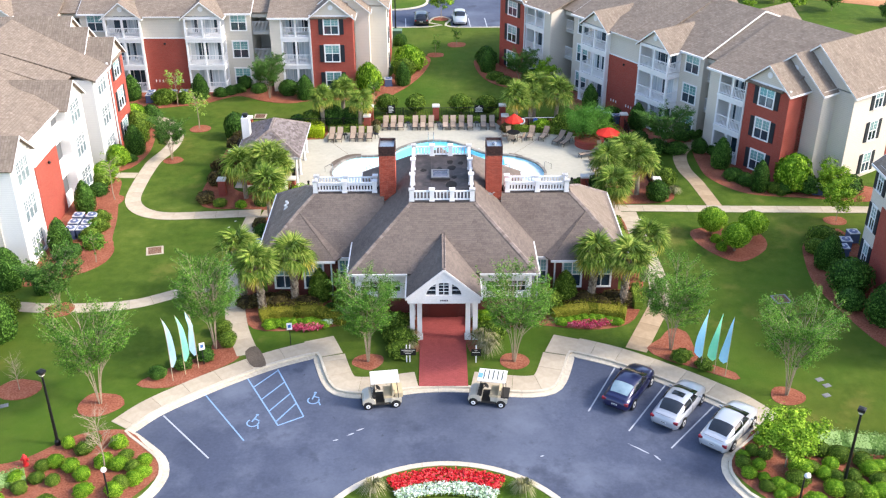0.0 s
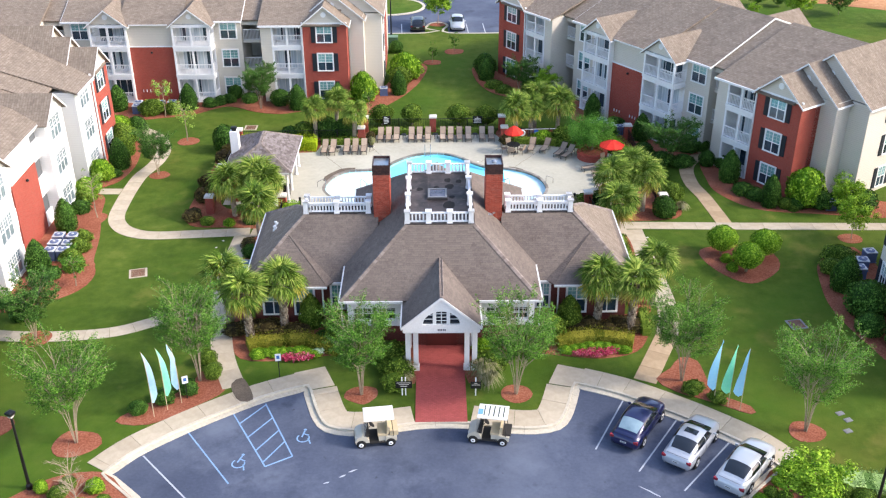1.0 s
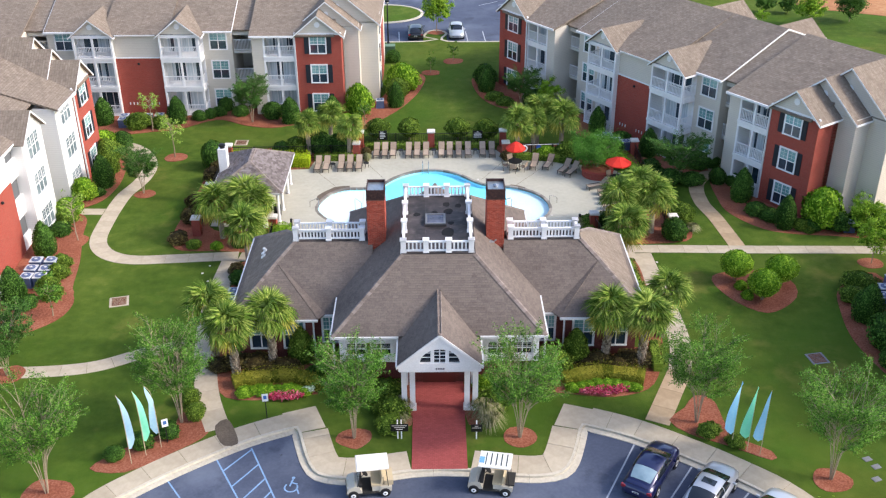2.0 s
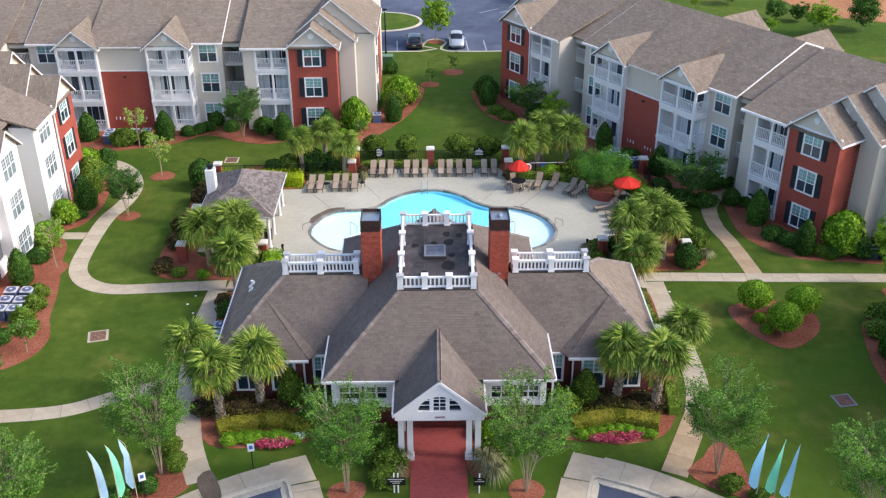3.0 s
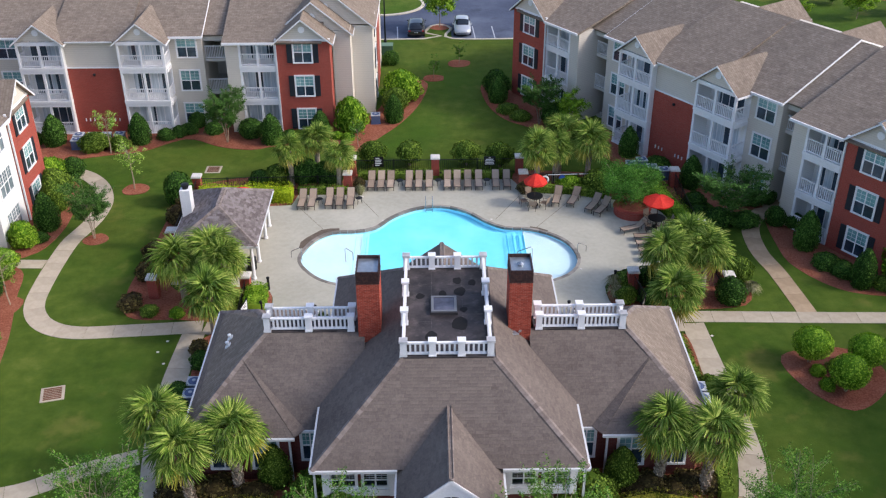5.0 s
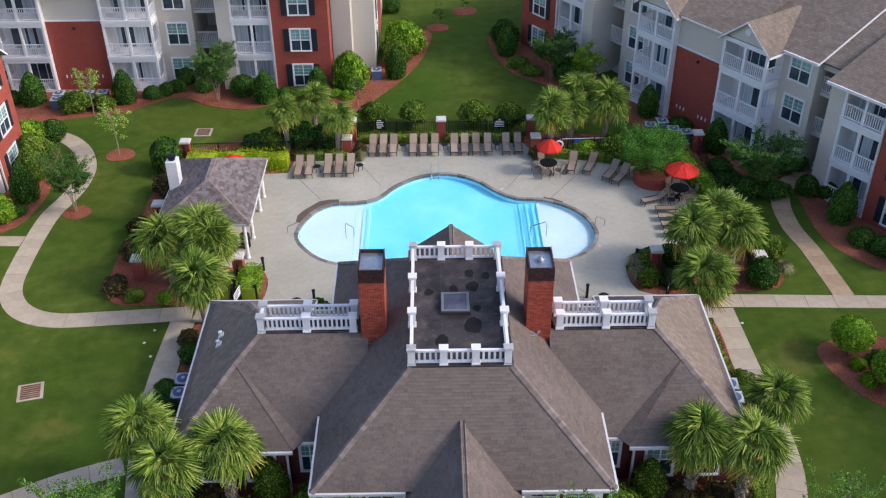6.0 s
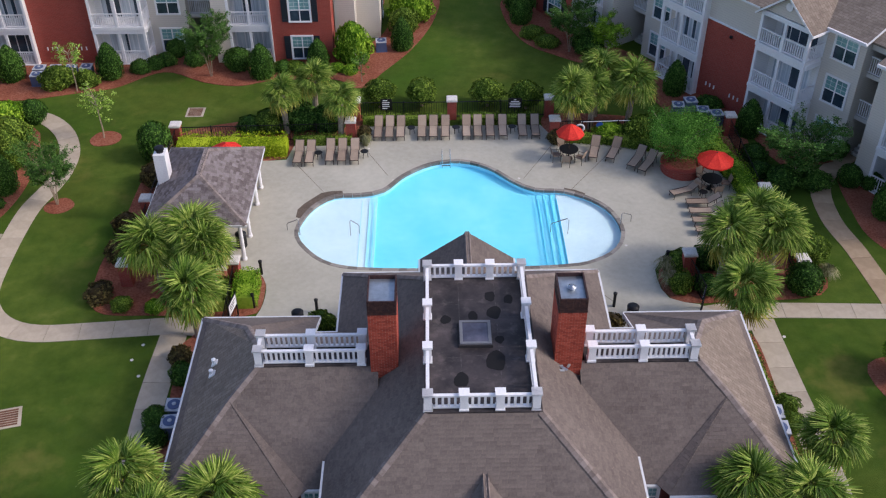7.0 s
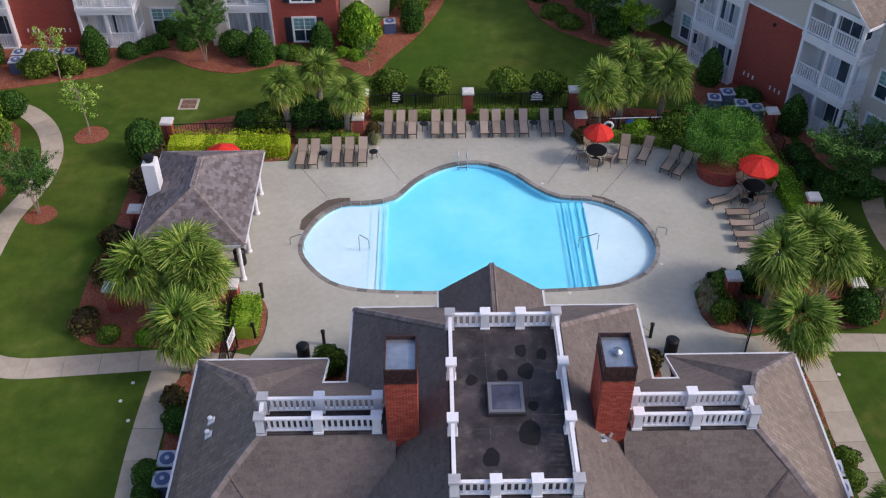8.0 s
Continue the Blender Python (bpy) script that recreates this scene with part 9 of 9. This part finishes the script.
# ---------------------------------------------------------------- flags, lamps, signs
def feather_flag(x, y, h, mat, rot, lean, breadth=0.62):
    f = thing("feather_flag", pose(x, y, 0, 0, 0, rot), "tall feather banner on a thin pole in a mulch bed", "flag", "feather flags")
    pole_pts = [(0, 0, -0.1), (0, 0, h * 0.6), (0.03 + lean * 0.3, 0, h * 0.9), (0.1 + lean, 0, h)]
    part("pole", Geo().tube(pole_pts, 0.022, 0.012, 6), M_PALEPOLE, f)
    g = Geo()
    n = 12
    rows = []
    for i in range(n + 1):
        t = i / n
        z = 1.0 + (h - 1.02) * t
        xl = 0.0 if t < 0.7 else (t - 0.7) / 0.3 * (0.1 + lean)
        w = breadth * (1 - t ** 2.6) ** 0.75 * (0.3 + 0.7 * min(1, t / 0.14)) + 0.02
        rows.append((xl, w, z, 0.09 * math.sin(5 * t + x)))
    for xl, w, z, yy in rows:
        g.v.extend([(xl, -0.006, z), (xl + w * 0.5, yy * 0.6 - 0.006, z - 0.02), (xl + w, yy - 0.006, z - 0.08), (xl, 0.006, z), (xl + w * 0.5, yy * 0.6 + 0.006, z - 0.02), (xl + w, yy + 0.006, z - 0.08)])
    for i in range(n):
        a = i * 6
        for j in (0, 1):
            g.f.append((a + j, a + j + 1, a + j + 7, a + j + 6))
            g.f.append((a + j + 9, a + j + 10, a + j + 4, a + j + 3))
        g.f.append((a + 2, a + 5, a + 11, a + 8))
    part("banner", g, mat, f)


M_PALEPOLE = plain("pale flag pole", "c8b79a", rough=0.5)
B_PALE = material("pale blue cloth", ("a6d2ec", "cdeaf8"), scales=(0.7, 6), rough=0.8, bump=0.1)
B_MINT = material("mint cloth", ("8cf2cc", "aef8de"), scales=(0.7, 6), rough=0.8, bump=0.1)
B_BLUE = material("sky blue cloth", ("9adcff", "b8e8ff"), scales=(0.7, 6), rough=0.8, bump=0.1)
for _m in (B_PALE, B_MINT, B_BLUE):
    _b = _m.node_tree.nodes["Principled BSDF"]
    _t = _m.node_tree.nodes.new("ShaderNodeBsdfTranslucent")
    _x = _m.node_tree.nodes.new("ShaderNodeMixShader")
    _x.inputs[0].default_value = 0.35
    _m.node_tree.links.new(_b.inputs["Base Color"].links[0].from_socket, _t.inputs["Color"])
    _m.node_tree.links.new(_b.outputs[0], _x.inputs[1])
    _m.node_tree.links.new(_t.outputs[0], _x.inputs[2])
    _m.node_tree.links.new(_x.outputs[0], _m.node_tree.nodes["Material Output"].inputs["Surface"])
feather_flag(-16.2, 49.25, 4.5, B_PALE, 32, -0.25, 0.36)
feather_flag(-15.6, 49.9, 4.3, B_MINT, 30, -0.25, 0.36)
feather_flag(-14.95, 50.55, 4.2, B_PALE, 212, 0.25, 0.36)
feather_flag(15.56, 50.15, 4.3, B_BLUE, 212, -0.1, 0.68)
feather_flag(16.28, 49.75, 4.25, B_MINT, 210, -0.1, 0.68)
feather_flag(16.89, 49.45, 4.2, B_BLUE, 208, -0.1, 0.68)


def street_lamp(x, y, h, rot=0):
    l = thing("street_lamp", pose(x, y, 0, 0, 0, rot), "black street lamp post with a square lantern head", "street lamp", "street lamps")
    part("base", Geo().lathe([(0.16, 0), (0.16, 0.25), (0.1, 0.35)], 12), M_BLACK, l)
    part("post", Geo().lathe([(0.09, 0.2), (0.06, h - 0.3)], 10), M_BLACK, l)
    head = part("lantern", Geo().lathe([(0.1, h - 0.32), (0.26, h - 0.1), (0.26, h), (0.12, h + 0.04)], 4), M_BLACK, l)
    part("lens", Geo().lathe([(0.12, h - 0.3), (0.2, h - 0.14), (0.2, h - 0.08)], 4, pose(0, 0, -0.03)), M_CAPSTONE, head)


street_lamp(-21.16, 43.5, 4.9, 20)
street_lamp(20.56, 39.9, 4.9, 10)
street_lamp(-5.4, 123.0, 5.2)
for x, y, h in ((-17.15, 39.2, 1.9), (17.65, 38.2, 2.1)):
    l = thing("spot_light", pose(x, y, 0), "slim black post with a white lamp head", "garden light", "garden lights")
    part("post", Geo().lathe([(0.05, 0), (0.045, h)], 8), M_BLACK, l)
    part("head", Geo().lathe([(0.08, 0), (0.14, 0.12), (0.14, 0.26), (0.08, 0.3)], 12, pose(0, 0, h, 50, 0, 30)), M_TRIM, l)


def sign_post(x, y, h, rot):
    s = thing("parking_sign", pose(x, y, 0, 0, 0, rot), "small white and blue parking sign on a thin post", "sign", "parking signs")
    part("post", Geo().box(-0.025, 0.025, -0.02, 0.02, 0, h), M_DARK, s)
    part("plate", Geo().box(-0.17, 0.17, -0.035, -0.02, h - 0.5, h), M_TRIM, s)
    part("symbol", Geo().box(-0.09, 0.09, -0.042, -0.035, h - 0.34, h - 0.12), plain("sign blue", "3f6fb4"), s)


sign_post(-9.64, 52.95, 1.7, 8)
sign_post(-14.7, 50.95, 1.6, 25)


def board_sign(x, y, w, rows):
    s = thing("entrance_sign", pose(x, y, 0), "small black sign board on white posts beside the walk", "sign", "entrance signs")
    for px_ in ((-0.1, 0.1) if w > 0.8 else (0.0,)):
        part("post", Geo().box(px_ - 0.035, px_ + 0.035, -0.03, 0.03, 0, 1.25), M_TRIM, s)
    part("board", Geo().box(-w / 2, w / 2, -0.05, -0.03, 0.52, 1.0), M_BLACK, s)
    for i, k in enumerate(rows):
        part("text_bar", Geo().box(-w * k / 2, w * k / 2, -0.056, -0.05, 0.88 - 0.12 * i, 0.915 - 0.12 * i), M_CAPSTONE, s)


board_sign(-2.2, 51.1, 0.95, (0.85, 0.6, 0.4))
board_sign(1.95, 51.0, 0.6, (0.3, 0.8))
hyd = thing("fire_hydrant", pose(-22.3, 41.8, 0), "red fire hydrant at the edge of the bed", "fire hydrant")
M_HYD = plain("hydrant red", "c42a2c", rough=0.5)
part("barrel", Geo().lathe([(0.17, 0), (0.17, 0.06), (0.11, 0.08), (0.11, 0.5), (0.15, 0.52), (0.15, 0.57), (0.12, 0.6), (0.06, 0.72), (0.03, 0.76)], 12), M_HYD, hyd)
for r in (0, 90, 180):
    part("outlet", Geo().lathe([(0.07, 0.08), (0.07, 0.2), (0.05, 0.22)], 8, pose(0, 0, 0.4) @ pose(0, 0, 0, 0, 0, r) @ pose(0, 0, 0, 0, 90)), M_HYD, hyd)


def grate(x, y, s, rot, pale=True):
    g = thing("drain_grate", pose(x, y, 0, 0, 0, rot), "square lawn drain with a rusty grate in a concrete frame", "drain", "lawn drains")
    part("frame", Geo().box(-s / 2, s / 2, -s / 2, s / 2, -0.05, 0.03), M_CONCRETE if pale else M_KERB_GREY, g)
    for i in range(7):
        yy = -s * 0.36 + s * 0.72 * i / 6
        part("bar", Geo().box(-s * 0.38, s * 0.38, yy - s * 0.04, yy + s * 0.04, 0.03, 0.045), M_RUST, g)


M_RUST = material("rusty iron", ("4a3226", "6d4a38", "835c48"), scales=(1.5, 12), rough=0.9, bump=0.3)
M_KERB_GREY = material("weathered concrete", ("6b6c70", "84858a"), scales=(1, 8), rough=0.9, bump=0.2)
grate(-21.3, 65.55, 1.25, 14)
grate(-17.7, 93.1, 1.2, 0)
grate(22.95, 58.2, 1.1, 10, False)
for x, y in ((22.42, 49.0), (22.66, 48.4), (22.3, 47.45), (-25.4, 46.95)):
    v = thing("utility_cover", pose(x, y, 0, 0, 0, 20), "small grey utility box lid flush in the lawn", "utility cover", "utility covers")
    part("lid", Geo().box(-0.22, 0.22, -0.16, 0.16, -0.03, 0.03).box(-0.16, 0.16, -0.1, 0.1, 0.03, 0.04), M_KERB_GREY, v)
util = thing("utility_box", pose(-5.1, 119.6, 0), "green metal utility box on the far lawn", "utility box")
part("cabinet", Geo().box(-0.6, 0.6, -0.5, 0.5, 0.05, 0.9).box(-0.65, 0.65, -0.55, 0.55, 0, 0.05), plain("utility green", "4d6a52", rough=0.6), util)
part("lid", Geo().box(-0.62, 0.62, -0.52, 0.52, 0.9, 0.96), plain("utility lid", "6d8a72", rough=0.6), util)

# ---------------------------------------------------------------- behind the buildings
kerb_back = tagged(new("kerb_back"), "pale concrete kerb along the back car park", "kerb", kind="structure")
ribbon(kerb_back, "kerb_stone", spline(V2((-30, 124.05), (-1.4, 124.05), (-1.3, 126.0), (-0.6, 128.3), (0.6, 128.6), (1.5, 127.4), (1.6, 124.05), (12, 124.05)), 0.7), 0.3, 0.03, 0.18, M_KERB, length=3.0)
structure("tree_island", Geo().prism([tuple(p) for p in V2((-1.35, 124.0), (1.55, 124.0), (1.45, 127.4), (0.6, 128.5), (-0.6, 128.2), (-1.25, 126.0))], -0.12, 0.0), M_GRASS, "grass island with a young tree in the back car park", "traffic island")
far_isle = [Vector((-6.5 + 5.0 * math.cos(a), 136.5 + 4.2 * math.sin(a))) for a in [6.283 * k / 40 for k in range(40)]]
structure("lawn_island", Geo().prism([tuple(p) for p in far_isle], -0.12, 0.0), M_GRASS, "oval grass island in the back car park", "traffic island")
isle_b = tagged(new("lawn_island_kerb"), "pale kerb round the oval grass island", "kerb", kind="structure")
ribbon(isle_b, "kerb_stone", far_isle + far_isle[:1], 0.35, 0.03, 0.16, M_KERB, length=3.0)
for x in (-4.15, -6.8, 4.0, 6.1, 8.8):
    stripe("stall_line", (x, 124.4), (x - 0.15, 128.4), 0.12, M_LINE, z=-0.096)
for x in (6.0, 8.6, 11.2):
    stripe("stall_line", (x, 140.5), (x + 2.6, 142.5), 0.12, M_LINE, z=-0.096)
M_DIRT = material("bare orange earth", ("8a5a3c", "a9764f", "c39a72"), scales=(0.12, 1.6), rough=1.0, bump=0.8, bump_scale=3, bump_dist=0.2, wash=0.6)
dirt_ring = spline(V2((47.5, 142), (49.8, 137.2), (53, 136.2), (58, 133.5), (72, 129), (95, 145), (92, 185), (60, 190), (45, 165)), 2.0, True)
dirt_ring = dirt_ring if poly_area(dirt_ring) > 0 else dirt_ring[::-1]
structure("bare_earth", Geo().prism([tuple(p) for p in dirt_ring], -0.1, 0.03), M_DIRT, "bare orange earth on a building plot", "bare earth")
for kind, x, y, s, w in (("far", 42.7, 135.6, 0.62, 1.1), ("far", 45.6, 135.3, 0.55, 1.1), ("street", 46.3, 129.6, 0.8, 1.35), ("far", 52.0, 131.1, 1.15, 0.85), ("bright", 34.0, 141.5, 0.7, 1.1), ("far", 39.2, 143.8, 0.7, 1.0),
                      ("far", 57.5, 126.0, 0.6, 1.1), ("far", 61.5, 123.0, 0.75, 1.1), ("far", 65.5, 128.0, 0.9, 1.0), ("bright", 41.0, 131.0, 0.5, 1.3), ("street", 29.0, 139.0, 0.6, 1.1), ("street", 14.0, 146.0, 0.9, 1.1)):
    tree(kind, x, y, s, w)
